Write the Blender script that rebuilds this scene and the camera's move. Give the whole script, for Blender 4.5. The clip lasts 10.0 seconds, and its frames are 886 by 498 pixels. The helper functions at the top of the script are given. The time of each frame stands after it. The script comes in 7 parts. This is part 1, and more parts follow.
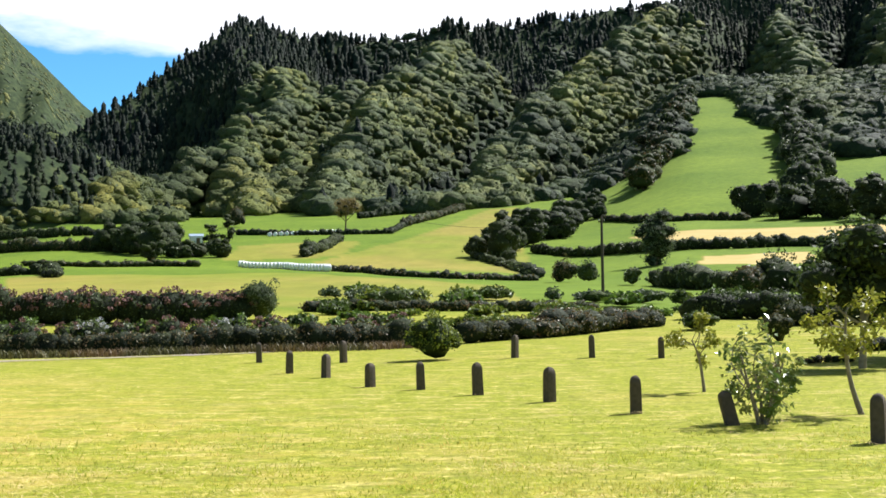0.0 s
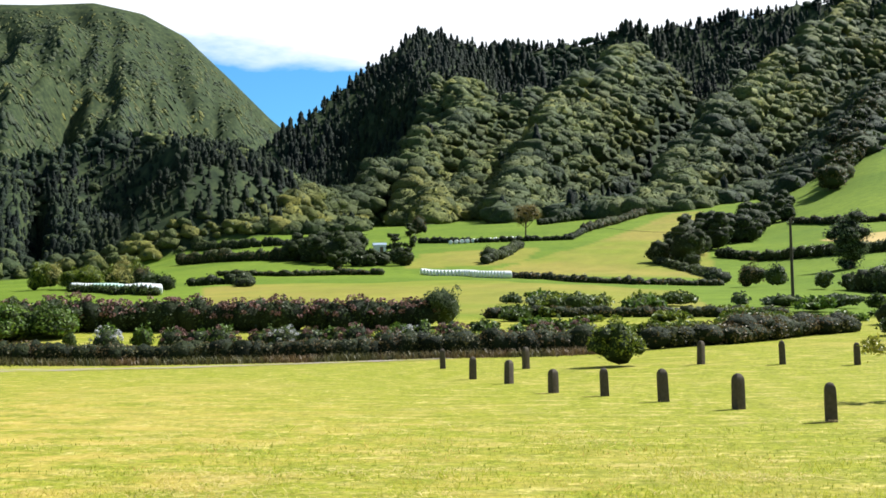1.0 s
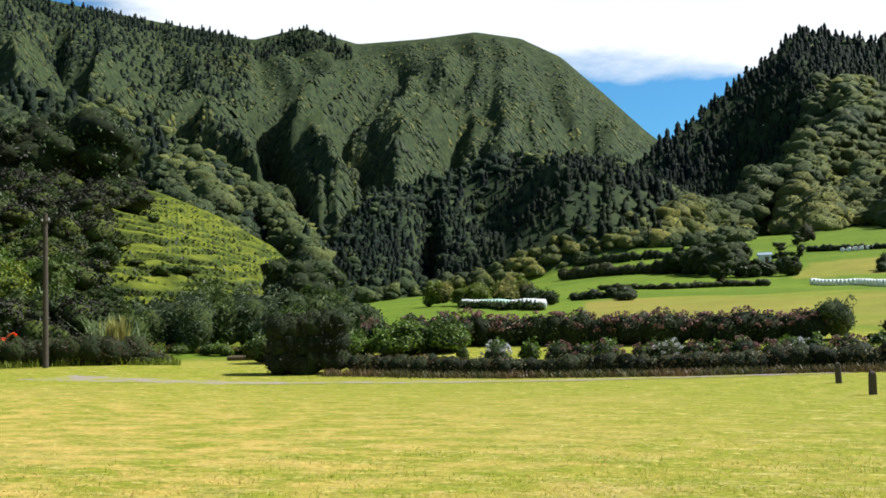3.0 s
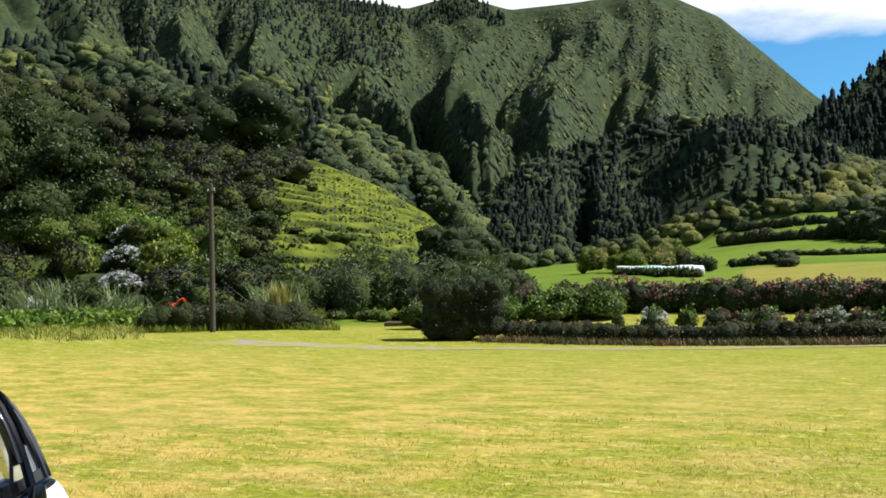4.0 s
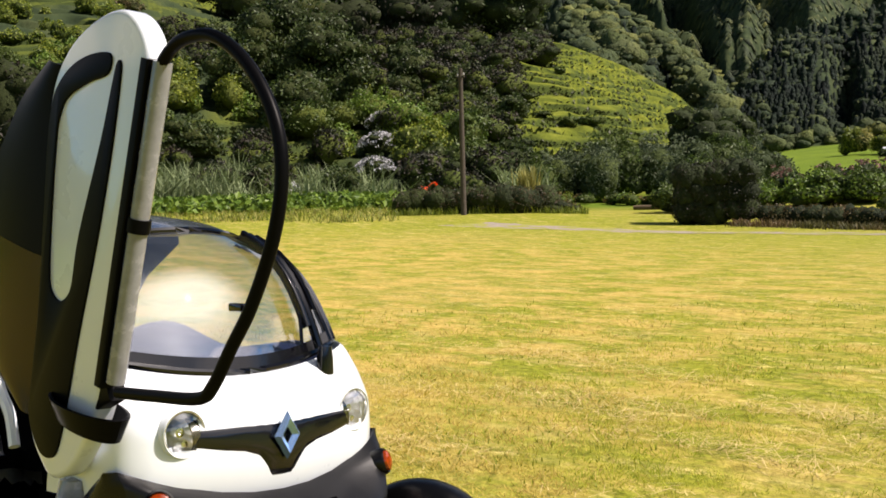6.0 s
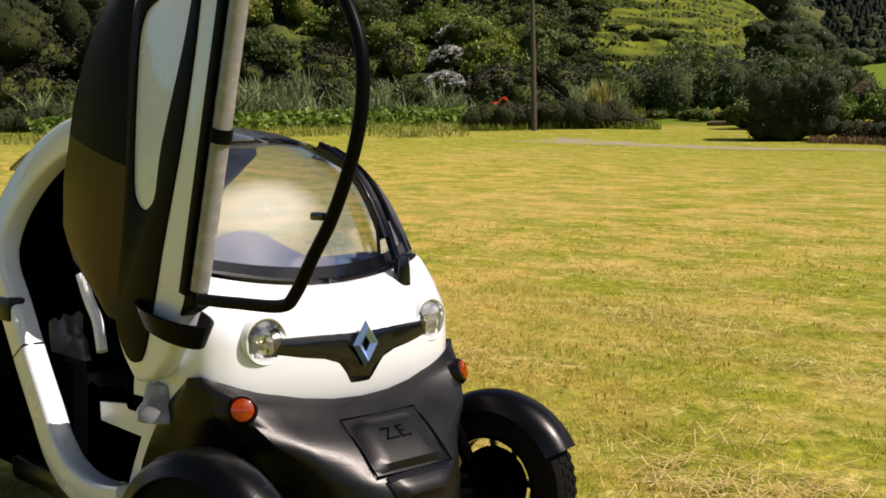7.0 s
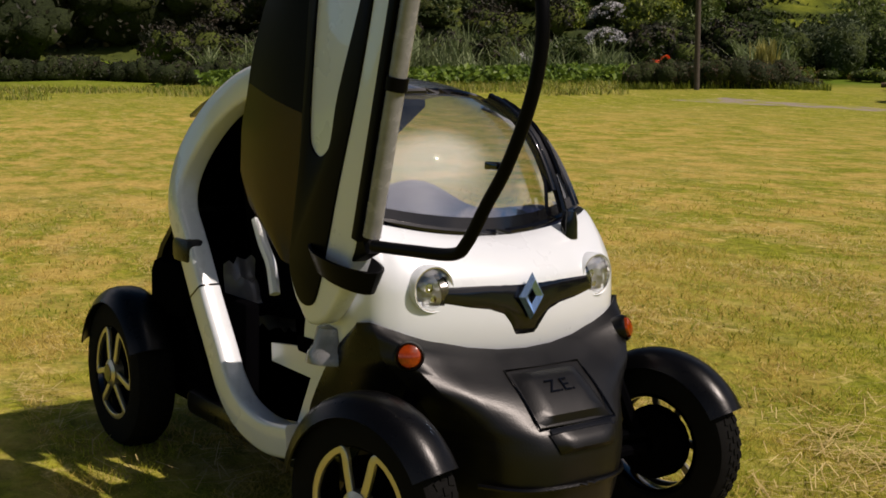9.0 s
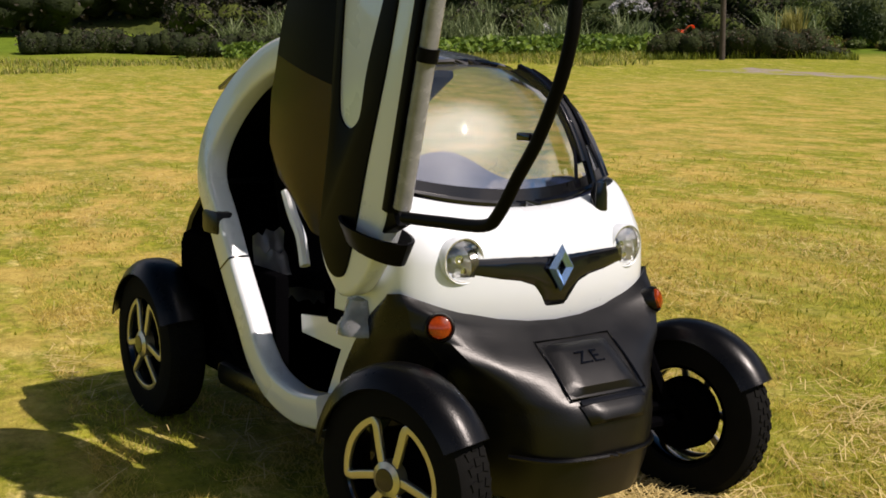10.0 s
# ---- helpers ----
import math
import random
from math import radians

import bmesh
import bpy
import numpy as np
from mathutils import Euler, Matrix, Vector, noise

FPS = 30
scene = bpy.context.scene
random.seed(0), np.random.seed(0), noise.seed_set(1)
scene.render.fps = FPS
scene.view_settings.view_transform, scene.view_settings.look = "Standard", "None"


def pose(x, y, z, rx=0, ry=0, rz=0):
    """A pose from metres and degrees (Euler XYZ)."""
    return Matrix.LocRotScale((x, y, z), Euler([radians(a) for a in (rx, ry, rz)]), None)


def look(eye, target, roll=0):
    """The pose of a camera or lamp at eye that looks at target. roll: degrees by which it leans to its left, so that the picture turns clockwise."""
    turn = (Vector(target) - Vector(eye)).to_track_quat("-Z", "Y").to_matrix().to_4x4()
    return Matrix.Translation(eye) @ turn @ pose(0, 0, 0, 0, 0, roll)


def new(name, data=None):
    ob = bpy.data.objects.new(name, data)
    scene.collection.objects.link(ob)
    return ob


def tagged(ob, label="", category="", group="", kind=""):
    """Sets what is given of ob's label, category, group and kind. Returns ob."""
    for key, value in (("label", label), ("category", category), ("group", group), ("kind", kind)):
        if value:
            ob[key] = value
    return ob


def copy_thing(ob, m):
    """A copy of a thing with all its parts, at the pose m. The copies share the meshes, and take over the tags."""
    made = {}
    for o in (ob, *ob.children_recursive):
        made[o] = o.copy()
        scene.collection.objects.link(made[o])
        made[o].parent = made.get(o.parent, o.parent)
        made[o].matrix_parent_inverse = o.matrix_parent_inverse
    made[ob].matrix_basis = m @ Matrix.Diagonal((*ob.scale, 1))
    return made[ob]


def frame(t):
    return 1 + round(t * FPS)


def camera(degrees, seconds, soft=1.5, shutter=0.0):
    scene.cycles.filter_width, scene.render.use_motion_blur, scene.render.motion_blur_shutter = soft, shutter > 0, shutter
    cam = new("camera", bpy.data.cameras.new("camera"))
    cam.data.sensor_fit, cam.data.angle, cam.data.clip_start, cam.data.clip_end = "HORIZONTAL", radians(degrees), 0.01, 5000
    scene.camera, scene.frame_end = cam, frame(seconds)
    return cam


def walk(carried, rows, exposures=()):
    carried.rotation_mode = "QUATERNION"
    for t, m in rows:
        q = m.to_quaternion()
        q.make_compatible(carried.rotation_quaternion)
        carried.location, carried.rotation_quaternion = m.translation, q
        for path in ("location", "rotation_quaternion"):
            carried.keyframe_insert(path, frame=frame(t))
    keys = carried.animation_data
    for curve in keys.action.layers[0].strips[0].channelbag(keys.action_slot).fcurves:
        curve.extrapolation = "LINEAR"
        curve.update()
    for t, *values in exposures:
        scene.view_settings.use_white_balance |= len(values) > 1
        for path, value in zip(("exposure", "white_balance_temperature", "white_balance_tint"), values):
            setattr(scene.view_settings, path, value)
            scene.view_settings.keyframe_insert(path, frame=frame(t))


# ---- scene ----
cam = camera(42.36, 10.0, 1.7)
PATH = [
    (0.0, pose(-0.000, 0.000, 1.486, 92.72, 0.84, 2.97)),
    (0.5, pose(-0.009, -0.014, 1.478, 92.83, 0.89, 7.45)),
    (1.0, pose(-0.017, -0.033, 1.474, 93.21, 1.15, 12.01)),
    (1.5, pose(-0.023, -0.062, 1.474, 93.59, 1.62, 17.33)),
    (2.0, pose(-0.022, -0.094, 1.473, 93.86, 1.53, 21.50)),
    (2.5, pose(-0.013, -0.127, 1.470, 94.54, 1.48, 26.00)),
    (3.0, pose(-0.009, -0.158, 1.468, 94.35, 1.61, 30.96)),
    (4.5, pose(-0.002, -0.222, 1.458, 91.73, 1.18, 41.73)),
    (5.0, pose(-0.003, -0.245, 1.448, 90.21, 1.13, 44.78)),
    (5.5, pose(-0.006, -0.262, 1.440, 89.04, 1.30, 48.27)),
    (7.0, pose(-0.027, -0.296, 1.422, 83.27, 1.33, 54.45)),
    (7.5, pose(-0.034, -0.302, 1.416, 81.66, 1.04, 55.98)),
    (8.0, pose(-0.043, -0.309, 1.410, 81.22, 0.72, 57.81)),
    (8.5, pose(-0.050, -0.325, 1.406, 81.18, 0.68, 60.01)),
    (9.0, pose(-0.055, -0.330, 1.405, 81.30, 0.66, 62.26)),
    (9.5, pose(-0.057, -0.338, 1.401, 80.61, 0.77, 62.84)),
    (10.0, pose(-0.065, -0.347, 1.404, 79.91, 0.94, 63.38)),
]
EXPOSURES = [(0.0, 0.98, 6150, 11), (1.5, 0.80, 6150, 8), (3.0, 0.60, 6150, 8), (4.5, 0.66, 6350, 13), (5.5, 0.66, 6700, 18), (7.0, 0.24, 7050, 22), (8.0, -0.16, 7100, 22), (9.0, -0.35, 7100, 22), (9.5, -0.26, 7050, 22), (10.0, 0.05, 6900, 21)]
walk(cam, PATH, EXPOSURES)

# ---- light: a high sun from the right, blue sky with drifting white cloud ----
SUN_AZ, SUN_EL = -52.0, 49.0                      # bearing (left positive) and height in degrees
sun_way = Vector((-math.sin(radians(SUN_AZ)) * math.cos(radians(SUN_EL)), math.cos(radians(SUN_AZ)) * math.cos(radians(SUN_EL)), math.sin(radians(SUN_EL))))
sun_data = bpy.data.lights.new("sun", "SUN")
sun_data.energy, sun_data.angle, sun_data.color = 5.0, radians(0.5), (1.0, 0.95, 0.86)
sun = new("sun", sun_data)
sun.matrix_world = look((0, 0, 60), Vector((0, 0, 60)) - sun_way)

world = bpy.data.worlds.new("sky")
scene.world = world
world.use_nodes = True
wn, wl = world.node_tree.nodes, world.node_tree.links
wn.clear()
w_out = wn.new("ShaderNodeOutputWorld")
w_bg = wn.new("ShaderNodeBackground")
w_bg.inputs["Strength"].default_value = 0.033
w_sky = wn.new("ShaderNodeTexSky")
w_sky.sky_type, w_sky.sun_disc = "NISHITA", False
w_sky.sun_elevation, w_sky.sun_rotation = radians(SUN_EL), radians(-SUN_AZ)
w_sky.air_density, w_sky.dust_density, w_sky.ozone_density = 1.0, 0.2, 2.5
w_tc = wn.new("ShaderNodeTexCoord")
w_map = wn.new("ShaderNodeMapping")
w_map.inputs["Scale"].default_value = (1.6, 1.6, 5.5)
w_map.inputs["Rotation"].default_value = (0.0, 0.12, 0.5)
w_noise = wn.new("ShaderNodeTexNoise")
w_noise.inputs["Scale"].default_value, w_noise.inputs["Detail"].default_value = 1.7, 7.0
w_noise.inputs["Roughness"].default_value = 0.55
w_sep = wn.new("ShaderNodeSeparateXYZ")
w_lift = wn.new("ShaderNodeMapRange")              # more cloud higher up
w_lift.inputs["From Min"].default_value, w_lift.inputs["From Max"].default_value = 0.185, 0.250
w_lift.inputs["To Min"].default_value, w_lift.inputs["To Max"].default_value = -0.24, 0.15
w_add = wn.new("ShaderNodeMath")
w_ramp = wn.new("ShaderNodeMapRange")
w_ramp.inputs["From Min"].default_value, w_ramp.inputs["From Max"].default_value = 0.47, 0.60
w_mix = wn.new("ShaderNodeMix")
w_mix.data_type = "RGBA"
wl.new(w_tc.outputs["Generated"], w_map.inputs["Vector"])
wl.new(w_map.outputs["Vector"], w_noise.inputs["Vector"])
wl.new(w_tc.outputs["Generated"], w_sep.inputs[0])
wl.new(w_sep.outputs["Z"], w_lift.inputs["Value"])
wl.new(w_noise.outputs["Fac"], w_add.inputs[0])
wl.new(w_lift.outputs["Result"], w_add.inputs[1])
w_top = wn.new("ShaderNodeMapRange")               # clear again overhead
w_top.inputs["From Min"].default_value, w_top.inputs["From Max"].default_value = 0.30, 0.44
w_top.inputs["To Min"].default_value, w_top.inputs["To Max"].default_value = 0.0, -0.38
w_sum = wn.new("ShaderNodeMath")
wl.new(w_sep.outputs["Z"], w_top.inputs["Value"])
wl.new(w_add.outputs[0], w_sum.inputs[0])
wl.new(w_top.outputs["Result"], w_sum.inputs[1])
w_dot = wn.new("ShaderNodeVectorMath")              # thin bright cloud round the sun
w_dot.operation, w_dot.inputs[1].default_value = "DOT_PRODUCT", sun_way[:]
wl.new(w_tc.outputs["Generated"], w_dot.inputs[0])
w_near = wn.new("ShaderNodeMapRange")
w_near.inputs["From Min"].default_value, w_near.inputs["From Max"].default_value = 0.85, 0.98
w_near.inputs["To Min"].default_value, w_near.inputs["To Max"].default_value = 0.0, 0.9
wl.new(w_dot.outputs["Value"], w_near.inputs["Value"])
w_cloud = wn.new("ShaderNodeMapRange")
w_cloud.inputs["From Min"].default_value, w_cloud.inputs["From Max"].default_value = 0.85, 0.98
w_cloud.inputs["To Min"].default_value, w_cloud.inputs["To Max"].default_value = 1.0, 2.6
wl.new(w_dot.outputs["Value"], w_cloud.inputs["Value"])
w_white = wn.new("ShaderNodeVectorMath")
w_white.operation, w_white.inputs[0].default_value = "SCALE", (21.0, 21.2, 21.6)
wl.new(w_cloud.outputs["Result"], w_white.inputs["Scale"])
wl.new(w_white.outputs["Vector"], w_mix.inputs["B"])
wl.new(w_sum.outputs[0], w_ramp.inputs["Value"])
w_veil = wn.new("ShaderNodeMath")
w_veil.operation = "MAXIMUM"
wl.new(w_ramp.outputs["Result"], w_veil.inputs[0])
wl.new(w_near.outputs["Result"], w_veil.inputs[1])
wl.new(w_veil.outputs[0], w_mix.inputs["Factor"])
w_tint = wn.new("ShaderNodeMix")                   # the deep blue of clear air
w_tint.data_type, w_tint.blend_type = "RGBA", "MULTIPLY"
w_tint.inputs["Factor"].default_value = 1.0
w_tint.inputs["B"].default_value = (1.15, 2.25, 2.75, 1)
w_deep = wn.new("ShaderNodeMapRange")
w_deep.inputs["From Min"].default_value, w_deep.inputs["From Max"].default_value = 0.26, 0.60
w_deep.inputs["To Min"].default_value, w_deep.inputs["To Max"].default_value = 1.0, 0.26
wl.new(w_sep.outputs["Z"], w_deep.inputs["Value"])
w_blue = wn.new("ShaderNodeVectorMath")
w_blue.operation = "SCALE"
wl.new(w_sky.outputs["Color"], w_blue.inputs[0])
wl.new(w_deep.outputs["Result"], w_blue.inputs["Scale"])
wl.new(w_blue.outputs["Vector"], w_tint.inputs["A"])
wl.new(w_tint.outputs["Result"], w_mix.inputs["A"])
wl.new(w_mix.outputs["Result"], w_bg.inputs["Color"])
wl.new(w_bg.outputs["Background"], w_out.inputs["Surface"])

# ---- materials ----
def material(name, rough=0.6, metal=0.0, spec=0.5):
    m = bpy.data.materials.new(name)
    m.use_nodes = True
    b = m.node_tree.nodes["Principled BSDF"]
    b.inputs["Roughness"].default_value, b.inputs["Metallic"].default_value = rough, metal
    b.inputs["Specular IOR Level"].default_value = spec
    return m, m.node_tree.nodes, m.node_tree.links, b


def noise_node(n, l, scale, detail=4.0, rough=0.55, coord=None, stretch=None):
    t = n.new("ShaderNodeTexNoise")
    t.inputs["Scale"].default_value, t.inputs["Detail"].default_value, t.inputs["Roughness"].default_value = scale, detail, rough
    if coord is None:
        coord = n.new("ShaderNodeTexCoord").outputs["Object"]
    if stretch:
        mp = n.new("ShaderNodeMapping")
        mp.inputs["Scale"].default_value = stretch
        l.new(coord, mp.inputs["Vector"])
        coord = mp.outputs["Vector"]
    l.new(coord, t.inputs["Vector"])
    return t.outputs["Fac"]


def ramp(n, l, fac, stops):
    r = n.new("ShaderNodeValToRGB")
    e = r.color_ramp.elements
    while len(e) < len(stops):
        e.new(0.5)
    for k, (pos, col) in enumerate(stops):
        e[k].position, e[k].color = pos, (*col, 1)
    l.new(fac, r.inputs["Fac"])
    return r.outputs["Color"]


def mix(n, l, fac, a, b, blend="MIX"):
    x = n.new("ShaderNodeMix")
    x.data_type, x.blend_type = "RGBA", blend
    for sock, v in ((x.inputs["Factor"], fac), (x.inputs["A"], a), (x.inputs["B"], b)):
        if isinstance(v, (int, float)):
            sock.default_value = v
        elif isinstance(v, tuple):
            sock.default_value = (*v, 1)
        else:
            l.new(v, sock)
    return x.outputs["Result"]


def step_up(n, l, fac, lo, hi):
    r = n.new("ShaderNodeMapRange")
    r.inputs["From Min"].default_value, r.inputs["From Max"].default_value = lo, hi
    l.new(fac, r.inputs["Value"])
    return r.outputs["Result"]


def bump(n, l, b, height, strength, distance):
    k = n.new("ShaderNodeBump")
    k.inputs["Strength"].default_value, k.inputs["Distance"].default_value = strength, distance
    l.new(height, k.inputs["Height"])
    l.new(k.outputs["Normal"], b.inputs["Normal"])


def leaf_material(name, dark, light, tint=None, patch=0.4, gloss=0.5, through_light=0.25):
    """Foliage: colour by leaf or clump, with drifts of a second tint over metres."""
    m, n, l, b = material(name, gloss, 0.0, 0.3)
    geo = n.new("ShaderNodeNewGeometry")
    c = ramp(n, l, geo.outputs["Random Per Island"], [(0.0, dark), (1.0, light)])
    if tint:
        c = mix(n, l, step_up(n, l, noise_node(n, l, patch, 3.0), 0.45, 0.62), c, tint)
    l.new(c, b.inputs["Base Color"])
    if through_light:
        tr = n.new("ShaderNodeBsdfTranslucent")
        l.new(c, tr.inputs["Color"])
        ms = n.new("ShaderNodeMixShader")
        ms.inputs["Fac"].default_value = through_light
        l.new(b.outputs["BSDF"], ms.inputs[1])
        l.new(tr.outputs["BSDF"], ms.inputs[2])
        l.new(ms.outputs["Shader"], n["Material Output"].inputs["Surface"])
    return m


def crown_material(name, dark, mid, light, scale, relief):
    """Far tree crowns: mottled green with leaf-clump relief."""
    m, n, l, b = material(name, 0.75, 0.0, 0.15)
    geo = n.new("ShaderNodeNewGeometry")
    c = ramp(n, l, geo.outputs["Random Per Island"], [(0.0, dark), (0.55, mid), (1.0, light)])
    f = noise_node(n, l, scale, 4.0, 0.65)
    c = mix(n, l, 0.75, c, ramp(n, l, f, [(0.32, (0.50, 0.52, 0.56)), (0.68, (1.40, 1.38, 1.32))]), "MULTIPLY")
    drift = noise_node(n, l, 0.006, 3.0)
    c = mix(n, l, step_up(n, l, drift, 0.5, 0.7), c, mix(n, l, 1.0, c, (1.5, 1.25, 0.7), "MULTIPLY"))
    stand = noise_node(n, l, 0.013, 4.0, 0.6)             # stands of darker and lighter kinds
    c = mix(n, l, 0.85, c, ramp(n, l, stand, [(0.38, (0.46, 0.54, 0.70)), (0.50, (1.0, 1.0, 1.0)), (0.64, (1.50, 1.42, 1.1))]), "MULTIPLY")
    l.new(c, b.inputs["Base Color"])
    bump(n, l, b, f, 1.0, relief)
    return m

# ---- shape helpers ----
def part(name, bm, mat, parent=None, label="", smooth_shade=True, shared=None):
    """Links a bmesh as one mesh object under a thing or a part."""
    if shared is None:
        bmesh.ops.recalc_face_normals(bm, faces=bm.faces)
        shared = bpy.data.meshes.new(name)
        bm.to_mesh(shared)
        bm.free()
        shared.materials.append(mat)
        shared.polygons.foreach_set("use_smooth", np.full(len(shared.polygons), smooth_shade))
        if smooth_shade:
            shared.set_sharp_from_angle(angle=radians(38))
    ob = new(name, shared)
    if parent:
        ob.parent = parent
    if label:
        tagged(ob, label)
    return ob


def thing(name, m, label, category, group=""):
    ob = new(name)
    ob.empty_display_size = 0.1
    ob.matrix_world = m
    return tagged(ob, label, category, group)


def sheet(points, thick=0.0, bm=None):
    """A grid of points (rows of equal length) as a surface, with a thickness where one is given."""
    bm = bm or bmesh.new()
    vs = [[bm.verts.new(p) for p in row] for row in points]
    fs = []
    for a, b in zip(vs, vs[1:]):
        for k in range(len(a) - 1):
            q = [a[k], a[k + 1], b[k + 1], b[k]]
            fs.append(bm.faces.new(q))
    if thick:
        bmesh.ops.recalc_face_normals(bm, faces=fs)
        bmesh.ops.solidify(bm, geom=fs, thickness=thick)
    return bm


def curve(points, per=8, closed=False):
    """A smooth line through the points."""
    p = [Vector(q) for q in points]
    n = len(p)
    out = []
    for k in range(n if closed else n - 1):
        a, b, c, d = (p[(k - 1) % n] if closed or k > 0 else p[k], p[k], p[(k + 1) % n], p[(k + 2) % n] if closed or k + 2 < n else p[(k + 1) % n])
        for i in range(per):
            t = i / per
            out.append(0.5 * ((2 * b) + (c - a) * t + (2 * a - 5 * b + 4 * c - d) * t * t + (3 * b - a - 3 * c + d) * t ** 3))
    if not closed:
        out.append(p[-1])
    return out


def sweep(path, section, side=Vector((0, 1, 0)), closed=False, bm=None, scales=None):
    """A section (pairs: along the normal, along the side) carried along a path."""
    bm = bm or bmesh.new()
    rings = []
    n = len(path)
    for k, p in enumerate(path):
        a = path[(k - 1) % n] if closed or k > 0 else p
        b = path[(k + 1) % n] if closed or k < n - 1 else p
        t = (b - a).normalized()
        s = (side - t * side.dot(t)).normalized()
        u = s.cross(t)
        w = scales[k] if scales else 1.0
        rings.append([bm.verts.new(p + u * c[0] * w + s * c[1] * w) for c in section])
    m = len(section)
    for k in range(n if closed else n - 1):
        r, q = rings[k], rings[(k + 1) % n]
        for j in range(m):
            bm.faces.new((r[j], r[(j + 1) % m], q[(j + 1) % m], q[j]))
    if not closed:
        bm.faces.new(rings[0])
        bm.faces.new(rings[-1][::-1])
    return bm


def round_section(r, seg=10, wide=1.0):
    return [(r * math.cos(2 * math.pi * k / seg), r * wide * math.sin(2 * math.pi * k / seg)) for k in range(seg)]


def soft_section(a, b, r=0.3):
    """A rounded rectangle of half-sizes a, b."""
    out = []
    for cx, cy, a0 in ((1, 1, 0), (-1, 1, 90), (-1, -1, 180), (1, -1, 270)):
        for k in range(4):
            t = radians(a0 + 30 * k)
            q = r * min(a, b)
            out.append((cx * (a - q) + q * math.cos(t), cy * (b - q) + q * math.sin(t)))
    return out


def tube(path, r, seg=10, bm=None, side=Vector((0, 1, 0.001)), closed=False):
    return sweep([Vector(p) for p in path], round_section(r, seg), side, closed, bm)


def lathe(profile, seg=32, bm=None, m=None, closed=False):
    """A profile of (radius, height) turned about z, then placed by m."""
    bm = bm or bmesh.new()
    m = m or Matrix.Identity(4)
    rings = []
    for r, h in profile:
        if r < 1e-5:
            rings.append([bm.verts.new(m @ Vector((0, 0, h)))])
        else:
            rings.append([bm.verts.new(m @ Vector((r * math.cos(2 * math.pi * k / seg), r * math.sin(2 * math.pi * k / seg), h))) for k in range(seg)])
    pairs = list(zip(rings, rings[1:])) + ([(rings[-1], rings[0])] if closed else [])
    for a, b in pairs:
        for k in range(seg):
            q = [a[k % len(a)], a[(k + 1) % len(a)], b[(k + 1) % len(b)], b[k % len(b)]]
            q = [v for i, v in enumerate(q) if v not in q[:i]]
            if len(q) > 2:
                bm.faces.new(q)
    return bm


def plate(outline, y, thick, bevel=0.0, bm=None):
    """An outline of (x, z) in a side plane at y, given a thickness and eased edges."""
    bm = bm or bmesh.new()
    a = [bm.verts.new((x, y, z)) for x, z in outline]
    f = bm.faces.new(a)
    r = bmesh.ops.extrude_face_region(bm, geom=[f])
    vs = [v for v in r["geom"] if isinstance(v, bmesh.types.BMVert)]
    bmesh.ops.translate(bm, verts=vs, vec=(0, thick, 0))
    if bevel:
        edges = [e for e in bm.edges if abs(e.verts[0].co.y - e.verts[1].co.y) < 1e-6]
        bmesh.ops.bevel(bm, geom=edges, offset=bevel, segments=2, affect="EDGES", profile=0.5)
    return bm


def block(x, y, z, sx, sy, sz, bevel=0.0, m=None, bm=None):
    bm = bm or bmesh.new()
    r = bmesh.ops.create_cube(bm, size=1.0, matrix=(m or Matrix.Identity(4)) @ Matrix.Translation((x, y, z)) @ Matrix.Diagonal((sx, sy, sz, 1)))
    if bevel:
        edges = list({e for v in r["verts"] for e in v.link_edges})
        bmesh.ops.bevel(bm, geom=edges, offset=bevel, segments=2, affect="EDGES", profile=0.5)
    return bm


def solid(name, col, rough=0.5, metal=0.0, coat=0.0, grain=0.0, wear=0.15, scale=6.0, spec=0.5):
    """A plain coloured surface with faint mottling and grain."""
    m, n, l, b = material(name, rough, metal, spec)
    f = noise_node(n, l, scale, 5.0, 0.6)
    c = mix(n, l, wear, col, ramp(n, l, f, [(0.3, tuple(0.55 * v for v in col)), (0.7, tuple(min(1.0, 1.35 * v) for v in col))]))
    l.new(c, b.inputs["Base Color"])
    r = n.new("ShaderNodeMapRange")
    r.inputs["To Min"].default_value, r.inputs["To Max"].default_value = max(0.02, rough - 0.08), min(1.0, rough + 0.1)
    l.new(f, r.inputs["Value"])
    l.new(r.outputs["Result"], b.inputs["Roughness"])
    b.inputs["Coat Weight"].default_value, b.inputs["Coat Roughness"].default_value = coat, 0.05
    if grain:
        bump(n, l, b, noise_node(n, l, 220.0, 2.0), grain, 0.002)
    return m

# ---- the lie of the land ----
def lattice(ix, iy, seed):
    h = (ix.astype(np.int64) * 374761393 + iy.astype(np.int64) * 668265263 + seed * 1442695041) & 0xFFFFFFFF
    h = ((h ^ (h >> 13)) * 1274126177) & 0xFFFFFFFF
    return ((h ^ (h >> 16)) & 0xFFFF) / 65535.0


def vnoise(x, y, seed=0):
    x, y = np.asarray(x, float), np.asarray(y, float)
    ix, iy = np.floor(x), np.floor(y)
    fx, fy = x - ix, y - iy
    fx, fy = fx * fx * (3 - 2 * fx), fy * fy * (3 - 2 * fy)
    a, b = lattice(ix, iy, seed), lattice(ix + 1, iy, seed)
    c, d = lattice(ix, iy + 1, seed), lattice(ix + 1, iy + 1, seed)
    return (a * (1 - fx) + b * fx) * (1 - fy) + (c * (1 - fx) + d * fx) * fy


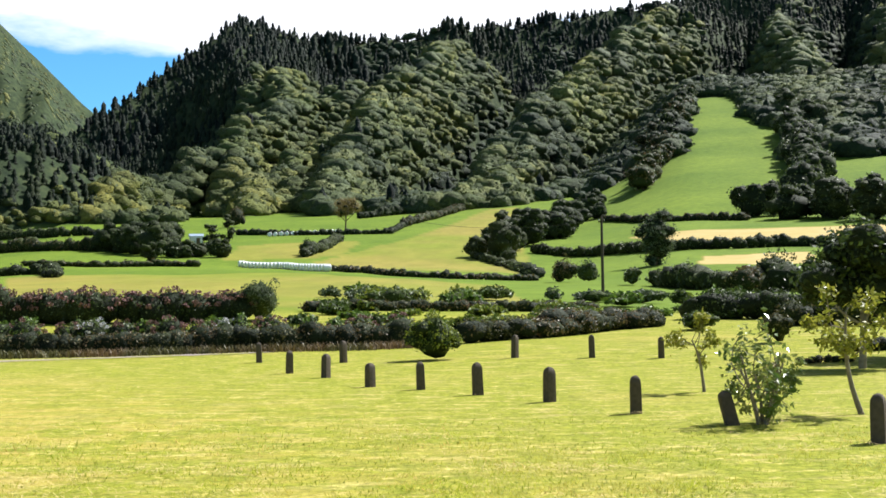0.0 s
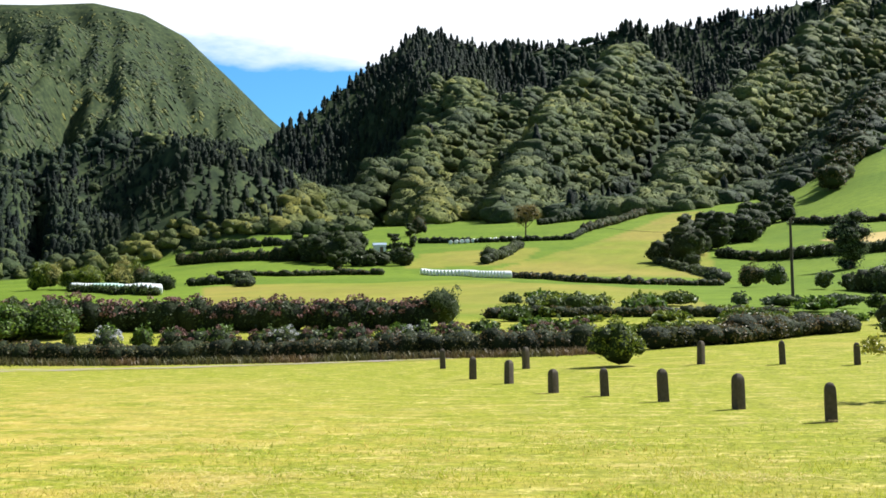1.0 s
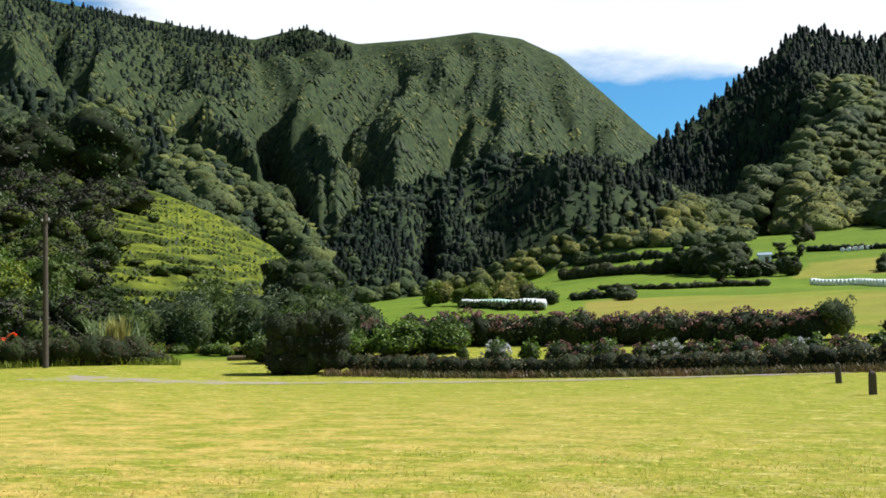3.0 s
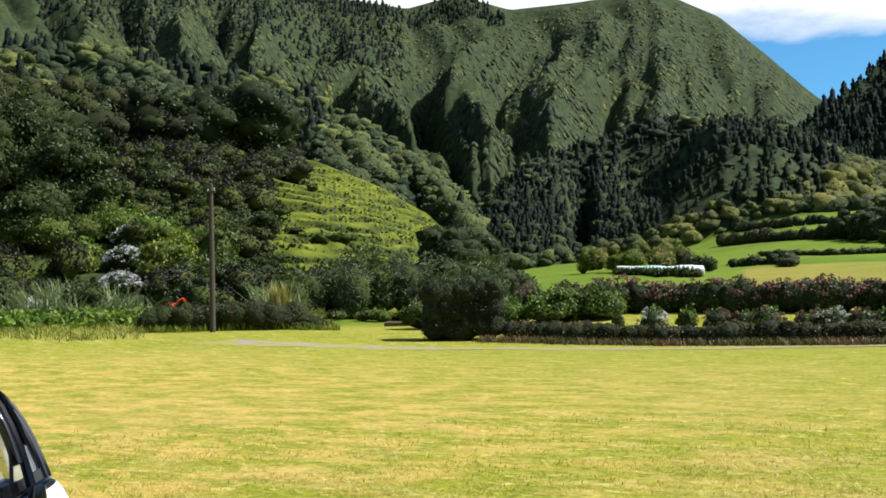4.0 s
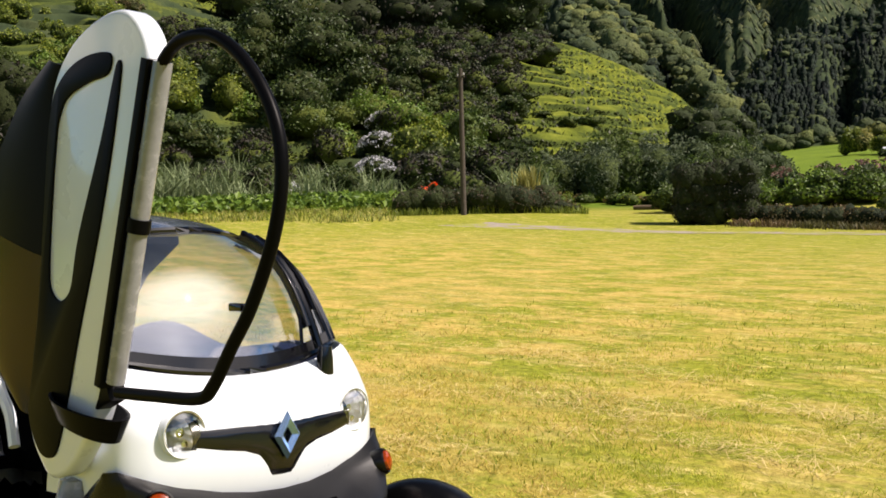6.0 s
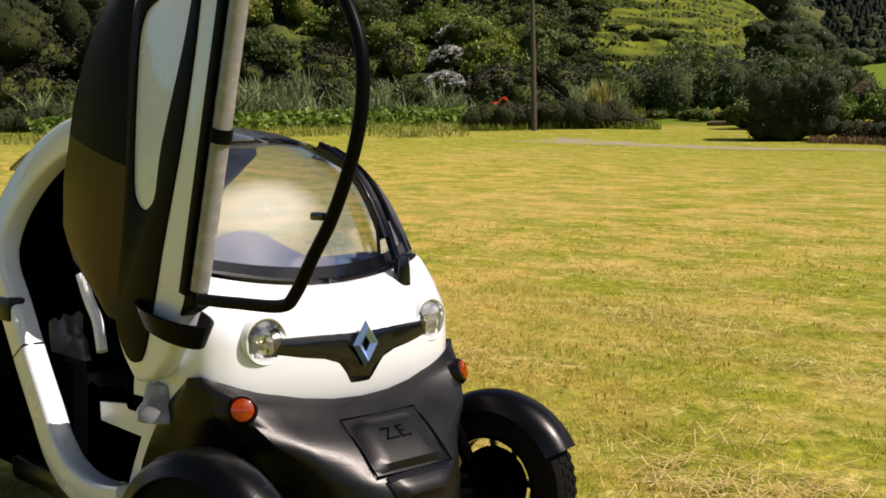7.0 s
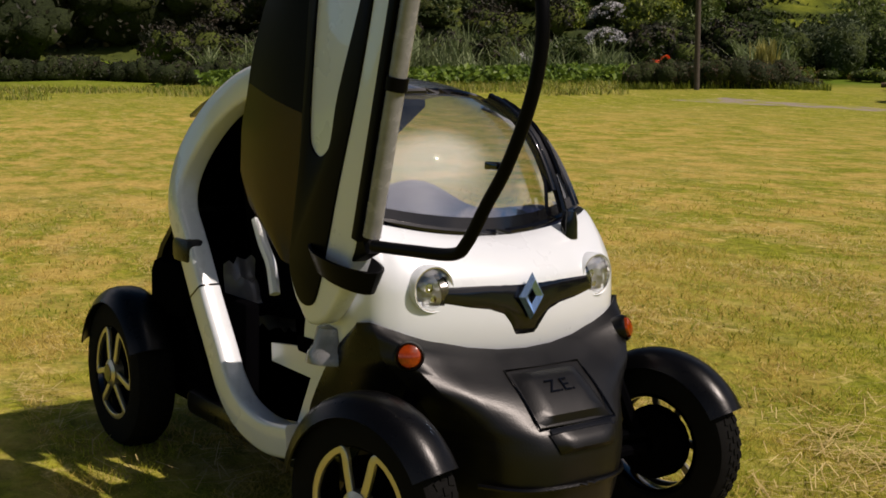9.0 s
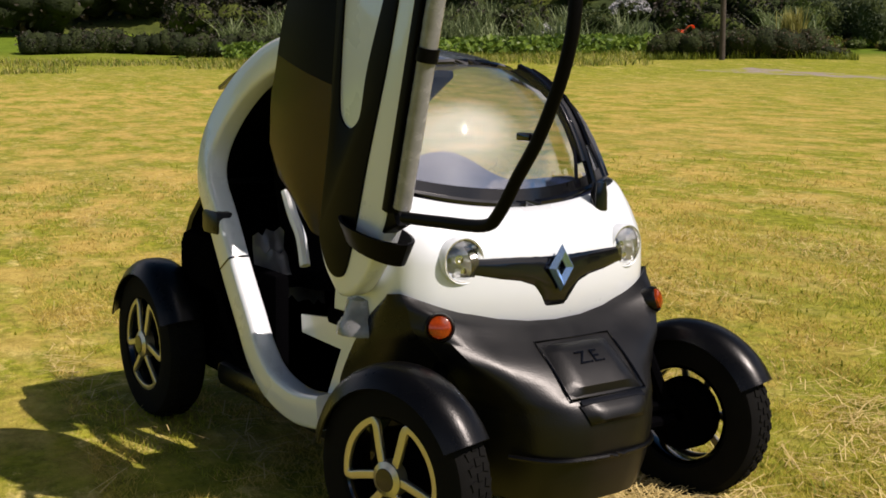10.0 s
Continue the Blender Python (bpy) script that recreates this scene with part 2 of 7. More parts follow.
def fbm(x, y, seed=0, octaves=4):
    s, a, t = 0.0, 0.5, 0.0
    for k in range(octaves):
        s, t, a = s + a * vnoise(x * 2 ** k, y * 2 ** k, seed + k), t + a, a * 0.5
    return s / t


def smooth(v, lo, hi):
    s = np.clip((v - lo) / (hi - lo), 0, 1)
    return s * s * (3 - 2 * s)


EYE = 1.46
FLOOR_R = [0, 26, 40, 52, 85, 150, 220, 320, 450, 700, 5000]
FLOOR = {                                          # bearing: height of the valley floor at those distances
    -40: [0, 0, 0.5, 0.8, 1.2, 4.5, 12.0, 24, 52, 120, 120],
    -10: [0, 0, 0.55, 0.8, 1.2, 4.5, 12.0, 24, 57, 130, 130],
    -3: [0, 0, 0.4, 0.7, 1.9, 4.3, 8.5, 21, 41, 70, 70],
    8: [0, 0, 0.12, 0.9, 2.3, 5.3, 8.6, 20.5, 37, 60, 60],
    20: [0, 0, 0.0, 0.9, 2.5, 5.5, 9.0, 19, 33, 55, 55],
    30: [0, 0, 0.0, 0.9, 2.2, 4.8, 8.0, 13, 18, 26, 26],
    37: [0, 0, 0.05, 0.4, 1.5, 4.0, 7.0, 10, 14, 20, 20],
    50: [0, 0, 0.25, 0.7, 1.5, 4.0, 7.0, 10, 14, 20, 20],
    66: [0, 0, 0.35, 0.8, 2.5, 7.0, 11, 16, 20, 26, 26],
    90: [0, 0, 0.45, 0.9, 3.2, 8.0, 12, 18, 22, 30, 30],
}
# hills: bearing -> height angle of the crest (degrees); foot and crest distance by bearing
HILLS = {
    "wood": dict(az=[-60, -30, -18, -9, -6, -3, 0, 3, 5, 9, 11, 13, 15.6, 17.7, 19.6, 21, 23, 26],
                 el=[10, 15.2, 15.7, 14.5, 14.3, 14.0, 13.7, 13.6, 13.15, 13.1, 13.5, 14.0, 12.2, 10.6, 9.2, 8.2, 6.2, 3],
                 foot=([-60, -15, -7, -2, 30], [420, 430, 470, 430, 450]), crest=([-60, -10, 10, 26], [1250, 1350, 1250, 1000])),
    "pine": dict(az=[12, 17, 20, 22, 25.3, 28.1, 31, 34.4, 36.6, 37.6, 39],
                 el=[3, 6.0, 7.6, 8.3, 8.8, 8.8, 8.0, 7.0, 4.9, 3.2, 1.5],
                 foot=([12, 40], [460, 430]), crest=([12, 40], [900, 760])),
    "dome": dict(az=[10, 16, 18.5, 20.4, 22.4, 24.6, 26.6, 28.9, 31.5, 34.9, 37.6, 40.1, 43.9, 47.2, 55, 70, 100, 140],
                 el=[4, 6.6, 8.2, 9.7, 11.65, 13.65, 14.65, 15.05, 14.8, 14.6, 15.4, 14.8, 15.4, 15.9, 17, 17, 12, 6],
                 foot=([10, 140], [1050, 1050]), crest=([10, 50, 140], [2300, 2300, 2000])),
    "spur": dict(az=[33, 36, 37.5, 39, 42, 47, 55, 70, 85, 110],
                 el=[1.0, 3.5, 5.2, 6.8, 9.0, 11.4, 12.8, 12.5, 10, 5],
                 foot=([33, 110], [330, 300]), crest=([33, 110], [820, 800])),
    "terrace": dict(az=[34.5, 36, 38.6, 39.4, 42, 44.6, 47.6, 52, 57, 61, 66, 72, 80, 95],
                    el=[1.2, 2.2, 3.9, 4.7, 6.2, 7.3, 8.0, 8.4, 8.6, 9.8, 12.0, 12.0, 9.0, 4.0],
                    foot=([34, 50, 70, 95], [78, 68, 72, 85]), crest=([34, 50, 60, 70, 95], [140, 155, 185, 215, 200])),
}


# spurs of the wooded hill: half-width in degrees, height, and a line of (share of the face, bearing)
SPURS = [(3.3, 78, [(0.0, 9.4), (0.27, 6.2), (0.72, 1.9)]), (3.4, 80, [(0.0, 2.2), (0.17, -1.0), (0.38, -4.8), (0.80, -9.5)]),
         (3.2, 70, [(0.0, 21.0), (0.15, 17.8), (0.30, 12.4), (0.55, 7.5)]), (3.6, 58, [(0.30, 12.5), (0.60, 10.0), (0.90, 12.5)]),
         (1.9, 52, [(0.0, 1.6), (0.30, -1.2), (0.58, -3.3)]), (2.4, 56, [(0.0, 13.2), (0.22, 10.2), (0.42, 8.0)]),
         (2.6, 60, [(0.0, -15.0), (0.50, -14.0), (0.90, -14.6)]), (2.4, 60, [(0.0, -20.0), (0.90, -18.5)]), (4.0, 60, [(0.0, -27.0), (0.9, -24.0)])]


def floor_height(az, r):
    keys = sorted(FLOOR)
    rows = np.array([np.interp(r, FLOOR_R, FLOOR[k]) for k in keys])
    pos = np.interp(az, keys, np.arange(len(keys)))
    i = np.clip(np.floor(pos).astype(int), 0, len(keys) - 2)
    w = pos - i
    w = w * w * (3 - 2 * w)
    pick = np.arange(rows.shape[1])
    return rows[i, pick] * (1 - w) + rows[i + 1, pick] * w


def land(x, y):
    """Height of the ground and, for each hill, how far up its face the place lies."""
    x, y = np.atleast_1d(np.asarray(x, float)), np.atleast_1d(np.asarray(y, float))
    az, r = np.degrees(np.arctan2(-x, y)), np.hypot(x, y)
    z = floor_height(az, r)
    z = z + smooth(r, 30, 60) * (fbm(x / 14, y / 14, 3, 3) - 0.5) * 0.5 + smooth(r, 5, 20) * (fbm(x / 5, y / 5, 9, 2) - 0.5) * 0.06
    across_car = (y - 1.36) * 0.988 + (x + 2.776) * -0.155
    z = z - 0.0456 * across_car * np.exp(-(((x + 3.5) / 3.2) ** 2 + ((y - 1.2) / 2.0) ** 2) ** 2)   # the car stands on a slight cross fall
    up, gully = {}, {}
    for k, (name, h) in enumerate(HILLS.items()):
        el = np.interp(az, h["az"], h["el"], left=-5, right=-5)
        rb, rc = np.interp(az, *h["foot"]), np.interp(az, *h["crest"])
        zb, zc = floor_height(az, rb), EYE + rc * np.tan(np.radians(el))
        s = (r - rb) / (rc - rb)
        face = zb + (zc - zb) * np.clip(s, 0, 1) ** {"terrace": 0.85, "dome": 1.1, "pine": 0.8, "wood": 1.15}.get(name, 1.15)
        bell = np.sin(np.pi * np.clip(s, 0, 1))
        if name in ("wood", "spur", "dome", "pine"):
            size = {"wood": 215, "spur": 140, "dome": 210, "pine": 170}[name]
            across = np.radians(az) * (rb + rc) / 2 + (fbm(x / 260, y / 260, 40 + k, 3) - 0.5) * 260 + r * 0.25
            ridge = 1 - np.abs(2 * vnoise(across / size, r / 900.0, 60 + k) - 1)
            ridge2 = 1 - np.abs(2 * fbm(across / (size * 0.4), r / 240.0, 70 + k, 2) - 1)
            gully[name] = ridge
            face = face + bell * ((ridge - 0.55) * {"wood": 0.12, "pine": 0.85}.get(name, 0.35) + (ridge2 - 0.6) * {"wood": 0.10}.get(name, 0.2)) * size
        if name == "wood":                         # long rounded spurs running down to the left, steep valleys between
            a_ = az + 2.2 * (fbm(x / 190, y / 190, 83, 3) - 0.5)
            lift = np.zeros_like(az)
            for wide, tall, line in SPURS:
                d = np.abs(a_ - np.interp(s, [q[0] for q in line], [q[1] for q in line])) / wide
                lift = np.maximum(lift, tall * np.clip(1 - d ** 1.7, 0, 1) * (1 - smooth(s, line[-1][0], line[-1][0] + 0.18)))
            ph2 = (az - 5.0 * (1 - s) + 3.0 * (fbm(x / 90, y / 90, 87, 3) - 0.5)) / 2.1
            tri2 = np.abs(2 * (ph2 - np.floor(ph2)) - 1) ** 1.6
            face = face + (1.3 * lift - 92 - tri2 * 15) * np.sin(np.pi * np.clip(s, 0, 1)) ** 0.6
            gully[name] = lift / 70
        if name in ("dome", "spur"):               # ribs parted by sharp gullies
            per, deep, slant = (5.2, 78, 4.5) if name == "dome" else (6.5, 30, 6.0)
            a_ = az + slant * (1 - s) * smooth(az, 33, 41) + 5.0 * (fbm(x / 420, y / 420, 93, 3) - 0.5)
            for p_k, d_k, e_k in ((per, deep, 1.5), (per * 0.37, deep * 0.34, 1.3), (per * 0.15, deep * 0.13, 1.2)):
                q_k = a_ / p_k + 0.7 * fbm(x / (70 * p_k), y / (70 * p_k), 97, 2)
                rib = np.abs(2 * (q_k - np.floor(q_k)) - 1) ** e_k
                face = face - rib * d_k * np.sin(np.pi * np.clip(s, 0, 1) ** 0.8) ** 0.6 * (0.55 + 0.9 * fbm(x / 300, y / 300, 99, 2))
                if p_k == per:
                    gully[name] = 1 - rib
            face = face + (14 if name == "dome" else 6) * bell
        if name != "terrace":                      # spurs never stand above the crest behind them
            face = np.minimum(face, EYE + r * np.tan(np.radians(el - np.clip(1 - s, 0, 1) * 1.2)))
        if name == "dome":                         # the ravine
            side = az - 39.7 - (s - 0.5) * 0.4
            cut = np.clip(1 - np.where(side > 0, side / 0.45, -side / 1.5), 0, 1)
            face = face - cut * 48 * smooth(s, 0.25, 0.5) * (1 - 0.75 * smooth(s, 0.75, 0.98))
        if name == "pine":
            face = face - np.clip(1 - np.abs(az - 31.6) / 0.8, 0, 1) * 34 * np.sin(np.pi * np.clip(s, 0, 1))
        if name == "terrace":
            wob = (fbm(x / 9, y / 9, 21, 3) - 0.5) * 2.6 + (fbm(x / 3.2, y / 3.2, 27, 2) - 0.5) * 0.9
            q = face / 1.15 + wob
            fr = q - np.floor(q)
            stepped = (np.floor(q) + 0.12 * fr + 0.88 * smooth(fr, 0.76, 0.97)) * 1.15 - wob * 1.15
            lip = smooth(fr, 0.0, 0.10) * (1 - smooth(fr, 0.1, 0.4)) * 0.22
            face = np.where((s > 0.03) & (s < 0.995), stepped + lip, face) + (fbm(x / 25, y / 25, 31, 3) - 0.5) * 2.0 * bell
        face = np.where(s > 1, zc - (r - rc) * 0.35, face)
        up[name] = np.where((s > 0) & ((face >= z - 0.01) | ((name == "wood") & (az < 6))), np.clip(s, 0, 1.2), 0)
        z = np.where(s > 0, np.maximum(z, face), z)
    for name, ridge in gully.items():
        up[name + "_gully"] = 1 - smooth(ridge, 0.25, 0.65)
    return z, up


def height(x, y):
    return float(land(x, y)[0][0])


def at(az, r):
    """Plan place from a bearing in degrees (left positive) and a distance."""
    return -r * math.sin(radians(az)), r * math.cos(radians(az))


def inside(x, y, poly):
    hit = np.zeros(np.shape(x), bool)
    for (x0, y0), (x1, y1) in zip(poly, poly[1:] + poly[:1]):
        cross = ((y0 > y) != (y1 > y)) & (x < (x1 - x0) * (y - y0) / (y1 - y0 + 1e-9) + x0)
        hit ^= cross
    return hit


def from_arrays(name, verts, faces, mats, smooth_shade=False, indices=None):
    """A mesh from numpy arrays of corners and of faces with equal corner count."""
    me = bpy.data.meshes.new(name)
    nv, nf, c = len(verts), len(faces), faces.shape[1]
    me.vertices.add(nv)
    me.vertices.foreach_set("co", np.asarray(verts, np.float32).ravel())
    me.loops.add(nf * c)
    me.loops.foreach_set("vertex_index", faces.astype(np.int32).ravel())
    me.polygons.add(nf)
    me.polygons.foreach_set("loop_start", np.arange(0, nf * c, c, dtype=np.int32))
    me.polygons.foreach_set("use_smooth", np.full(nf, smooth_shade))
    for m in mats:
        me.materials.append(m)
    if indices is not None:
        me.polygons.foreach_set("material_index", indices.astype(np.int32))
    me.update(calc_edges=True)
    return me

# clearings in the wood and the parcels of the valley, in plan
CLEARINGS = [[at(-4.6, 325), at(-12.4, 325), at(-14.1, 410), at(-14.3, 495), at(-12.6, 530), at(-11.4, 640), at(-9.5, 640), at(-9.1, 480), at(-7.4, 415)],
             [at(-0.2, 430), at(-3.6, 495), at(-5.0, 515), at(-5.4, 480), at(-2.6, 430)],
             [at(-18.1, 400), at(-23, 400), at(-23, 480), at(-18.4, 490)]]
DRY = [[at(-6.4, 268), at(-18, 262), at(-22, 225), at(-9.0, 222)],
       [at(-9.5, 168), at(-15.5, 165), at(-14.8, 190), at(-10, 185)]]
TAWNY = [[at(-1.9, 165), at(9.5, 232), at(0.6, 425), at(-0.8, 425), at(-1.0, 300)],
         [at(-2, 62), at(24, 62), at(24, 150), at(12, 170), at(0, 120)],
         [at(8, 250), at(14, 240), at(13, 290), at(7, 300)]]


def wooded(x, y, up):
    w = (up["wood"] > 0.0) | (up["pine"] > 0) | (up["spur"] > 0.0)
    for poly in CLEARINGS:
        w = w & ~inside(x, y, poly)
    return w & (up["terrace"] <= 0)


def ground_grid():
    az = np.concatenate([np.arange(-24, 88, 0.25), np.arange(88, 336, 4.0)])
    r = np.concatenate([[0.02], np.geomspace(0.8, 66, 90), np.arange(66.5, 160, 0.5), np.arange(160.5, 220, 1.2), np.geomspace(222, 420, 36), np.geomspace(425, 2400, 165), np.geomspace(2440, 4300, 12)])
    return az, r


GAZ, GR = ground_grid()
gx = -np.outer(GR, np.sin(np.radians(GAZ))).ravel()
gy = np.outer(GR, np.cos(np.radians(GAZ))).ravel()
gz, gup = land(gx, gy)
nr, na = len(GR), len(GAZ)
gverts = np.stack([gx, gy, gz], 1)
ii, jj = np.meshgrid(np.arange(nr - 1), np.arange(na), indexing="ij")
jn = (jj + 1) % na
quads = np.stack([ii * na + jj, (ii + 1) * na + jj, (ii + 1) * na + jn, ii * na + jn], -1).reshape(-1, 4)
ground_material, n_, l_, b_ = material("grassland", 0.9, 0.0, 0.1)
attr = n_.new("ShaderNodeAttribute")
attr.attribute_name = "cover"
sep = n_.new("ShaderNodeSeparateColor")
l_.new(attr.outputs["Color"], sep.inputs[0])
co = n_.new("ShaderNodeTexCoord").outputs["Object"]
fine = noise_node(n_, l_, 9.0, 6.0, 0.7, co)
straw = noise_node(n_, l_, 1.1, 5.0, 0.62, co, (1.0, 2.6, 1.0))
broad = noise_node(n_, l_, 0.16, 4.0, 0.55, co)
far = noise_node(n_, l_, 0.03, 4.0, 0.6, co)
lawn_c = ramp(n_, l_, fine, [(0.25, (0.13, 0.15, 0.014)), (0.5, (0.22, 0.235, 0.022)), (0.78, (0.33, 0.32, 0.05))])
lawn_c = mix(n_, l_, step_up(n_, l_, straw, 0.52, 0.70), lawn_c, (0.40, 0.33, 0.11))
lawn_c = mix(n_, l_, step_up(n_, l_, broad, 0.52, 0.72), lawn_c, (0.31, 0.27, 0.06))
# the mowings lie thicker towards the parked car
tox = n_.new("ShaderNodeVectorMath")
tox.operation = "DISTANCE"
tox.inputs[1].default_value = (-21, 4, 0)
l_.new(co, tox.inputs[0])
hay = n_.new("ShaderNodeMath")
hay.operation = "MULTIPLY"
l_.new(step_up(n_, l_, tox.outputs["Value"], 44.0, 22.0), hay.inputs[0])
l_.new(step_up(n_, l_, noise_node(n_, l_, 2.6, 10.0, 0.82, co, (1.0, 1.4, 1.0)), 0.545, 0.62), hay.inputs[1])
lawn_c = mix(n_, l_, hay.outputs[0], lawn_c, (0.56, 0.46, 0.17))
thick_ = n_.new("ShaderNodeMath")
thick_.operation = "MULTIPLY"
l_.new(step_up(n_, l_, tox.outputs["Value"], 24.0, 12.0), thick_.inputs[0])
l_.new(step_up(n_, l_, noise_node(n_, l_, 0.8, 9.0, 0.74, co, (1.0, 1.7, 1.0)), 0.46, 0.58), thick_.inputs[1])
lawn_c = mix(n_, l_, 0.7, lawn_c, ramp(n_, l_, noise_node(n_, l_, 11.0, 4.0, 0.7, co), [(0.34, (0.42, 0.46, 0.35)), (0.5, (1.0, 1.0, 1.0)), (0.66, (1.35, 1.28, 1.35))]), "MULTIPLY")
lawn_c = mix(n_, l_, 0.36, lawn_c, ramp(n_, l_, noise_node(n_, l_, 1.5, 9.0, 0.76, co, (1.0, 1.6, 1.0)), [(0.36, (0.34, 0.46, 0.26)), (0.5, (0.97, 1.0, 0.9)), (0.64, (1.50, 1.34, 1.5))]), "MULTIPLY")
lawn_c = mix(n_, l_, thick_.outputs[0], lawn_c, ramp(n_, l_, fine, [(0.3, (0.32, 0.22, 0.05)), (0.7, (0.62, 0.45, 0.14))]))
field_c = ramp(n_, l_, far, [(0.3, (0.085, 0.145, 0.012)), (0.7, (0.145, 0.21, 0.02))])
field_c = mix(n_, l_, 0.45, field_c, ramp(n_, l_, noise_node(n_, l_, 0.5, 5.0, 0.7, co), [(0.3, (0.35, 0.4, 0.3)), (0.7, (1.4, 1.3, 1.2))]), "MULTIPLY")
streak = noise_node(n_, l_, 0.22, 6.0, 0.72, co, (1.0, 0.35, 1.0))
tawny_c = mix(n_, l_, step_up(n_, l_, far, 0.35, 0.65), (0.17, 0.20, 0.024), (0.235, 0.205, 0.045))
tawny_c = mix(n_, l_, 0.5, tawny_c, ramp(n_, l_, streak, [(0.3, (0.6, 0.65, 0.6)), (0.7, (1.3, 1.25, 1.2))]), "MULTIPLY")
dry_c = ramp(n_, l_, broad, [(0.3, (0.46, 0.34, 0.15)), (0.7, (0.36, 0.29, 0.10))])
rough_c = ramp(n_, l_, noise_node(n_, l_, 0.35, 6.0, 0.7, co), [(0.28, (0.04, 0.055, 0.008)), (0.5, (0.115, 0.135, 0.015)), (0.72, (0.21, 0.215, 0.028))])
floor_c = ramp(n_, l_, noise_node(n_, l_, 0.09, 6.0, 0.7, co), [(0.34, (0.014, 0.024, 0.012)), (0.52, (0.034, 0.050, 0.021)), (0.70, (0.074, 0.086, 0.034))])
dist = n_.new("ShaderNodeVectorMath")
dist.operation = "LENGTH"
l_.new(co, dist.inputs[0])
lawn_c = mix(n_, l_, 1.0, lawn_c, (0.99, 1.01, 0.95), "MULTIPLY")
gcol = mix(n_, l_, step_up(n_, l_, dist.outputs["Value"], 54, 62), lawn_c, field_c)
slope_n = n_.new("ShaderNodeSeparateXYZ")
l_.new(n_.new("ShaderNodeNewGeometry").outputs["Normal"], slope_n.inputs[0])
rough_c = mix(n_, l_, step_up(n_, l_, slope_n.outputs["Z"], 0.93, 0.78), rough_c, (0.035, 0.048, 0.010))   # darker green where the ground turns steep
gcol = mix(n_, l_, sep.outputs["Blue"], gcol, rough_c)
half = step_up(n_, l_, sep.outputs["Green"], 0.0, 0.5)
full = step_up(n_, l_, sep.outputs["Green"], 0.5, 1.0)
gcol = mix(n_, l_, half, gcol, tawny_c)
gcol = mix(n_, l_, full, gcol, dry_c)
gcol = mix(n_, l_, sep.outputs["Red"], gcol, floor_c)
l_.new(gcol, b_.inputs["Base Color"])
clump_n = noise_node(n_, l_, 3.2, 5.0, 0.7, co, (1.0, 1.5, 1.0))
both = n_.new("ShaderNodeMath")
l_.new(fine, both.inputs[0])
l_.new(clump_n, both.inputs[1])
bump(n_, l_, b_, both.outputs[0], 0.9, 0.035)

me = from_arrays("ground", gverts, quads, [ground_material], True)
cover = np.zeros((len(gverts), 4), np.float32)
cover[:, 3] = 1
g_r = np.hypot(gx, gy)
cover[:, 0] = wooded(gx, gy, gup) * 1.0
# the gully share adds a trace of painted shade to the mountain's hollows
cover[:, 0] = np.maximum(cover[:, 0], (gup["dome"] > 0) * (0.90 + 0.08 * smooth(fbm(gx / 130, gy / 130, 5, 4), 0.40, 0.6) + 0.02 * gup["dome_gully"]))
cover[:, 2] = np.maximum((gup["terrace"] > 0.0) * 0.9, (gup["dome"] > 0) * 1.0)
for poly in TAWNY:
    cover[:, 1] = np.maximum(cover[:, 1], 0.5 * inside(gx, gy, poly))
for poly in DRY:
    cover[:, 1] = np.maximum(cover[:, 1], 1.0 * inside(gx, gy, poly))
bank = (gup["terrace"] > 0) * smooth(np.degrees(np.arctan2(-gx, gy)), 48.5, 53) * (1 - smooth(gup["terrace"], 0.55, 0.8) * smooth(np.degrees(np.arctan2(-gx, gy)), 59, 62))
cover[:, 0] = np.maximum(cover[:, 0], bank * (0.45 + 0.55 * smooth(fbm(gx / 9, gy / 9, 15, 3), 0.36, 0.55)))
layer = me.color_attributes.new("cover", "FLOAT_COLOR", "POINT")
layer.data.foreach_set("color", cover.ravel())
ground = new("ground", me)
tagged(ground, "mown lawn rising to pastures and wooded hills", "ground", kind="structure")

# ---- foliage helpers ----
def ball(level):
    bm = bmesh.new()
    bmesh.ops.create_icosphere(bm, subdivisions=level, radius=1.0)
    v = np.array([p.co[:] for p in bm.verts])
    f = np.array([[p.index for p in q.verts] for q in bm.faces])
    bm.free()
    return v, f


def leaf_quads(pts, nrm, size, rng, slim=0.55):
    """Single leaves or leaf sprays: kites at pts, facing roughly along nrm."""
    n = len(pts)
    d = nrm + rng.normal(0, 0.75, (n, 3))
    d /= np.linalg.norm(d, axis=1)[:, None] + 1e-9
    t = np.cross(d, rng.normal(0, 1, (n, 3)))
    t /= np.linalg.norm(t, axis=1)[:, None] + 1e-9
    b = np.cross(d, t)
    s = (size * rng.uniform(0.6, 1.35, n))[:, None]
    v = np.stack([pts - t * s * 0.5, pts + b * s * slim * 0.5 + d * s * 0.08, pts + t * s * 0.5, pts - b * s * slim * 0.5 + d * s * 0.08], 1)
    return v.reshape(-1, 3), np.arange(4 * n).reshape(n, 4)


BALL_V, BALL_F = ball(2)


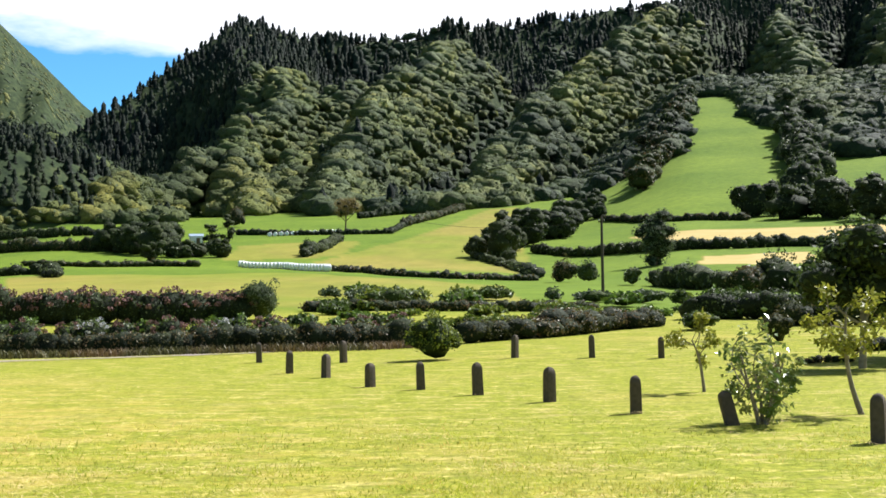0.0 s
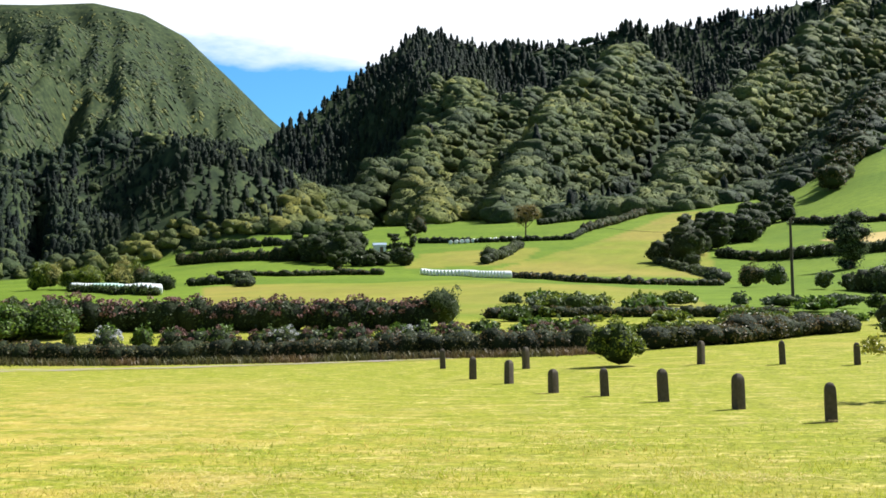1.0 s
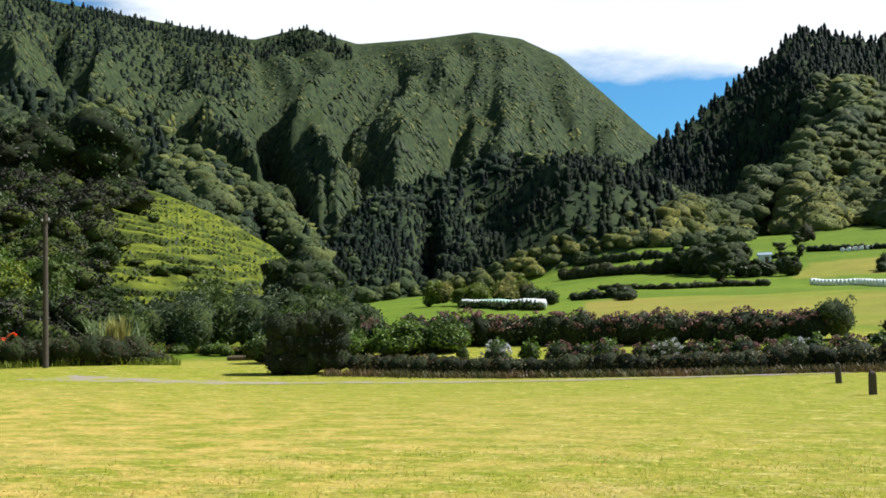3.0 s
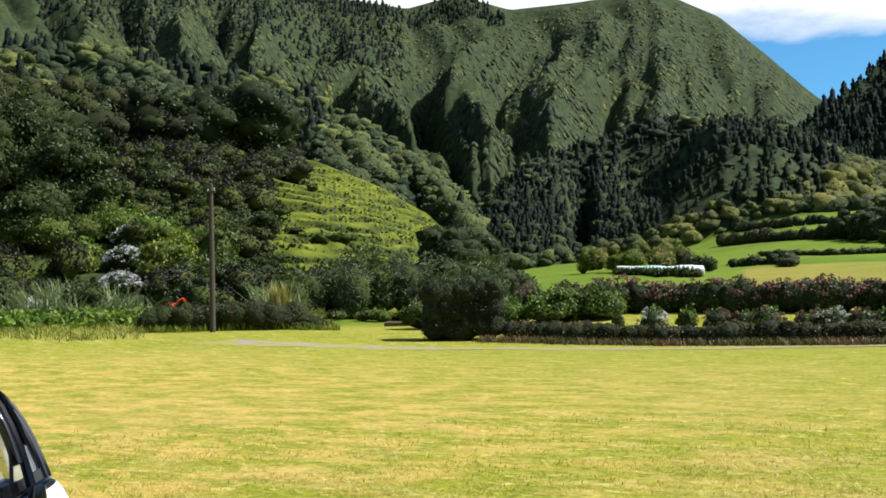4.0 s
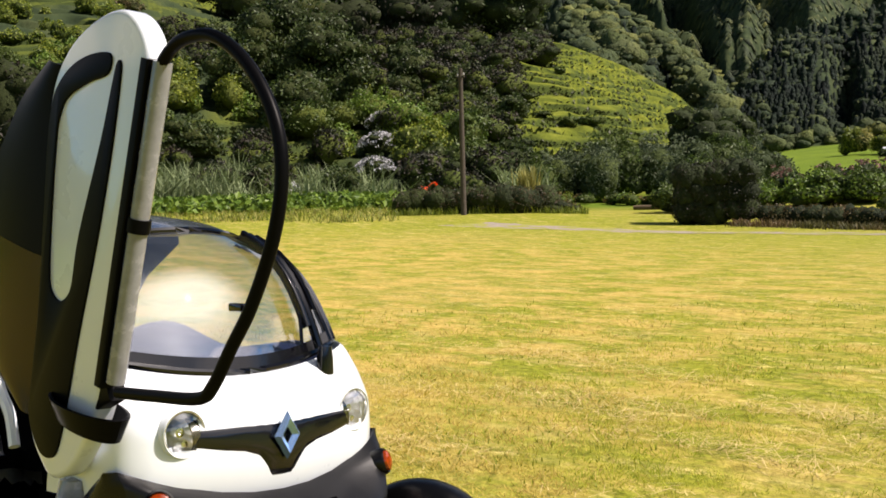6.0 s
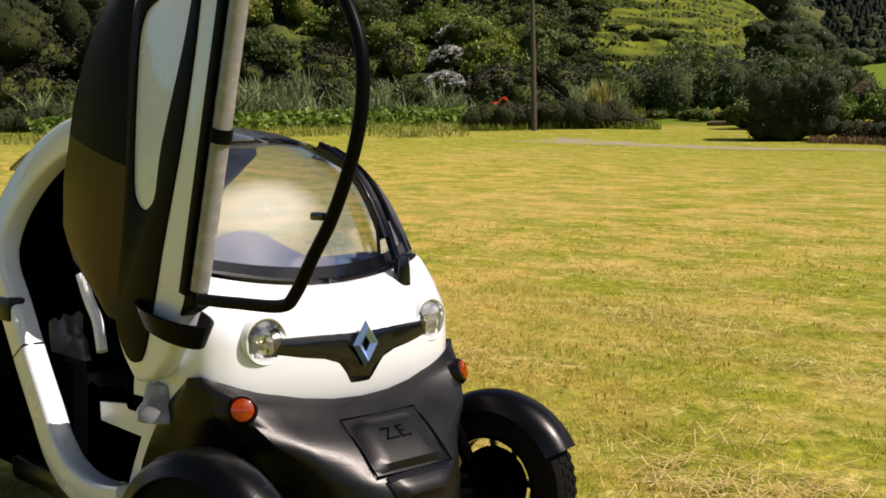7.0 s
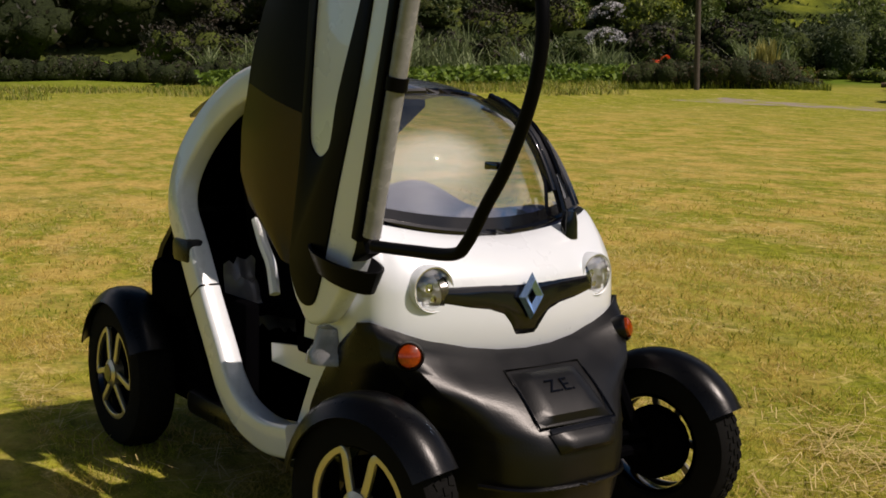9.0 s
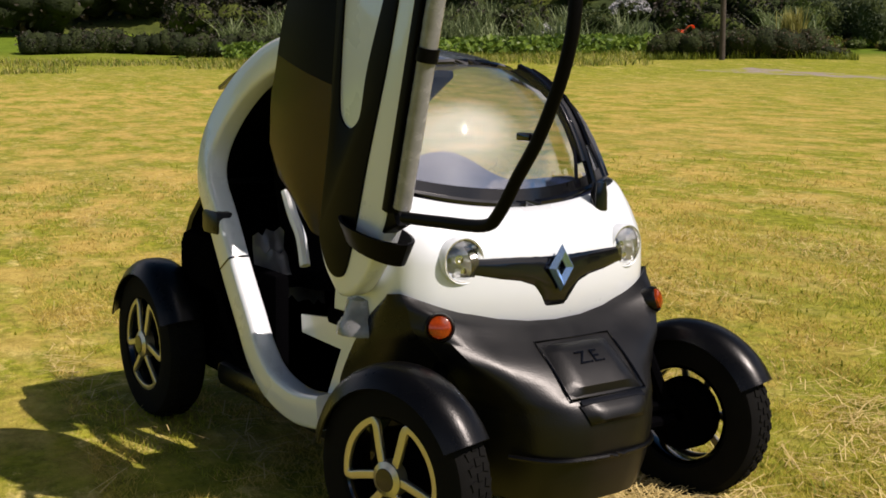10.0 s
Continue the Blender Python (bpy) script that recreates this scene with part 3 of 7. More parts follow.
def blob_leaves(blobs, per_m2, size, rng, shell=(0.78, 1.06), low=-0.6):
    """Points and outward ways over a set of ellipsoids (x, y, z, rx, ry, rz)."""
    pts, nrm = [], []
    for x, y, z, a, b, c in blobs:
        area = 4 * math.pi * ((a * b) ** 1.6 / 3 + (a * c) ** 1.6 / 3 + (b * c) ** 1.6 / 3) ** (1 / 1.6)
        n = max(6, int(area * per_m2))
        d = rng.normal(0, 1, (n, 3))
        d /= np.linalg.norm(d, axis=1)[:, None]
        d = d[d[:, 2] > low]
        q = rng.uniform(*shell, len(d))[:, None]
        pts.append(np.array([x, y, z]) + d * q * np.array([a, b, c]))
        nrm.append(d / np.array([a, b, c]) * min(a, b, c))
    return np.concatenate(pts), np.concatenate(nrm)


def cores(blobs, rng, k=0.8):
    """Lumpy inner bodies that keep a dense bush opaque, toned dark for its inner shade."""
    vs, fs, o = [], [], 0
    for x, y, z, a, b, c in blobs:
        lump = 1 + 0.16 * np.sin(BALL_V @ rng.normal(0, 3, 3) + rng.uniform(0, 6)) + 0.1 * rng.normal(0, 1, len(BALL_V))
        vs.append(BALL_V * lump[:, None] * np.array([a, b, c]) * k + np.array([x, y, z]))
        fs.append(BALL_F + o)
        o += len(BALL_V)
    return np.concatenate(vs), np.concatenate(fs)


def foliage_part(name, parent, blobs, per_m2, size, mat, seed, label="", shell=(0.78, 1.06), slim=0.55, low=-0.6):
    rng = np.random.default_rng(seed)
    p, d = blob_leaves(blobs, per_m2, size, rng, shell, low)
    v, f = leaf_quads(p, d, size, rng, slim)
    ob = new(name, from_arrays(name, v, f, [mat]))
    ob.parent = parent
    if label:
        tagged(ob, label)
    return ob


def core_part(name, parent, blobs, mat, seed, k=0.8):
    v, f = cores(blobs, np.random.default_rng(seed), k)
    ob = new(name, from_arrays(name, v, f, [mat], True))
    ob.parent = parent
    return ob


twig_bark = solid("bark", (0.12, 0.085, 0.055), 0.85, 0.0, 0.0, 0.8, 0.6, 12.0, 0.2)
pale_bark = solid("pale_bark", (0.22, 0.19, 0.14), 0.85, 0.0, 0.0, 0.8, 0.6, 12.0, 0.2)
# core colours: the shade between leaves is put into these dark greens
shade_leaf = crown_material("inner_shade_leaves", (0.012, 0.018, 0.006), (0.018, 0.027, 0.008), (0.026, 0.036, 0.010), 6.0, 0.12)
light_core = crown_material("inner_half_shade_leaves", (0.020, 0.032, 0.008), (0.032, 0.048, 0.011), (0.048, 0.066, 0.014), 5.0, 0.12)
leaf_hedge = leaf_material("hedge_leaves", (0.042, 0.046, 0.016), (0.125, 0.115, 0.038), (0.15, 0.098, 0.046), 0.7)
leaf_dark = leaf_material("dark_green_leaves", (0.020, 0.036, 0.010), (0.066, 0.098, 0.022))
leaf_far = leaf_material("far_tree_leaves", (0.036, 0.056, 0.020), (0.11, 0.14, 0.045))
leaf_mid = leaf_material("mid_green_leaves", (0.035, 0.065, 0.012), (0.10, 0.15, 0.025), (0.07, 0.10, 0.02), 0.3)
leaf_bright = leaf_material("bright_green_leaves", (0.06, 0.12, 0.015), (0.16, 0.24, 0.03))
leaf_yellow = leaf_material("yellow_green_leaves", (0.14, 0.17, 0.02), (0.38, 0.36, 0.05), None, 0.4, 0.4, 0.35)
leaf_lime = leaf_material("lime_leaves", (0.07, 0.12, 0.012), (0.24, 0.27, 0.03))
leaf_grey = leaf_material("grey_green_leaves", (0.045, 0.068, 0.030), (0.125, 0.160, 0.078), None, 0.4, 0.6)
leaf_autumn = leaf_material("tawny_leaves", (0.13, 0.10, 0.03), (0.27, 0.20, 0.06))
bloom_pink = leaf_material("faded_pink_blooms", (0.10, 0.045, 0.042), (0.33, 0.18, 0.165), (0.17, 0.095, 0.075), 0.6, 0.7, 0.15)
bloom_white = leaf_material("white_blooms", (0.30, 0.30, 0.31), (0.62, 0.62, 0.64), None, 0.5, 0.7, 0.15)
reed_leaf = leaf_material("cane_leaves", (0.09, 0.13, 0.05), (0.24, 0.29, 0.14), None, 0.4, 0.6)
straw_leaf = leaf_material("straw_stalks", (0.20, 0.20, 0.05), (0.42, 0.38, 0.12), None, 0.4, 0.7)


def line_points(points, step):
    out = []
    for (x0, y0), (x1, y1) in zip(points, points[1:]):
        n = max(1, int(math.hypot(x1 - x0, y1 - y0) / step))
        out += [(x0 + (x1 - x0) * k / n, y0 + (y1 - y0) * k / n) for k in range(n)]
    return out + [points[-1]]


def hedge_blobs(points, tall, wide, step, rng, wobble=0.15):
    out = []
    for x, y in line_points(points, step):
        h = tall * rng.uniform(1 - wobble, 1 + wobble)
        z = height(x, y)
        out.append((x + rng.normal(0, wide * 0.06), y + rng.normal(0, wide * 0.06), z + h * 0.42, wide * 0.5 * rng.uniform(0.9, 1.15), wide * 0.5 * rng.uniform(0.9, 1.15), h * 0.58))
    return out


def hedge(name, points, tall, wide, step, per_m2, size, mat, seed, label, category="hedge", group="", wobble=0.15, k=0.86):
    rng = np.random.default_rng(seed)
    x, y = points[0]
    h = thing(name, Matrix.Identity(4), label, category, group)
    blobs = hedge_blobs(points, tall, wide, step, rng, wobble)
    core_part("shade_core", h, blobs, shade_leaf, seed + 1, k)
    foliage_part("foliage", h, blobs, per_m2, size, mat, seed + 2)
    return h, blobs


def bush(name, x, y, tall, wide, per_m2, size, mat, seed, label, category="bush", group="", lumps=7, sink=0.0, slim=0.55):
    rng = np.random.default_rng(seed)
    z = height(x, y) - sink
    h = thing(name, Matrix.Identity(4), label, category, group)
    blobs = [(x, y, z + tall * 0.48, wide * 0.42, wide * 0.42, tall * 0.50)]
    for k in range(lumps):
        a, q = rng.uniform(0, 2 * math.pi), rng.uniform(0.15, 0.33) * wide
        c = rng.uniform(0.22, 0.75) * tall
        s = rng.uniform(0.16, 0.27)
        blobs.append((x + q * math.cos(a), y + q * math.sin(a), z + c, s * wide, s * wide, s * 1.05 * tall * rng.uniform(0.8, 1.1)))
    for k in range(lumps):                          # loose shoots over the outline
        a, q = rng.uniform(0, 2 * math.pi), rng.uniform(0.0, 0.36) * wide
        s = rng.uniform(0.07, 0.12) * min(wide, 1.5 * tall)
        blobs.append((x + q * math.cos(a), y + q * math.sin(a), z + tall * rng.uniform(0.75, 1.08) * (1 - (q / wide) ** 2 * 1.6), s, s, s * rng.uniform(0.9, 1.6)))
    core_part("shade_core", h, blobs[:lumps + 1], shade_leaf if mat in (leaf_dark, leaf_hedge) else light_core, seed + 1, 0.8)
    foliage_part("foliage", h, blobs, per_m2, size, mat, seed + 2, slim=slim)
    return h


def limb(a, b, r0, r1, rng, bend=0.12, n=6):
    """A tapered, slightly bent branch between two places."""
    a, b = Vector(a), Vector(b)
    off = Vector(rng.normal(0, bend, 3)) * (b - a).length
    pts = [a.lerp(b, t) + off * math.sin(math.pi * t) for t in np.linspace(0, 1, n)]
    return pts, [r0 + (r1 - r0) * t for t in np.linspace(0, 1, n)]


def tree(name, x, y, tall, clear, spread, mat, seed, label, leaf=0.4, per_m2=5.0, trunk=0.0, bark=None, lumps=16, core=0.55, category="tree", group="", lean=(0, 0), flat=1.0, low=False):
    """Trunk, limbs and a crown of many leaf clumps with gaps between."""
    rng = np.random.default_rng(seed)
    z = height(x, y) - 0.05
    t = thing(name, Matrix.Identity(4), label, category, group)
    r0 = trunk or tall * 0.022
    top = Vector((x + lean[0], y + lean[1], z + clear + (tall - clear) * 0.6))
    bm = bmesh.new()
    pts, rad = limb((x, y, z), top, r0, r0 * 0.35, rng, 0.05, 9)
    sweep(pts, round_section(1.0, 8), Vector((0, 1, 0.02)), False, bm, rad)
    blobs = []
    cz, hz = z + clear + (tall - clear) * 0.52, (tall - clear) * 0.5
    if low:                                         # leafy to the ground
        blobs.append((top.x, top.y, z + tall * 0.38, spread * 0.40, spread * 0.40, tall * 0.42))
        cz, hz = z + tall * 0.46, tall * 0.52
    for k in range(lumps):
        d = rng.normal(0, 1, 3)
        d /= np.linalg.norm(d)
        q = rng.uniform(0.35, 0.78)
        c = Vector((top.x + d[0] * q * spread * 0.5, top.y + d[1] * q * spread * 0.5, cz + d[2] * q * hz * flat))
        s = rng.uniform(0.13, 0.24) * min(spread, (tall - clear) * 1.2)
        blobs.append((c.x, c.y, c.z, s * 1.15, s * 1.15, s * 0.85))
        if k % 2 == 0:
            i = rng.integers(3, 8)
            lp, lr = limb(pts[i], c, rad[i] * 0.6, r0 * 0.08, rng, 0.08, 5)
            sweep(lp, round_section(1.0, 5), Vector((0.02, 1, 0.02)), False, bm, lr)
    part("trunk", bm, bark or twig_bark, t)
    crown = foliage_part("crown", t, blobs, per_m2, leaf, mat, seed + 1, shell=(0.45, 1.12), low=-1.1)
    if core:
        core_part("crown_shade_core", t, blobs, shade_leaf, seed + 2, core)
    return t


def blades(pts, tall, wide, rng, lean=0.35, mat=None, name="", label="", category="grass", bend=0.5):
    """Bent grass or cane blades: two quads each, narrowing."""
    n = len(pts)
    a = rng.uniform(0, 2 * math.pi, n)
    h = tall * rng.uniform(0.5, 1.2, n)
    side = np.stack([np.cos(a), np.sin(a), np.zeros(n)], 1) * (wide * rng.uniform(0.7, 1.3, n))[:, None] * 0.5
    ln = np.stack([-np.sin(a), np.cos(a), np.zeros(n)], 1) * (h * lean * rng.uniform(-1, 1, n))[:, None]
    up = np.stack([np.zeros(n), np.zeros(n), h], 1)
    m = pts + ln * bend * 0.6 + up * 0.55
    t = pts + ln * 1.3 + up
    v = np.stack([pts - side, pts + side, m + side * 0.75, m - side * 0.75, t + side * 0.15, t - side * 0.15], 1).reshape(-1, 3)
    o = (np.arange(n) * 6)[:, None]
    f = np.concatenate([o + np.array([0, 1, 2, 3]), o + np.array([3, 2, 4, 5])])
    ob = new(name, from_arrays(name, v, f, [mat]))
    return ob

# ---- woods on the hills ----
def crown_shapes(level, count, seed, lump=0.32):
    """Lumpy broadleaf crowns, flattened below."""
    v, f = ball(level)
    out = []
    for k in range(count):
        d = np.array([noise.noise(Vector(p) * 1.6 + Vector((seed + 9.1 * k, 3.3, 1.7))) + 0.6 * noise.noise(Vector(p) * 3.7 + Vector((4.1, seed + 5.3 * k, 2.9))) for p in v])
        w = v * (1 + lump * d)[:, None]
        w[:, 2] = np.where(w[:, 2] < 0, w[:, 2] * 0.55, w[:, 2])
        out.append(w)
    return out, f


def fir_shapes(count, seed):
    """Ragged conifers: stacked skirts round a spire."""
    rng = np.random.default_rng(seed)
    out, f = [], None
    m, rings = 6, 6
    for k in range(count):
        pts = []
        for i in range(rings):
            t = i / (rings - 1)
            rad = (1 - t) ** 0.5 * (1.0 if i % 2 == 0 else 0.68) * 0.46
            for j in range(m):
                a = 2 * math.pi * (j + 0.5 * (i % 2)) / m
                q = rad * rng.uniform(0.7, 1.25)
                pts.append((q * math.cos(a), q * math.sin(a), t * 1.75 - 0.25 + rng.uniform(-0.07, 0.07)))
        out.append(np.array(pts))
    faces = []
    for i in range(rings - 1):
        for j in range(m):
            a, b = i * m + j, i * m + (j + 1) % m
            faces += [(a, b, b + m), (a, b + m, a + m)]
    return out, np.array(faces)


def planted(name, shapes, places, radii, tall, mat, seed, label, drape=0.0):
    """One stretch of wood: crowns of the given shapes at places (n x 3), leaning with the slope by drape."""
    rng = np.random.default_rng(seed)
    forms, f = shapes
    n, nv = len(places), len(forms[0])
    pick = rng.integers(0, len(forms), n)
    base = np.array(forms)[pick]
    a = rng.uniform(0, 2 * math.pi, n)
    ca, sa = np.cos(a)[:, None], np.sin(a)[:, None]
    x = (base[:, :, 0] * ca - base[:, :, 1] * sa) * radii[:, None] * rng.uniform(0.85, 1.2, n)[:, None] + places[:, 0:1]
    y = (base[:, :, 0] * sa + base[:, :, 1] * ca) * radii[:, None] + places[:, 1:2]
    z = base[:, :, 2] * (radii * tall)[:, None] + places[:, 2:3]
    if drape:
        under = land(x.ravel(), y.ravel())[0].reshape(x.shape) - land(places[:, 0], places[:, 1])[0][:, None]
        z = z + drape * np.clip(under, -1.2 * radii[:, None], 1.2 * radii[:, None])
    verts = np.stack([x, y, z], -1).reshape(-1, 3)
    faces = (f[None] + (np.arange(n) * nv)[:, None, None]).reshape(-1, 3)
    ob = new(name, from_arrays(name, verts, faces, [mat], True))
    return tagged(ob, label, "woodland", kind="stuff")


def scattered(step, az0, az1, r0, r1, seed):
    """A jittered grid over a sector of the plan; spacing grows slowly with distance."""
    rng = np.random.default_rng(seed)
    out, r = [], r0
    while r < r1:
        d = step * (0.8 + 0.35 * (r - r0) / (r1 - r0))
        a = np.arange(az0, az1, math.degrees(d / r))
        a = a + rng.uniform(-0.5, 0.5, len(a)) * math.degrees(d / r)
        q = r + rng.uniform(-0.5, 0.5, len(a)) * d
        out.append(np.stack([-q * np.sin(np.radians(a)), q * np.cos(np.radians(a))], 1))
        r += d * 0.9
    return np.concatenate(out)


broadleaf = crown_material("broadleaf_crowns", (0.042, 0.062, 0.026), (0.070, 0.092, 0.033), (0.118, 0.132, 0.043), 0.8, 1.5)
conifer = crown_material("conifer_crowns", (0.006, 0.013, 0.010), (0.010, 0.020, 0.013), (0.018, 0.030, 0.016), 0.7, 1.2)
# darker kinds for the gullies, their green also carrying the shade between spurs
gully_shade_leaf = crown_material("gully_shade_crowns", (0.016, 0.029, 0.015), (0.028, 0.045, 0.020), (0.046, 0.064, 0.026), 0.6, 1.4)
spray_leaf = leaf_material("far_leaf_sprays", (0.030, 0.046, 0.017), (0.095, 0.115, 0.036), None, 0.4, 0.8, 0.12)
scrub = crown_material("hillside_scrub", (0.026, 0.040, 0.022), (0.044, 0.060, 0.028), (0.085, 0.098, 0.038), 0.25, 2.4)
CROWNS = crown_shapes(2, 10, 1.0, 0.55)
FAR_CROWNS = crown_shapes(1, 8, 2.0, 0.6)
FIRS = fir_shapes(8, 5)


def wood_region(name, hill, step, sector, seed, fir_where, size, label):
    p = scattered(step, *sector, seed)
    z, up = land(p[:, 0], p[:, 1])
    az, r = np.degrees(np.arctan2(-p[:, 0], p[:, 1])), np.hypot(p[:, 0], p[:, 1])
    keep = wooded(p[:, 0], p[:, 1], up) & (up[hill] > 0.0) & (up[hill] < 1.06)
    p, z, az, r, s = p[keep], z[keep], az[keep], r[keep], up[hill][keep]
    rng = np.random.default_rng(seed + 1)
    fir = fir_where(az, s, fbm(p[:, 0] / 70, p[:, 1] / 70, seed, 3), rng.uniform(0, 1, len(p)))
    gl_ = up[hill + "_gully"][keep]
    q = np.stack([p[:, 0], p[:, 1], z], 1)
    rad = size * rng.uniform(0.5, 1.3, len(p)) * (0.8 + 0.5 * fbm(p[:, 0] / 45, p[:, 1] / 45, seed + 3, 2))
    # crowns low between the spurs get the green with shade in it
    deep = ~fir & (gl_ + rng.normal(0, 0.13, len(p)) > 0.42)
    fir |= deep & (rng.uniform(0, 1, len(p)) < 0.06)
    for a, mat, word in ((~fir & ~deep, broadleaf, ""), (~fir & deep, gully_shade_leaf, "_gully")):
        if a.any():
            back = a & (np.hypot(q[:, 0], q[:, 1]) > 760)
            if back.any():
                planted(name + "_high" + word, FAR_CROWNS, q[back] + np.stack([0 * rad[back], 0 * rad[back], rad[back] * 0.08], 1), rad[back] * 1.12, 0.86, mat, seed + 40 + len(word), "far " + (label if not word else "dark trees with painted shade in the gullies on " + label.split(" on ")[-1]))
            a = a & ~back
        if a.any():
            planted(name + word, CROWNS, q[a] + np.stack([0 * rad[a], 0 * rad[a], rad[a] * 0.15], 1), rad[a], 0.86, mat, seed + len(word), label if not word else "darker trees with painted shade in the gullies on " + label.split(" on ")[-1])
    near = ~fir & (np.hypot(q[:, 0], q[:, 1]) < 780) & (az > -24) & (az < 60)
    if near.any():                                  # leafy outline on the front rows
        lp, ln = blob_leaves([(*(c + np.array([0, 0, 0.15 * w])), w, w, 0.86 * w) for c, w in zip(q[near], rad[near])], 0.12, 1.0, rng, (0.92, 1.12), 0.0)
        v, f = leaf_quads(lp, ln, 1.7, rng, 0.7)
        tagged(new(name + "_sprays", from_arrays(name + "_sprays", v, f, [spray_leaf])), "leafy sprays of the front trees on " + label.split(" on ")[-1], "woodland", kind="stuff")
    b = fir
    if b.any():
        planted(name + "_conifers", FIRS, q[b], rad[b] * 1.3 * rng.uniform(0.6, 1.2, b.sum()) * (1 + 0.55 * smooth(s[b], 0.88, 0.97) * smooth(fbm(p[b, 0] / 60, p[b, 1] / 60, seed + 9, 2), 0.45, 0.7)), (0.72 if hill == 'pine' else 0.85), conifer, seed + 2, "dark conifers standing on " + label.split(" on ")[-1])


wood_region("hill_wood", "wood", 5.9, (-24, 23, 425, 1400), 11,
            lambda az, s, f, u: ((s > 0.80 - 0.12 * smooth(az, 4, 0)) & (f + 0.3 * u > 0.42)) | ((az > 11) & (s > 0.36) & (f + 0.5 * smooth(az, 11, 15) > 0.62)) | (u < 0.010),
            4.9, "dense green broadleaf wood on a steep hillside")
wood_region("pine_wood", "pine", 5.4, (12, 39, 425, 900), 23, lambda az, s, f, u: (f * 0.6 + u * 0.4 > 0.36) & (s > 0.03), 3.6, "dark mixed wood on a rounded hill")
wood_region("spur_wood", "spur", 7.8, (35, 87, 300, 830), 35, lambda az, s, f, u: f + 0.2 * u > 0.72, 4.9, "green broadleaf wood on a mountain spur")

p_ = scattered(9.6, 17, 56, 1150, 2330, 47)
z_, up_ = land(p_[:, 0], p_[:, 1])
keep_ = (up_["dome"] > 0.1) & (up_["dome"] < 0.975) & (fbm(p_[:, 0] / 90, p_[:, 1] / 90, 8, 4) + np.random.default_rng(9).uniform(-0.16, 0.16, len(p_)) > 0.36) & ~wooded(p_[:, 0], p_[:, 1], up_)
p_, z_ = p_[keep_], z_[keep_]
rr_ = np.random.default_rng(4).uniform(2.6, 7.0, len(p_)) * (1.55 - 0.5 * up_["dome"][keep_])
planted("mountain_scrub", crown_shapes(1, 6, 7.0), np.stack([p_[:, 0], p_[:, 1], z_ - 0.10 * rr_], 1), rr_ * 0.66, 0.80, scrub, 48, "olive green scrub on a high rounded mountain", 1.0)

# conifers added to darken the shoulder where the mountain lies in shadow
q_ = scattered(17, 40.6, 58, 1550, 2290, 57)
zq_, uq_ = land(q_[:, 0], q_[:, 1])
kq_ = (uq_["dome"] > 0.45) & (fbm(q_[:, 0] / 160, q_[:, 1] / 160, 61, 3) + 0.35 * smooth(uq_["dome"], 0.5, 1.0) > 0.55)
planted("mountain_shade_conifers", FIRS, np.stack([q_[kq_, 0], q_[kq_, 1], zq_[kq_] - 2.0], 1), np.random.default_rng(58).uniform(8, 14, kq_.sum()), 0.7, conifer, 59, "added dark conifers in place of shade on a mountain's shoulder")

ca_ = np.random.default_rng(51)
az_ = np.concatenate([ca_.uniform(35.2, 54, 620), ca_.normal(37.9, 0.5, 60)])
rc_ = ca_.uniform(2225, 2300, len(az_)) - 40 * (az_ < 36)
cx_, cy_ = -rc_ * np.sin(np.radians(az_)), rc_ * np.cos(np.radians(az_))
planted("ridge_conifers", FIRS, np.stack([cx_, cy_, land(cx_, cy_)[0]], 1), ca_.uniform(5, 10.5, len(az_)) * (0.55 + 0.45 * (az_ > 35.2)), 0.9, conifer, 52, "dark conifers along the crest of a mountain")

# ---- lawn edge: posts, bush, saplings ----
stone = solid("weathered_dark_stone", (0.085, 0.07, 0.055), 0.85, 0.0, 0.0, 0.9, 0.6, 14.0, 0.2)
POSTS = [(-6.29, 29.31, 0.52), (-4.69, 24.97, 0.50), (-3.63, 23.32, 0.49), (-2.42, 20.75, 0.44), (-1.45, 20.08, 0.49), (-0.42, 18.72, 0.53), (0.68, 17.21, 0.52), (1.74, 15.30, 0.50), (2.69, 13.72, 0.42), (3.80, 11.90, 0.50),
         (-4.02, 28.72, 0.55), (0.29, 28.9, 0.57), (2.2, 28.6, 0.57), (3.85, 28.2, 0.52)]
random.seed(8)
first_post = None
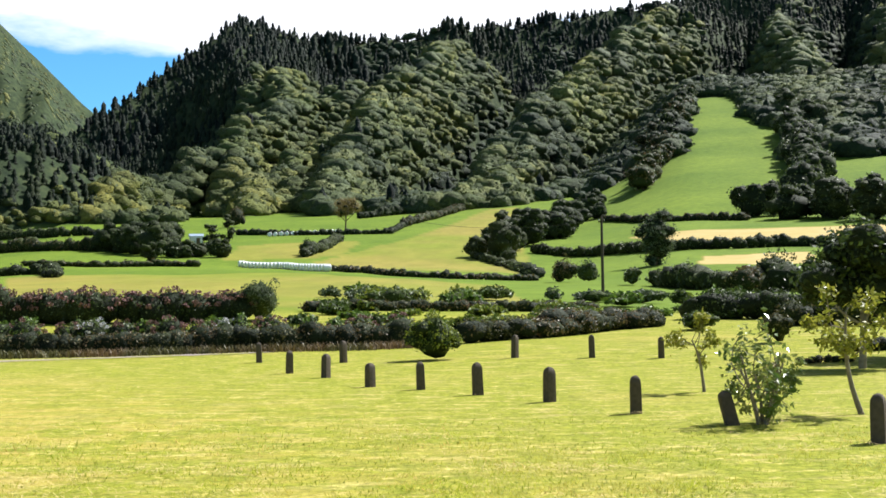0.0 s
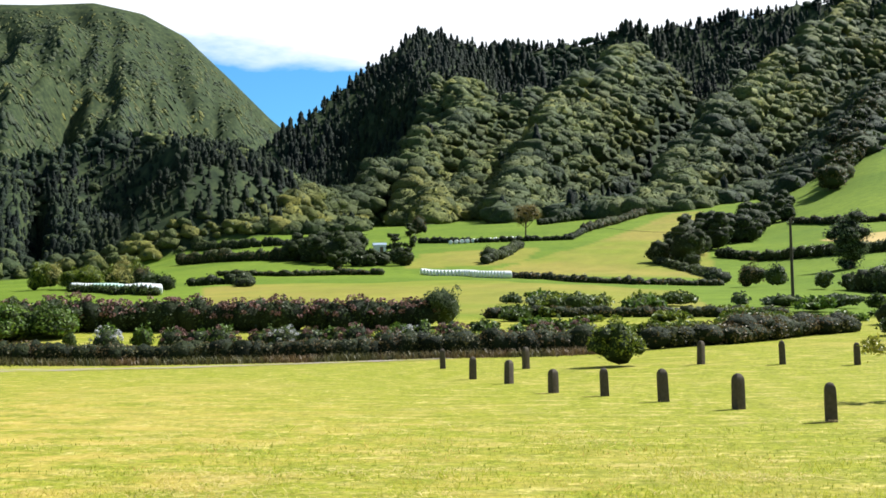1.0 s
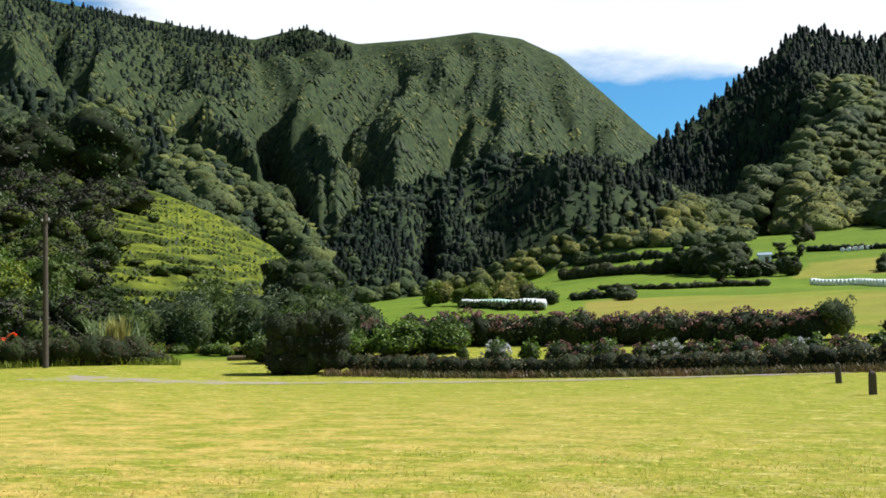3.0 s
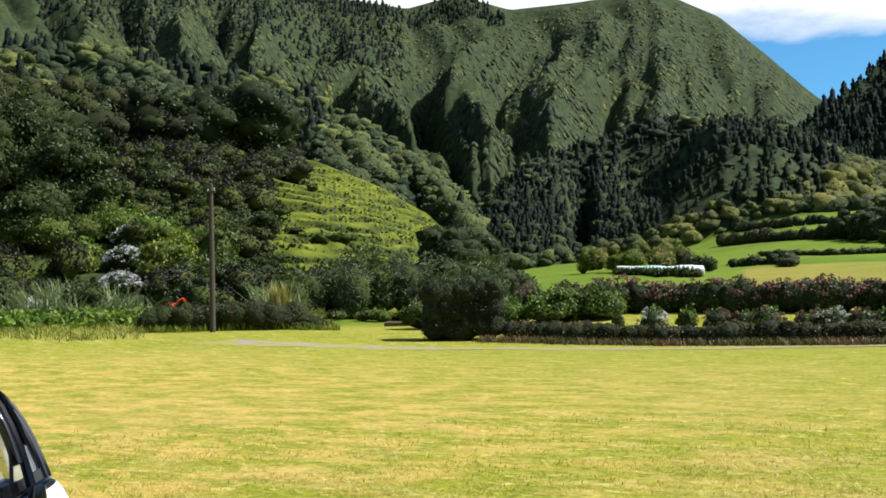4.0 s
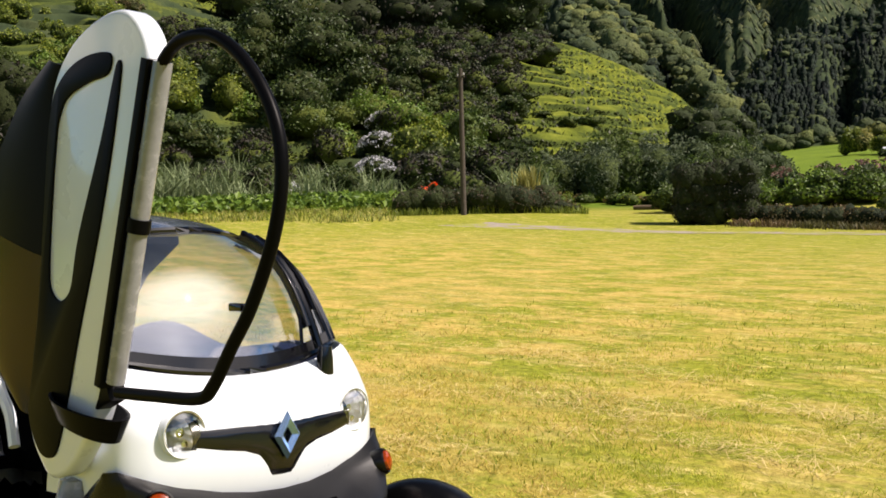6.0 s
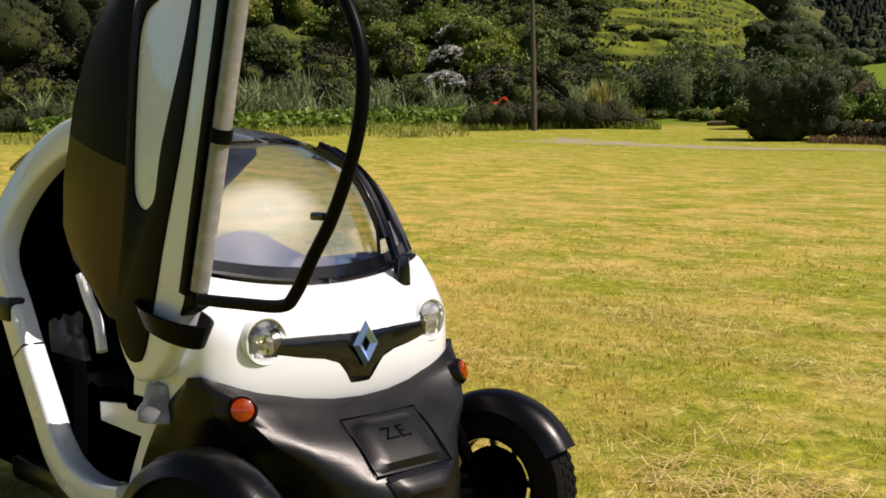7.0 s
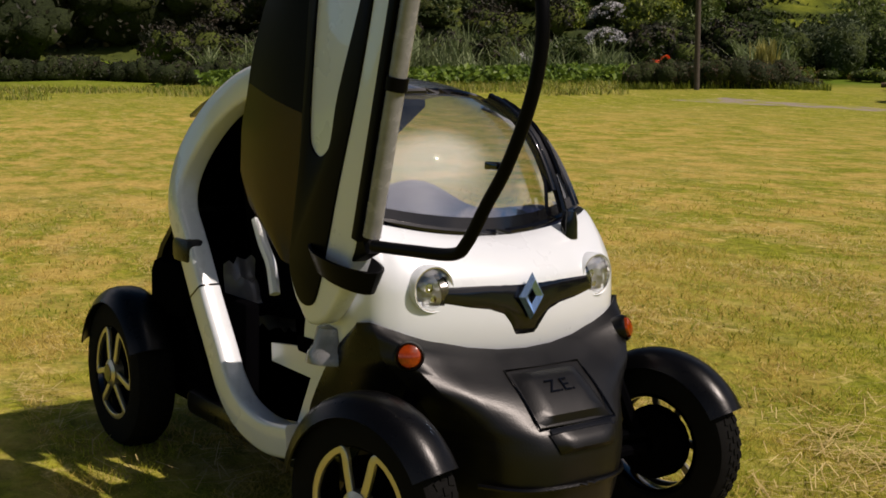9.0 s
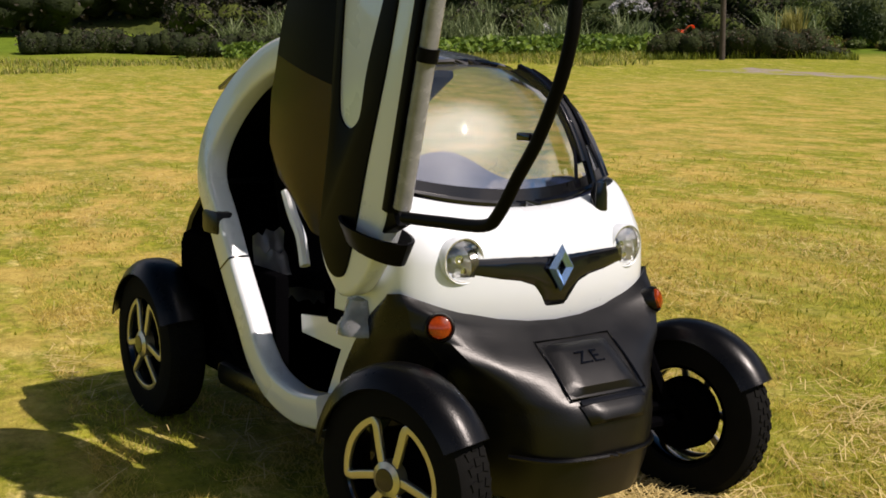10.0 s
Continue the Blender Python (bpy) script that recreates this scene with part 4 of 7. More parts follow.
for k, (x, y, h) in enumerate(POSTS):
    tilt = (14, 0) if k == 8 else (random.uniform(-2.5, 2.5), random.uniform(-2.5, 2.5))
    m = Matrix.Translation((x, y, height(x, y) - 0.03)) @ pose(0, 0, 0, tilt[1] * 0.5, -tilt[0] if k == 8 else tilt[0], random.uniform(0, 90)) @ Matrix.Diagonal((1, 1, h / 0.5, 1))
    if first_post is None:
        bm = bmesh.new()
        w = 0.078
        prof = [(w * 1.03, 0.0), (w * 1.0, 0.10), (w * 0.98, 0.30), (w * 0.96, 0.43), (w * 0.86, 0.475), (w * 0.55, 0.515), (w * 0.2, 0.53), (0.0, 0.532)]
        rings = []
        for r, z in prof:
            ring_ = []
            for c in range(16):
                a = 2 * math.pi * c / 16
                q = r / max(abs(math.cos(a)), abs(math.sin(a))) ** 0.72 if r > 0 else 0
                wob = 1 + 0.04 * noise.noise(Vector((math.cos(a) * 2, math.sin(a) * 2, z * 9)))
                ring_.append(bm.verts.new((q * math.cos(a) * wob, q * math.sin(a) * wob, z)))
            rings.append(ring_)
        for a, b in zip(rings, rings[1:]):
            for c in range(16):
                bm.faces.new((a[c], a[(c + 1) % 16], b[(c + 1) % 16], b[c]))
        bm.faces.new(rings[0])
        first_post = thing("stone_bollard", m, "short dark weathered stone bollard set in the lawn", "bollard", "bollards on the lawn")
        bmesh.ops.remove_doubles(bm, verts=bm.verts, dist=1e-5)
        part("post", bm, stone, first_post)
    else:
        ob = copy_thing(first_post, m)
        ob.matrix_basis = m
        if k == 8:
            tagged(ob, "short dark stone bollard leaning over beside a sapling")

bush("round_bush", -1.72, 29.0, 1.12, 1.40, 130, 0.085, leaf_lime, 100, "clipped round bush with lime green tips on the lawn", lumps=9)


def sapling(name, x, y, tall, clear, spread, stems, mat, seed, label, leaf, count, lean=(0, 0)):
    """A thin young tree: bare stems and a sparse crown of single leaves."""
    rng = np.random.default_rng(seed)
    z = height(x, y) - 0.02
    t = thing(name, Matrix.Identity(4), label, "sapling")
    bm = bmesh.new()
    tips = []
    for k in range(stems):
        a = 2 * math.pi * (k + rng.uniform(-0.3, 0.3)) / stems
        q = spread * 0.28 if stems > 1 else 0.02
        base = Vector((x + 0.04 * math.cos(a), y + 0.04 * math.sin(a), z))
        top = Vector((x + lean[0] + q * math.cos(a), y + lean[1] + q * math.sin(a), z + clear + (tall - clear) * rng.uniform(0.45, 0.7)))
        pts, rad = limb(base, top, tall * 0.024, tall * 0.008, rng, 0.07, 8)
        sweep(pts, round_section(1.0, 7), Vector((0, 1, 0.02)), False, bm, rad)
        for j in range(9 if stems == 1 else 5):
            i = rng.integers(4, 8)
            d = rng.normal(0, 1, 3)
            d /= np.linalg.norm(d)
            e = Vector((x + lean[0] + d[0] * spread * 0.45, y + lean[1] + d[1] * spread * 0.45, z + clear + (tall - clear) * (0.5 + 0.48 * d[2])))
            lp, lr = limb(pts[i], e, rad[i] * 0.55, tall * 0.003, rng, 0.1, 5)
            sweep(lp, round_section(1.0, 5), Vector((0.02, 1, 0.02)), False, bm, lr)
            tips += [lp[2], lp[3], lp[4], lp[4]]
    part("trunk", bm, pale_bark, t)
    c = np.array([tips[i][:] for i in rng.integers(0, len(tips), count)])
    p = c + rng.normal(0, spread * 0.055, c.shape)
    v, f = leaf_quads(p, rng.normal(0, 1, p.shape) + np.array([0, 0, 0.8]), leaf, rng, 0.5)
    ob = new("crown", from_arrays("crown", v, f, [mat]))
    ob.parent = t
    return t


leaf_young = leaf_material("young_mixed_leaves", (0.10, 0.14, 0.03), (0.32, 0.34, 0.10), (0.09, 0.15, 0.03), 3.0, 0.3, 0.3)
sapling("young_magnolia", 3.04, 13.74, 1.22, 0.10, 1.0, 5, leaf_young, 210, "young bushy magnolia with glossy mixed green leaves", 0.095, 900)
sapling("young_tree", 3.22, 18.65, 1.28, 0.42, 0.85, 1, leaf_yellow, 220, "thin crooked sapling with yellow green leaves", 0.085, 760, (-0.18, 0.0))
sapling("young_tree", 4.50, 14.74, 1.62, 0.85, 1.05, 1, leaf_yellow, 230, "slim sapling with golden green leaves", 0.09, 900, (-0.16, 0.0))
tree("dark_tree", 7.55, 24.6, 3.15, 0.95, 2.7, leaf_dark, 240, "small dark broadleaf tree with a spreading crown on the lawn", 0.13, 55, 0.085, pale_bark, 22, 0.62)
tree("dark_tree", 9.6, 27.0, 3.2, 0.6, 2.8, leaf_dark, 250, "dark broadleaf tree standing behind another", 0.13, 50, 0.08, None, 20, 0.62)
bush("brown_bush", 7.55, 32.0, 0.85, 1.0, 110, 0.07, leaf_hedge, 260, "clipped round brownish bush beside the lawn")
hedge("low_edging_hedge", [(6.6, 25.9), (7.1, 26.2), (7.8, 26.2)], 0.16, 0.22, 0.15, 160, 0.06, leaf_hedge, 262, "low trimmed brown edging beside the lawn")
hedge("low_edging_hedge", [(8.6, 28.8), (9.6, 28.9), (11.0, 29.2)], 0.35, 0.5, 0.25, 120, 0.06, leaf_hedge, 263, "low dark edging hedge across the lawn")

# the front hedge and the garden behind it
hedge("clipped_hedge", [(-24.6, 34.8), (-20.0, 35.3), (-14.0, 35.9), (-9.5, 36.3)], 0.70, 1.0, 0.42, 120, 0.085, leaf_hedge, 300, "long low clipped hedge with brown and green leaves", wobble=0.10, k=0.9)
hedge("clipped_hedge", [(-9.2, 36.3), (-4.5, 36.6), (-2.6, 36.8)], 0.82, 1.15, 0.42, 110, 0.085, leaf_hedge, 305, "thicker stretch of dark garden hedge", wobble=0.14, k=0.9)
hedge("overgrown_hedge", [(-0.9, 36.4), (1.2, 37.6), (2.6, 39.4), (3.8, 41.2), (5.1, 42.0)], 0.78, 1.2, 0.42, 90, 0.10, leaf_hedge, 310, "dark overgrown hedge at the edge of the garden", wobble=0.25, k=0.88)
# colour of the dark hedge block; elsewhere it paints the shade on backlit growth
leaf_dark_shade = leaf_material("dark_shade_leaves", (0.006, 0.008, 0.004), (0.024, 0.029, 0.012), (0.030, 0.022, 0.013), 1.2, 0.6, 0.1)
rngb = np.random.default_rng(5)
block_hedge = thing("block_hedge", Matrix.Identity(4), "tall square dark clipped hedge block beside a track", "hedge")
bl = []
for u in np.linspace(-1.12, 1.0, 6):
    for v in (-0.6, 0.2):
        for w in (0.45, 1.1, 1.72):
            cx, cy = at(37.75, 43.2)
            bl.append((cx + u * 0.79 + v * 0.6, cy + u * 0.61 - v * 0.6, height(cx, cy) + w + rngb.normal(0, 0.04) + (0.10 if u > 0 else 0), 0.52, 0.52, 0.58))
core_part("shade_core", block_hedge, bl, shade_leaf, 320, 0.9)
foliage_part("foliage", block_hedge, bl, 120, 0.09, leaf_dark_shade, 321)

# weedy verge at the hedge's foot
rw = np.random.default_rng(19)
vu = rw.uniform(0, 1, 5200)
vx = -25.5 + 24.0 * vu
vy = np.interp(vx, [-25.5, -14.0, -1.5], [34.0, 35.1, 36.0]) - np.abs(rw.normal(0, 0.35, len(vx)))
tagged(blades(np.stack([vx, vy, land(vx, vy)[0] - 0.02], 1), 0.26, 0.035, rw, 0.8, leaf_hedge, "weedy_verge"), "brownish weeds and long grass below a hedge", "grass", kind="stuff")

# flower beds between the hedges
def hydrangea(x, y, tall, wide, bloom, seed, label, share=60, heads=14):
    """A leafy mound with round flower heads over it."""
    rng = np.random.default_rng(seed)
    z = height(x, y)
    t = thing("hydrangea", Matrix.Identity(4), label, "hydrangea", "hydrangeas in the garden")
    blobs = [(x, y, z + tall * 0.42, wide * 0.5, wide * 0.5, tall * 0.5)]
    core_part("shade_core", t, blobs, shade_leaf, seed, 0.8)
    foliage_part("foliage", t, blobs, share, 0.13, leaf_mid, seed + 1)
    hb = []
    for k in range(heads):
        d = rng.normal(0, 1, 3)
        d /= np.linalg.norm(d)
        d[2] = abs(d[2]) * 0.9
        hb.append((x + d[0] * wide * 0.5, y + d[1] * wide * 0.5, z + tall * 0.45 + d[2] * tall * 0.52, 0.085, 0.085, 0.075))
    foliage_part("blossom", t, hb, 420, 0.055, bloom, seed + 2, "round flower heads", shell=(0.8, 1.05), slim=0.9)
    return t


rngh = np.random.default_rng(77)
BED = [(-8.2, 41.0, "p"), (-9.5, 40.6, "w"), (-10.6, 40.6, "p"), (-11.6, 40.4, "p"), (-13.2, 40.3, "p"), (-14.2, 40.1, "w"), (-15.0, 39.9, "p"), (-16.4, 39.5, "p"), (-18.0, 39.0, "p"), (-20.2, 38.3, "w"), (-5.0, 41.2, "p"), (-3.6, 41.4, "p"), (-17.2, 39.3, "p"), (-12.4, 40.5, "p")]
for k, (x, y, c) in enumerate(BED):
    hydrangea(x, y - 1.0, rngh.uniform(0.95, 1.2), rngh.uniform(1.0, 1.4), bloom_white if c == "w" else bloom_pink, 400 + 5 * k,
              "low hydrangea with pale white flower heads" if c == "w" else "low hydrangea with faded pink flower heads", 60, 16)
for k in range(18):
    x = -22 + 1.15 * k + rngh.uniform(-0.3, 0.3)
    y = 37.6 + (x + 22) * 0.12 + rngh.uniform(0.2, 1.8)
    bush("bed_plant", x, y, rngh.uniform(0.7, 1.1), rngh.uniform(0.6, 1.0), 70, 0.14, leaf_bright if k % 3 else leaf_mid, 500 + 4 * k, "leafy green bedding plant in the garden", "plant", "bedding plants", 4)

# the tall hydrangea hedge, gone brown and pink
for k, (pts, tall) in enumerate([([(-28.8, 43.9), (-24.5, 45.3), (-20.0, 46.6), (-16.6, 47.6)], 1.40), ([(-15.9, 47.9), (-13.5, 48.4), (-11.3, 48.9)], 1.30)]):
    h, blobs = hedge("hydrangea_hedge", pts, tall, 1.5, 0.55, 45, 0.13, leaf_dark, 600 + 10 * k, "long hydrangea hedge with faded pinkish brown heads", wobble=0.12)
    rq = np.random.default_rng(640 + k)
    heads = []
    for x, y, z, a, b, c in blobs:
        for j in range(30):
            d = rq.normal(0, 1, 3)
            d /= np.linalg.norm(d)
            if d[2] > 0.12 * rq.normal(1, 1):
                heads.append((x + d[0] * a * 1.02, y + d[1] * b * 1.02, z + d[2] * c * 1.04, 0.14, 0.14, 0.12))
    foliage_part("blossom", h, heads, 120, 0.10, bloom_pink, 650 + k, "faded pinkish flower heads", shell=(0.8, 1.05), slim=0.9)
bush("feathery_bush", -10.5, 49.2, 1.75, 1.9, 60, 0.20, leaf_grey, 660, "soft feathery grey green bush ending the hedge", slim=0.25)

# rough garden at the right: beans, ferns, dead stalks
rq = np.random.default_rng(31)
for k in range(34):
    x, y = rq.uniform(-9.0, 9.5), rq.uniform(42.5, 60)
    if abs(x - 7.4) < 0.5:
        continue
    bush("garden_bush", x, y, rq.uniform(0.25, 0.62), rq.uniform(1.0, 2.6), 34, 0.22, (leaf_bright, leaf_lime, leaf_mid, leaf_lime)[k % 4], 700 + 4 * k, "low overgrown garden bush", "bush", "garden bushes", 5)
for k in range(22):
    x, y = rq.uniform(-12, 16), rq.uniform(60, 84)
    bush("rough_bush", x, y, rq.uniform(0.4, 1.0), rq.uniform(1.4, 3.2), 18, 0.30, (leaf_mid, leaf_lime, leaf_bright, leaf_grey)[k % 4], 850 + 4 * k, "rough bush on waste ground beyond the garden", "bush", "rough bushes", 5)
hedge("dark_hedge", [(8.0, 47.0), (10.5, 45.5), (12.5, 44.0)], 1.2, 1.6, 0.6, 50, 0.13, leaf_dark, 900, "dark tall hedge bounding the garden")
hedge("dark_hedge", [(9.8, 39.5), (11.8, 38.6), (13.8, 37.5)], 0.8, 1.1, 0.45, 70, 0.1, leaf_hedge, 905, "low dark hedge beside the lawn")
hedge("garden_wall_hedge", [(-9.5, 56.5), (-2.0, 58.0), (4.5, 58.5)], 0.55, 1.1, 0.5, 40, 0.13, leaf_hedge, 908, "low dark hedge along the field's foot")
bush("spiky_plant", 6.5, 38.6, 0.6, 1.4, 60, 0.16, leaf_mid, 910, "low green plant at the end of the hedge", lumps=5)

# green tangle left of the hydrangea hedge, behind the block hedge
for k in range(34):
    u = k / 33
    x, y = -25.5 - 7.5 * u + rq.uniform(-0.8, 0.8), 42.6 - 2.6 * u + rq.uniform(-1.2, 2.2)
    bush("shrub", x, y, rq.uniform(0.9, 1.45), rq.uniform(1.6, 2.5), 42, 0.17, (leaf_bright, leaf_mid, leaf_dark)[k % 3], 1000 + 4 * k, "leafy green shrub in an overgrown bed", "shrub", "shrubs behind the hedge", 6)
pink_tops = thing("hydrangea", Matrix.Identity(4), "two small faded pink hydrangea clumps among shrubs", "hydrangea")
foliage_part("blossom", pink_tops, [(x + rq.normal(0, 0.3), y + rq.normal(0, 0.3), height(x, y) + h + rq.normal(0, 0.12), 0.12, 0.12, 0.1) for x, y, h in ((-25.6, 44.9, 1.45), (-30.2, 43.6, 1.5)) for _ in range(14)], 170, 0.07, bloom_pink, 1190, "", shell=(0.8, 1.05), slim=0.9)

# gravel path along the hedge
gravel, n_, l_, b_ = material("grey_gravel", 0.95, 0.0, 0.2)
gf1 = noise_node(n_, l_, 26.0, 4.0, 0.7)
gc = ramp(n_, l_, gf1, [(0.3, (0.17, 0.145, 0.125)), (0.55, (0.32, 0.27, 0.235)), (0.75, (0.44, 0.39, 0.35))])
gc = mix(n_, l_, step_up(n_, l_, noise_node(n_, l_, 0.8, 6.0, 0.7, None, (1.0, 2.0, 1.0)), 0.46, 0.54), gc, (0.27, 0.27, 0.05))
l_.new(gc, b_.inputs["Base Color"])
bump(n_, l_, b_, gf1, 0.8, 0.03)
rows = []
for k, p in enumerate(curve([(-7.2, 34.6, 0), (-10.0, 34.4, 0), (-15.0, 32.6, 0), (-21.0, 30.6, 0), (-27.0, 28.6, 0), (-33.0, 27.4, 0)], 12)):
    w = 0.80 + 0.12 * math.sin(k * 1.7) + 0.1 * math.sin(k * 0.61) + (0.35 * min(1, max(0, -p.x - 22) / 4))
    w *= min(1, k / 6 + 0.1)
    rows.append([(p.x + 0.25 * v, p.y + v * w + 0.05 * math.sin(5 * k + 3 * v), height(p.x, p.y + v * w) + 0.012) for v in (-1, -0.5, 0, 0.5, 1)])
tagged(part("path", sheet(rows), gravel, None, "worn grey gravel path beside the hedge"), category="path", kind="structure")

# timber poles with wires
pole_wood = solid("old_pole_timber", (0.07, 0.058, 0.047), 0.85, 0.0, 0.0, 0.8, 0.6, 8.0, 0.2)


def utility_pole(x, y, tall, wires, label):
    z = height(x, y) - 0.1
    t = thing("utility_pole", Matrix.Translation((x, y, z)), label, "pole")
    part("shaft", lathe([(0.12, 0.0), (0.11, tall * 0.5), (0.085, tall), (0.0, tall + 0.03)], 14), pole_wood, t)
    part("bracket", block(0, 0, tall - 0.35, 0.5, 0.06, 0.08, 0.01), pole_wood, t)
    for s in (-0.2, 0.2):
        part("insulator", lathe([(0.02, tall - 0.31), (0.035, tall - 0.27), (0.03, tall - 0.20), (0.0, tall - 0.19)], 10, m=Matrix.Translation((s, 0, 0))), bloom_white, t)
    for dx, dy, sag in wires:
        part("wire", tube([(dx * u, dy * u, tall - 0.2 - sag * 4 * u * (1 - u) + (height(x + dx, y + dy) - z) * u * 0.6) for u in np.linspace(0, 1, 12)], 0.012, 5), gloss_wire, t)
    return t


gloss_wire = solid("black_cable", (0.02, 0.02, 0.02), 0.5)
utility_pole(7.41, 84.7, 6.1, [(-14.0, 6.0, 0.6)], "dark timber utility pole standing beyond the garden")
px_, py_ = at(50.22, 48.5)
utility_pole(px_, py_, 6.3, [], "grey timber utility pole beside a clipped hedge")

# ---- valley: field hedges, trees, bales, hut ----
FIELD_HEDGES = [
    ([(-26.5, 179.0), (-14.0, 150.3), (-6.2, 141.9), (4.1, 146.9)], 0.9, 1.4, "dark low hedge bank below a mown field"),
    ([(-77.0, 333.2), (-62.9, 326.0), (-46.4, 324.7), (-31.9, 326.4), (-30.4, 356.7)], 1.6, 2.2, "dark field hedge beside a pasture"),
    ([(-50.9, 414.9), (-35.7, 432.5), (-19.3, 445.0)], 3.0, 3.5, "tall hedge between a pasture and the wood"),
    ([(-30.4, 356.7), (-22.0, 395.0), (-14.0, 430.0)], 2.6, 3.0, "row of dark shrubs along a field edge"),
    ([(-42.5, 245.3), (-41.5, 262.7), (-42.2, 295.0)], 2.2, 2.6, "straggling shrubs along a field edge"),
    ([(-183.2, 408.8), (-160, 372), (-135.3, 341.1), (-118.0, 345.0)], 2.6, 3.0, "dark hedge across the upper pasture"),
    ([(-134.8, 290.2), (-126.4, 282.0), (-110.0, 270.0), (-94.7, 262.4)], 2.8, 3.2, "dark hedge between two pastures"),
    ([(-68.9, 152.1), (-62.0, 152.4), (-56.2, 140.7), (-53.2, 132.7)], 1.4, 2.2, "low hedge in the lower pasture"),
    ([(-5.6, 237.9), (1.3, 216.0), (4.7, 156.9)], 1.3, 2.2, "curving hedge bank round a mown field"),
    ([(30.2, 335.6), (46.4, 302.5), (61.5, 290.6)], 2.0, 2.4, "dark hedge below the steep green field"),
    ([(7.1, 249.9), (23.6, 226.8), (31.0, 202.6), (39.9, 198.0), (49.0, 200.1), (60.0, 195.0)], 2.0, 2.6, "dark hedge below a straw coloured field"),
    ([(16.0, 118.0), (21.0, 104.0), (28.0, 96.0)], 2.0, 3.0, "overgrown hedge below the fields"),
    ([(-90.0, 212.0), (-75.1, 208.0), (-66.0, 214.0), (-58.0, 215.0)], 1.2, 2.2, "low scrubby hedge in a pasture"),
]
for k, (pts, tall, wide, label) in enumerate(FIELD_HEDGES):
    hedge("field_hedge", pts, tall, wide, wide * 0.55, 3.2, 0.42, leaf_far if k % 3 else leaf_hedge, 1300 + 7 * k, label, "hedge", "hedges between the fields", 0.28, 0.88)

rv = np.random.default_rng(12)
# grove in the middle of the pastures
for k, (x, y) in enumerate([(-91.6, 261.4), (-86, 256), (-81.9, 252.0), (-77, 247), (-71.5, 242.7), (-68, 240), (-65.7, 244.3), (-64.7, 254.9), (-84, 262), (-76, 256), (-70, 252), (-60.5, 243), (-89, 268), (-79, 265)]):
    tree("grove_tree", x, y, (rv.uniform(6.5, 9.0) if x < -75 else rv.uniform(3.2, 4.6)), 0.1, (rv.uniform(7.0, 9.5) if x < -75 else rv.uniform(5.0, 6.5)), leaf_far if k % 2 else leaf_dark, 1500 + 6 * k, "rounded dark green tree in a field grove", 0.55, 3.2, 0.22, None, 18, 0.9, "tree", "grove in the pastures", low=True)
for x, y, tall, wide in ((-67.5, 262.0, 9.0, 4.0), (-61.0, 252.0, 10.5, 4.2), (-66.9, 216.0, 5.2, 4.6)):
    tree("shrub_tree", x, y, tall, 0.3, wide, leaf_dark, int(1600 + x), "dark upright tree at the edge of a grove", 0.5, 3.2, 0.18, None, 14, 0.75)
# shrubs running up between the mown field and the right-hand pastures
for k in range(34):
    u = k / 33
    x, y = -3 + 34 * u + rv.normal(0, 4.5), 250 + 135 * u + rv.normal(0, 9)
    tree("field_tree", x, y, rv.uniform(4.5, 9.5), 0.0, rv.uniform(6.5, 10), leaf_far if k % 3 else leaf_dark, 1700 + 6 * k, "dark round-headed tree in a belt between fields", 0.6, 1.9, 0.2, None, 14, 0.9, "tree", "belt of trees between fields", low=True)
for k in range(16):
    u = k / 15
    x, y = 66 + 28 * u + rv.normal(0, 3), 305 - 58 * u + rv.normal(0, 8)
    tree("field_tree", x, y, rv.uniform(8, 12), 0.2, rv.uniform(8, 12), leaf_far, 1950 + 6 * k, "dark tree in a row at the field's edge", 0.7, 1.4, 0.25, None, 12, 0.82, "tree", "row of trees at the field's edge", low=True)
for k in range(26):                                  # flank of the steep clearing
    u = k / 25
    az, r = -7.0 - 2.4 * u + rv.normal(0, 0.22), 395 + 235 * u
    x, y = at(az, r)
    tree("field_tree", x, y, rv.uniform(9, 14), 1.0, rv.uniform(9, 13), leaf_far if k % 2 else leaf_hedge, 2100 + 6 * k, "dark tree on the flank of a clearing", 0.85, 1.1, 0.25, None, 11, 0.84, "tree", "trees flanking the clearing", low=True)
for k in range(24):
    u = k / 23
    az, r = -14.3 + rv.normal(0, 0.35) - 0.6 * (u < 0.5), 330 + 220 * u
    x, y = at(az, r)
    tree("field_tree", x, y, rv.uniform(10, 15), 1.0, rv.uniform(10, 14), leaf_far, 2300 + 6 * k, "dark tree on the flank of a clearing", 0.85, 1.1, 0.25, None, 11, 0.84, "tree", "trees flanking the clearing", low=True)
tree("tawny_tree", -47.2, 344.8, 10.5, 3.0, 11.0, leaf_autumn, 2500, "tawny broad-headed tree standing alone on a field hedge", 0.5, 2.6, 0.28, None, 22, 0.35)
tree("pasture_tree", 22.8, 171.5, 9.4, 0.3, 6.2, leaf_grey, 2510, "tall grey green tree standing alone in a pasture", 0.34, 7.0, 0.2, None, 30, 0.62, low=True)
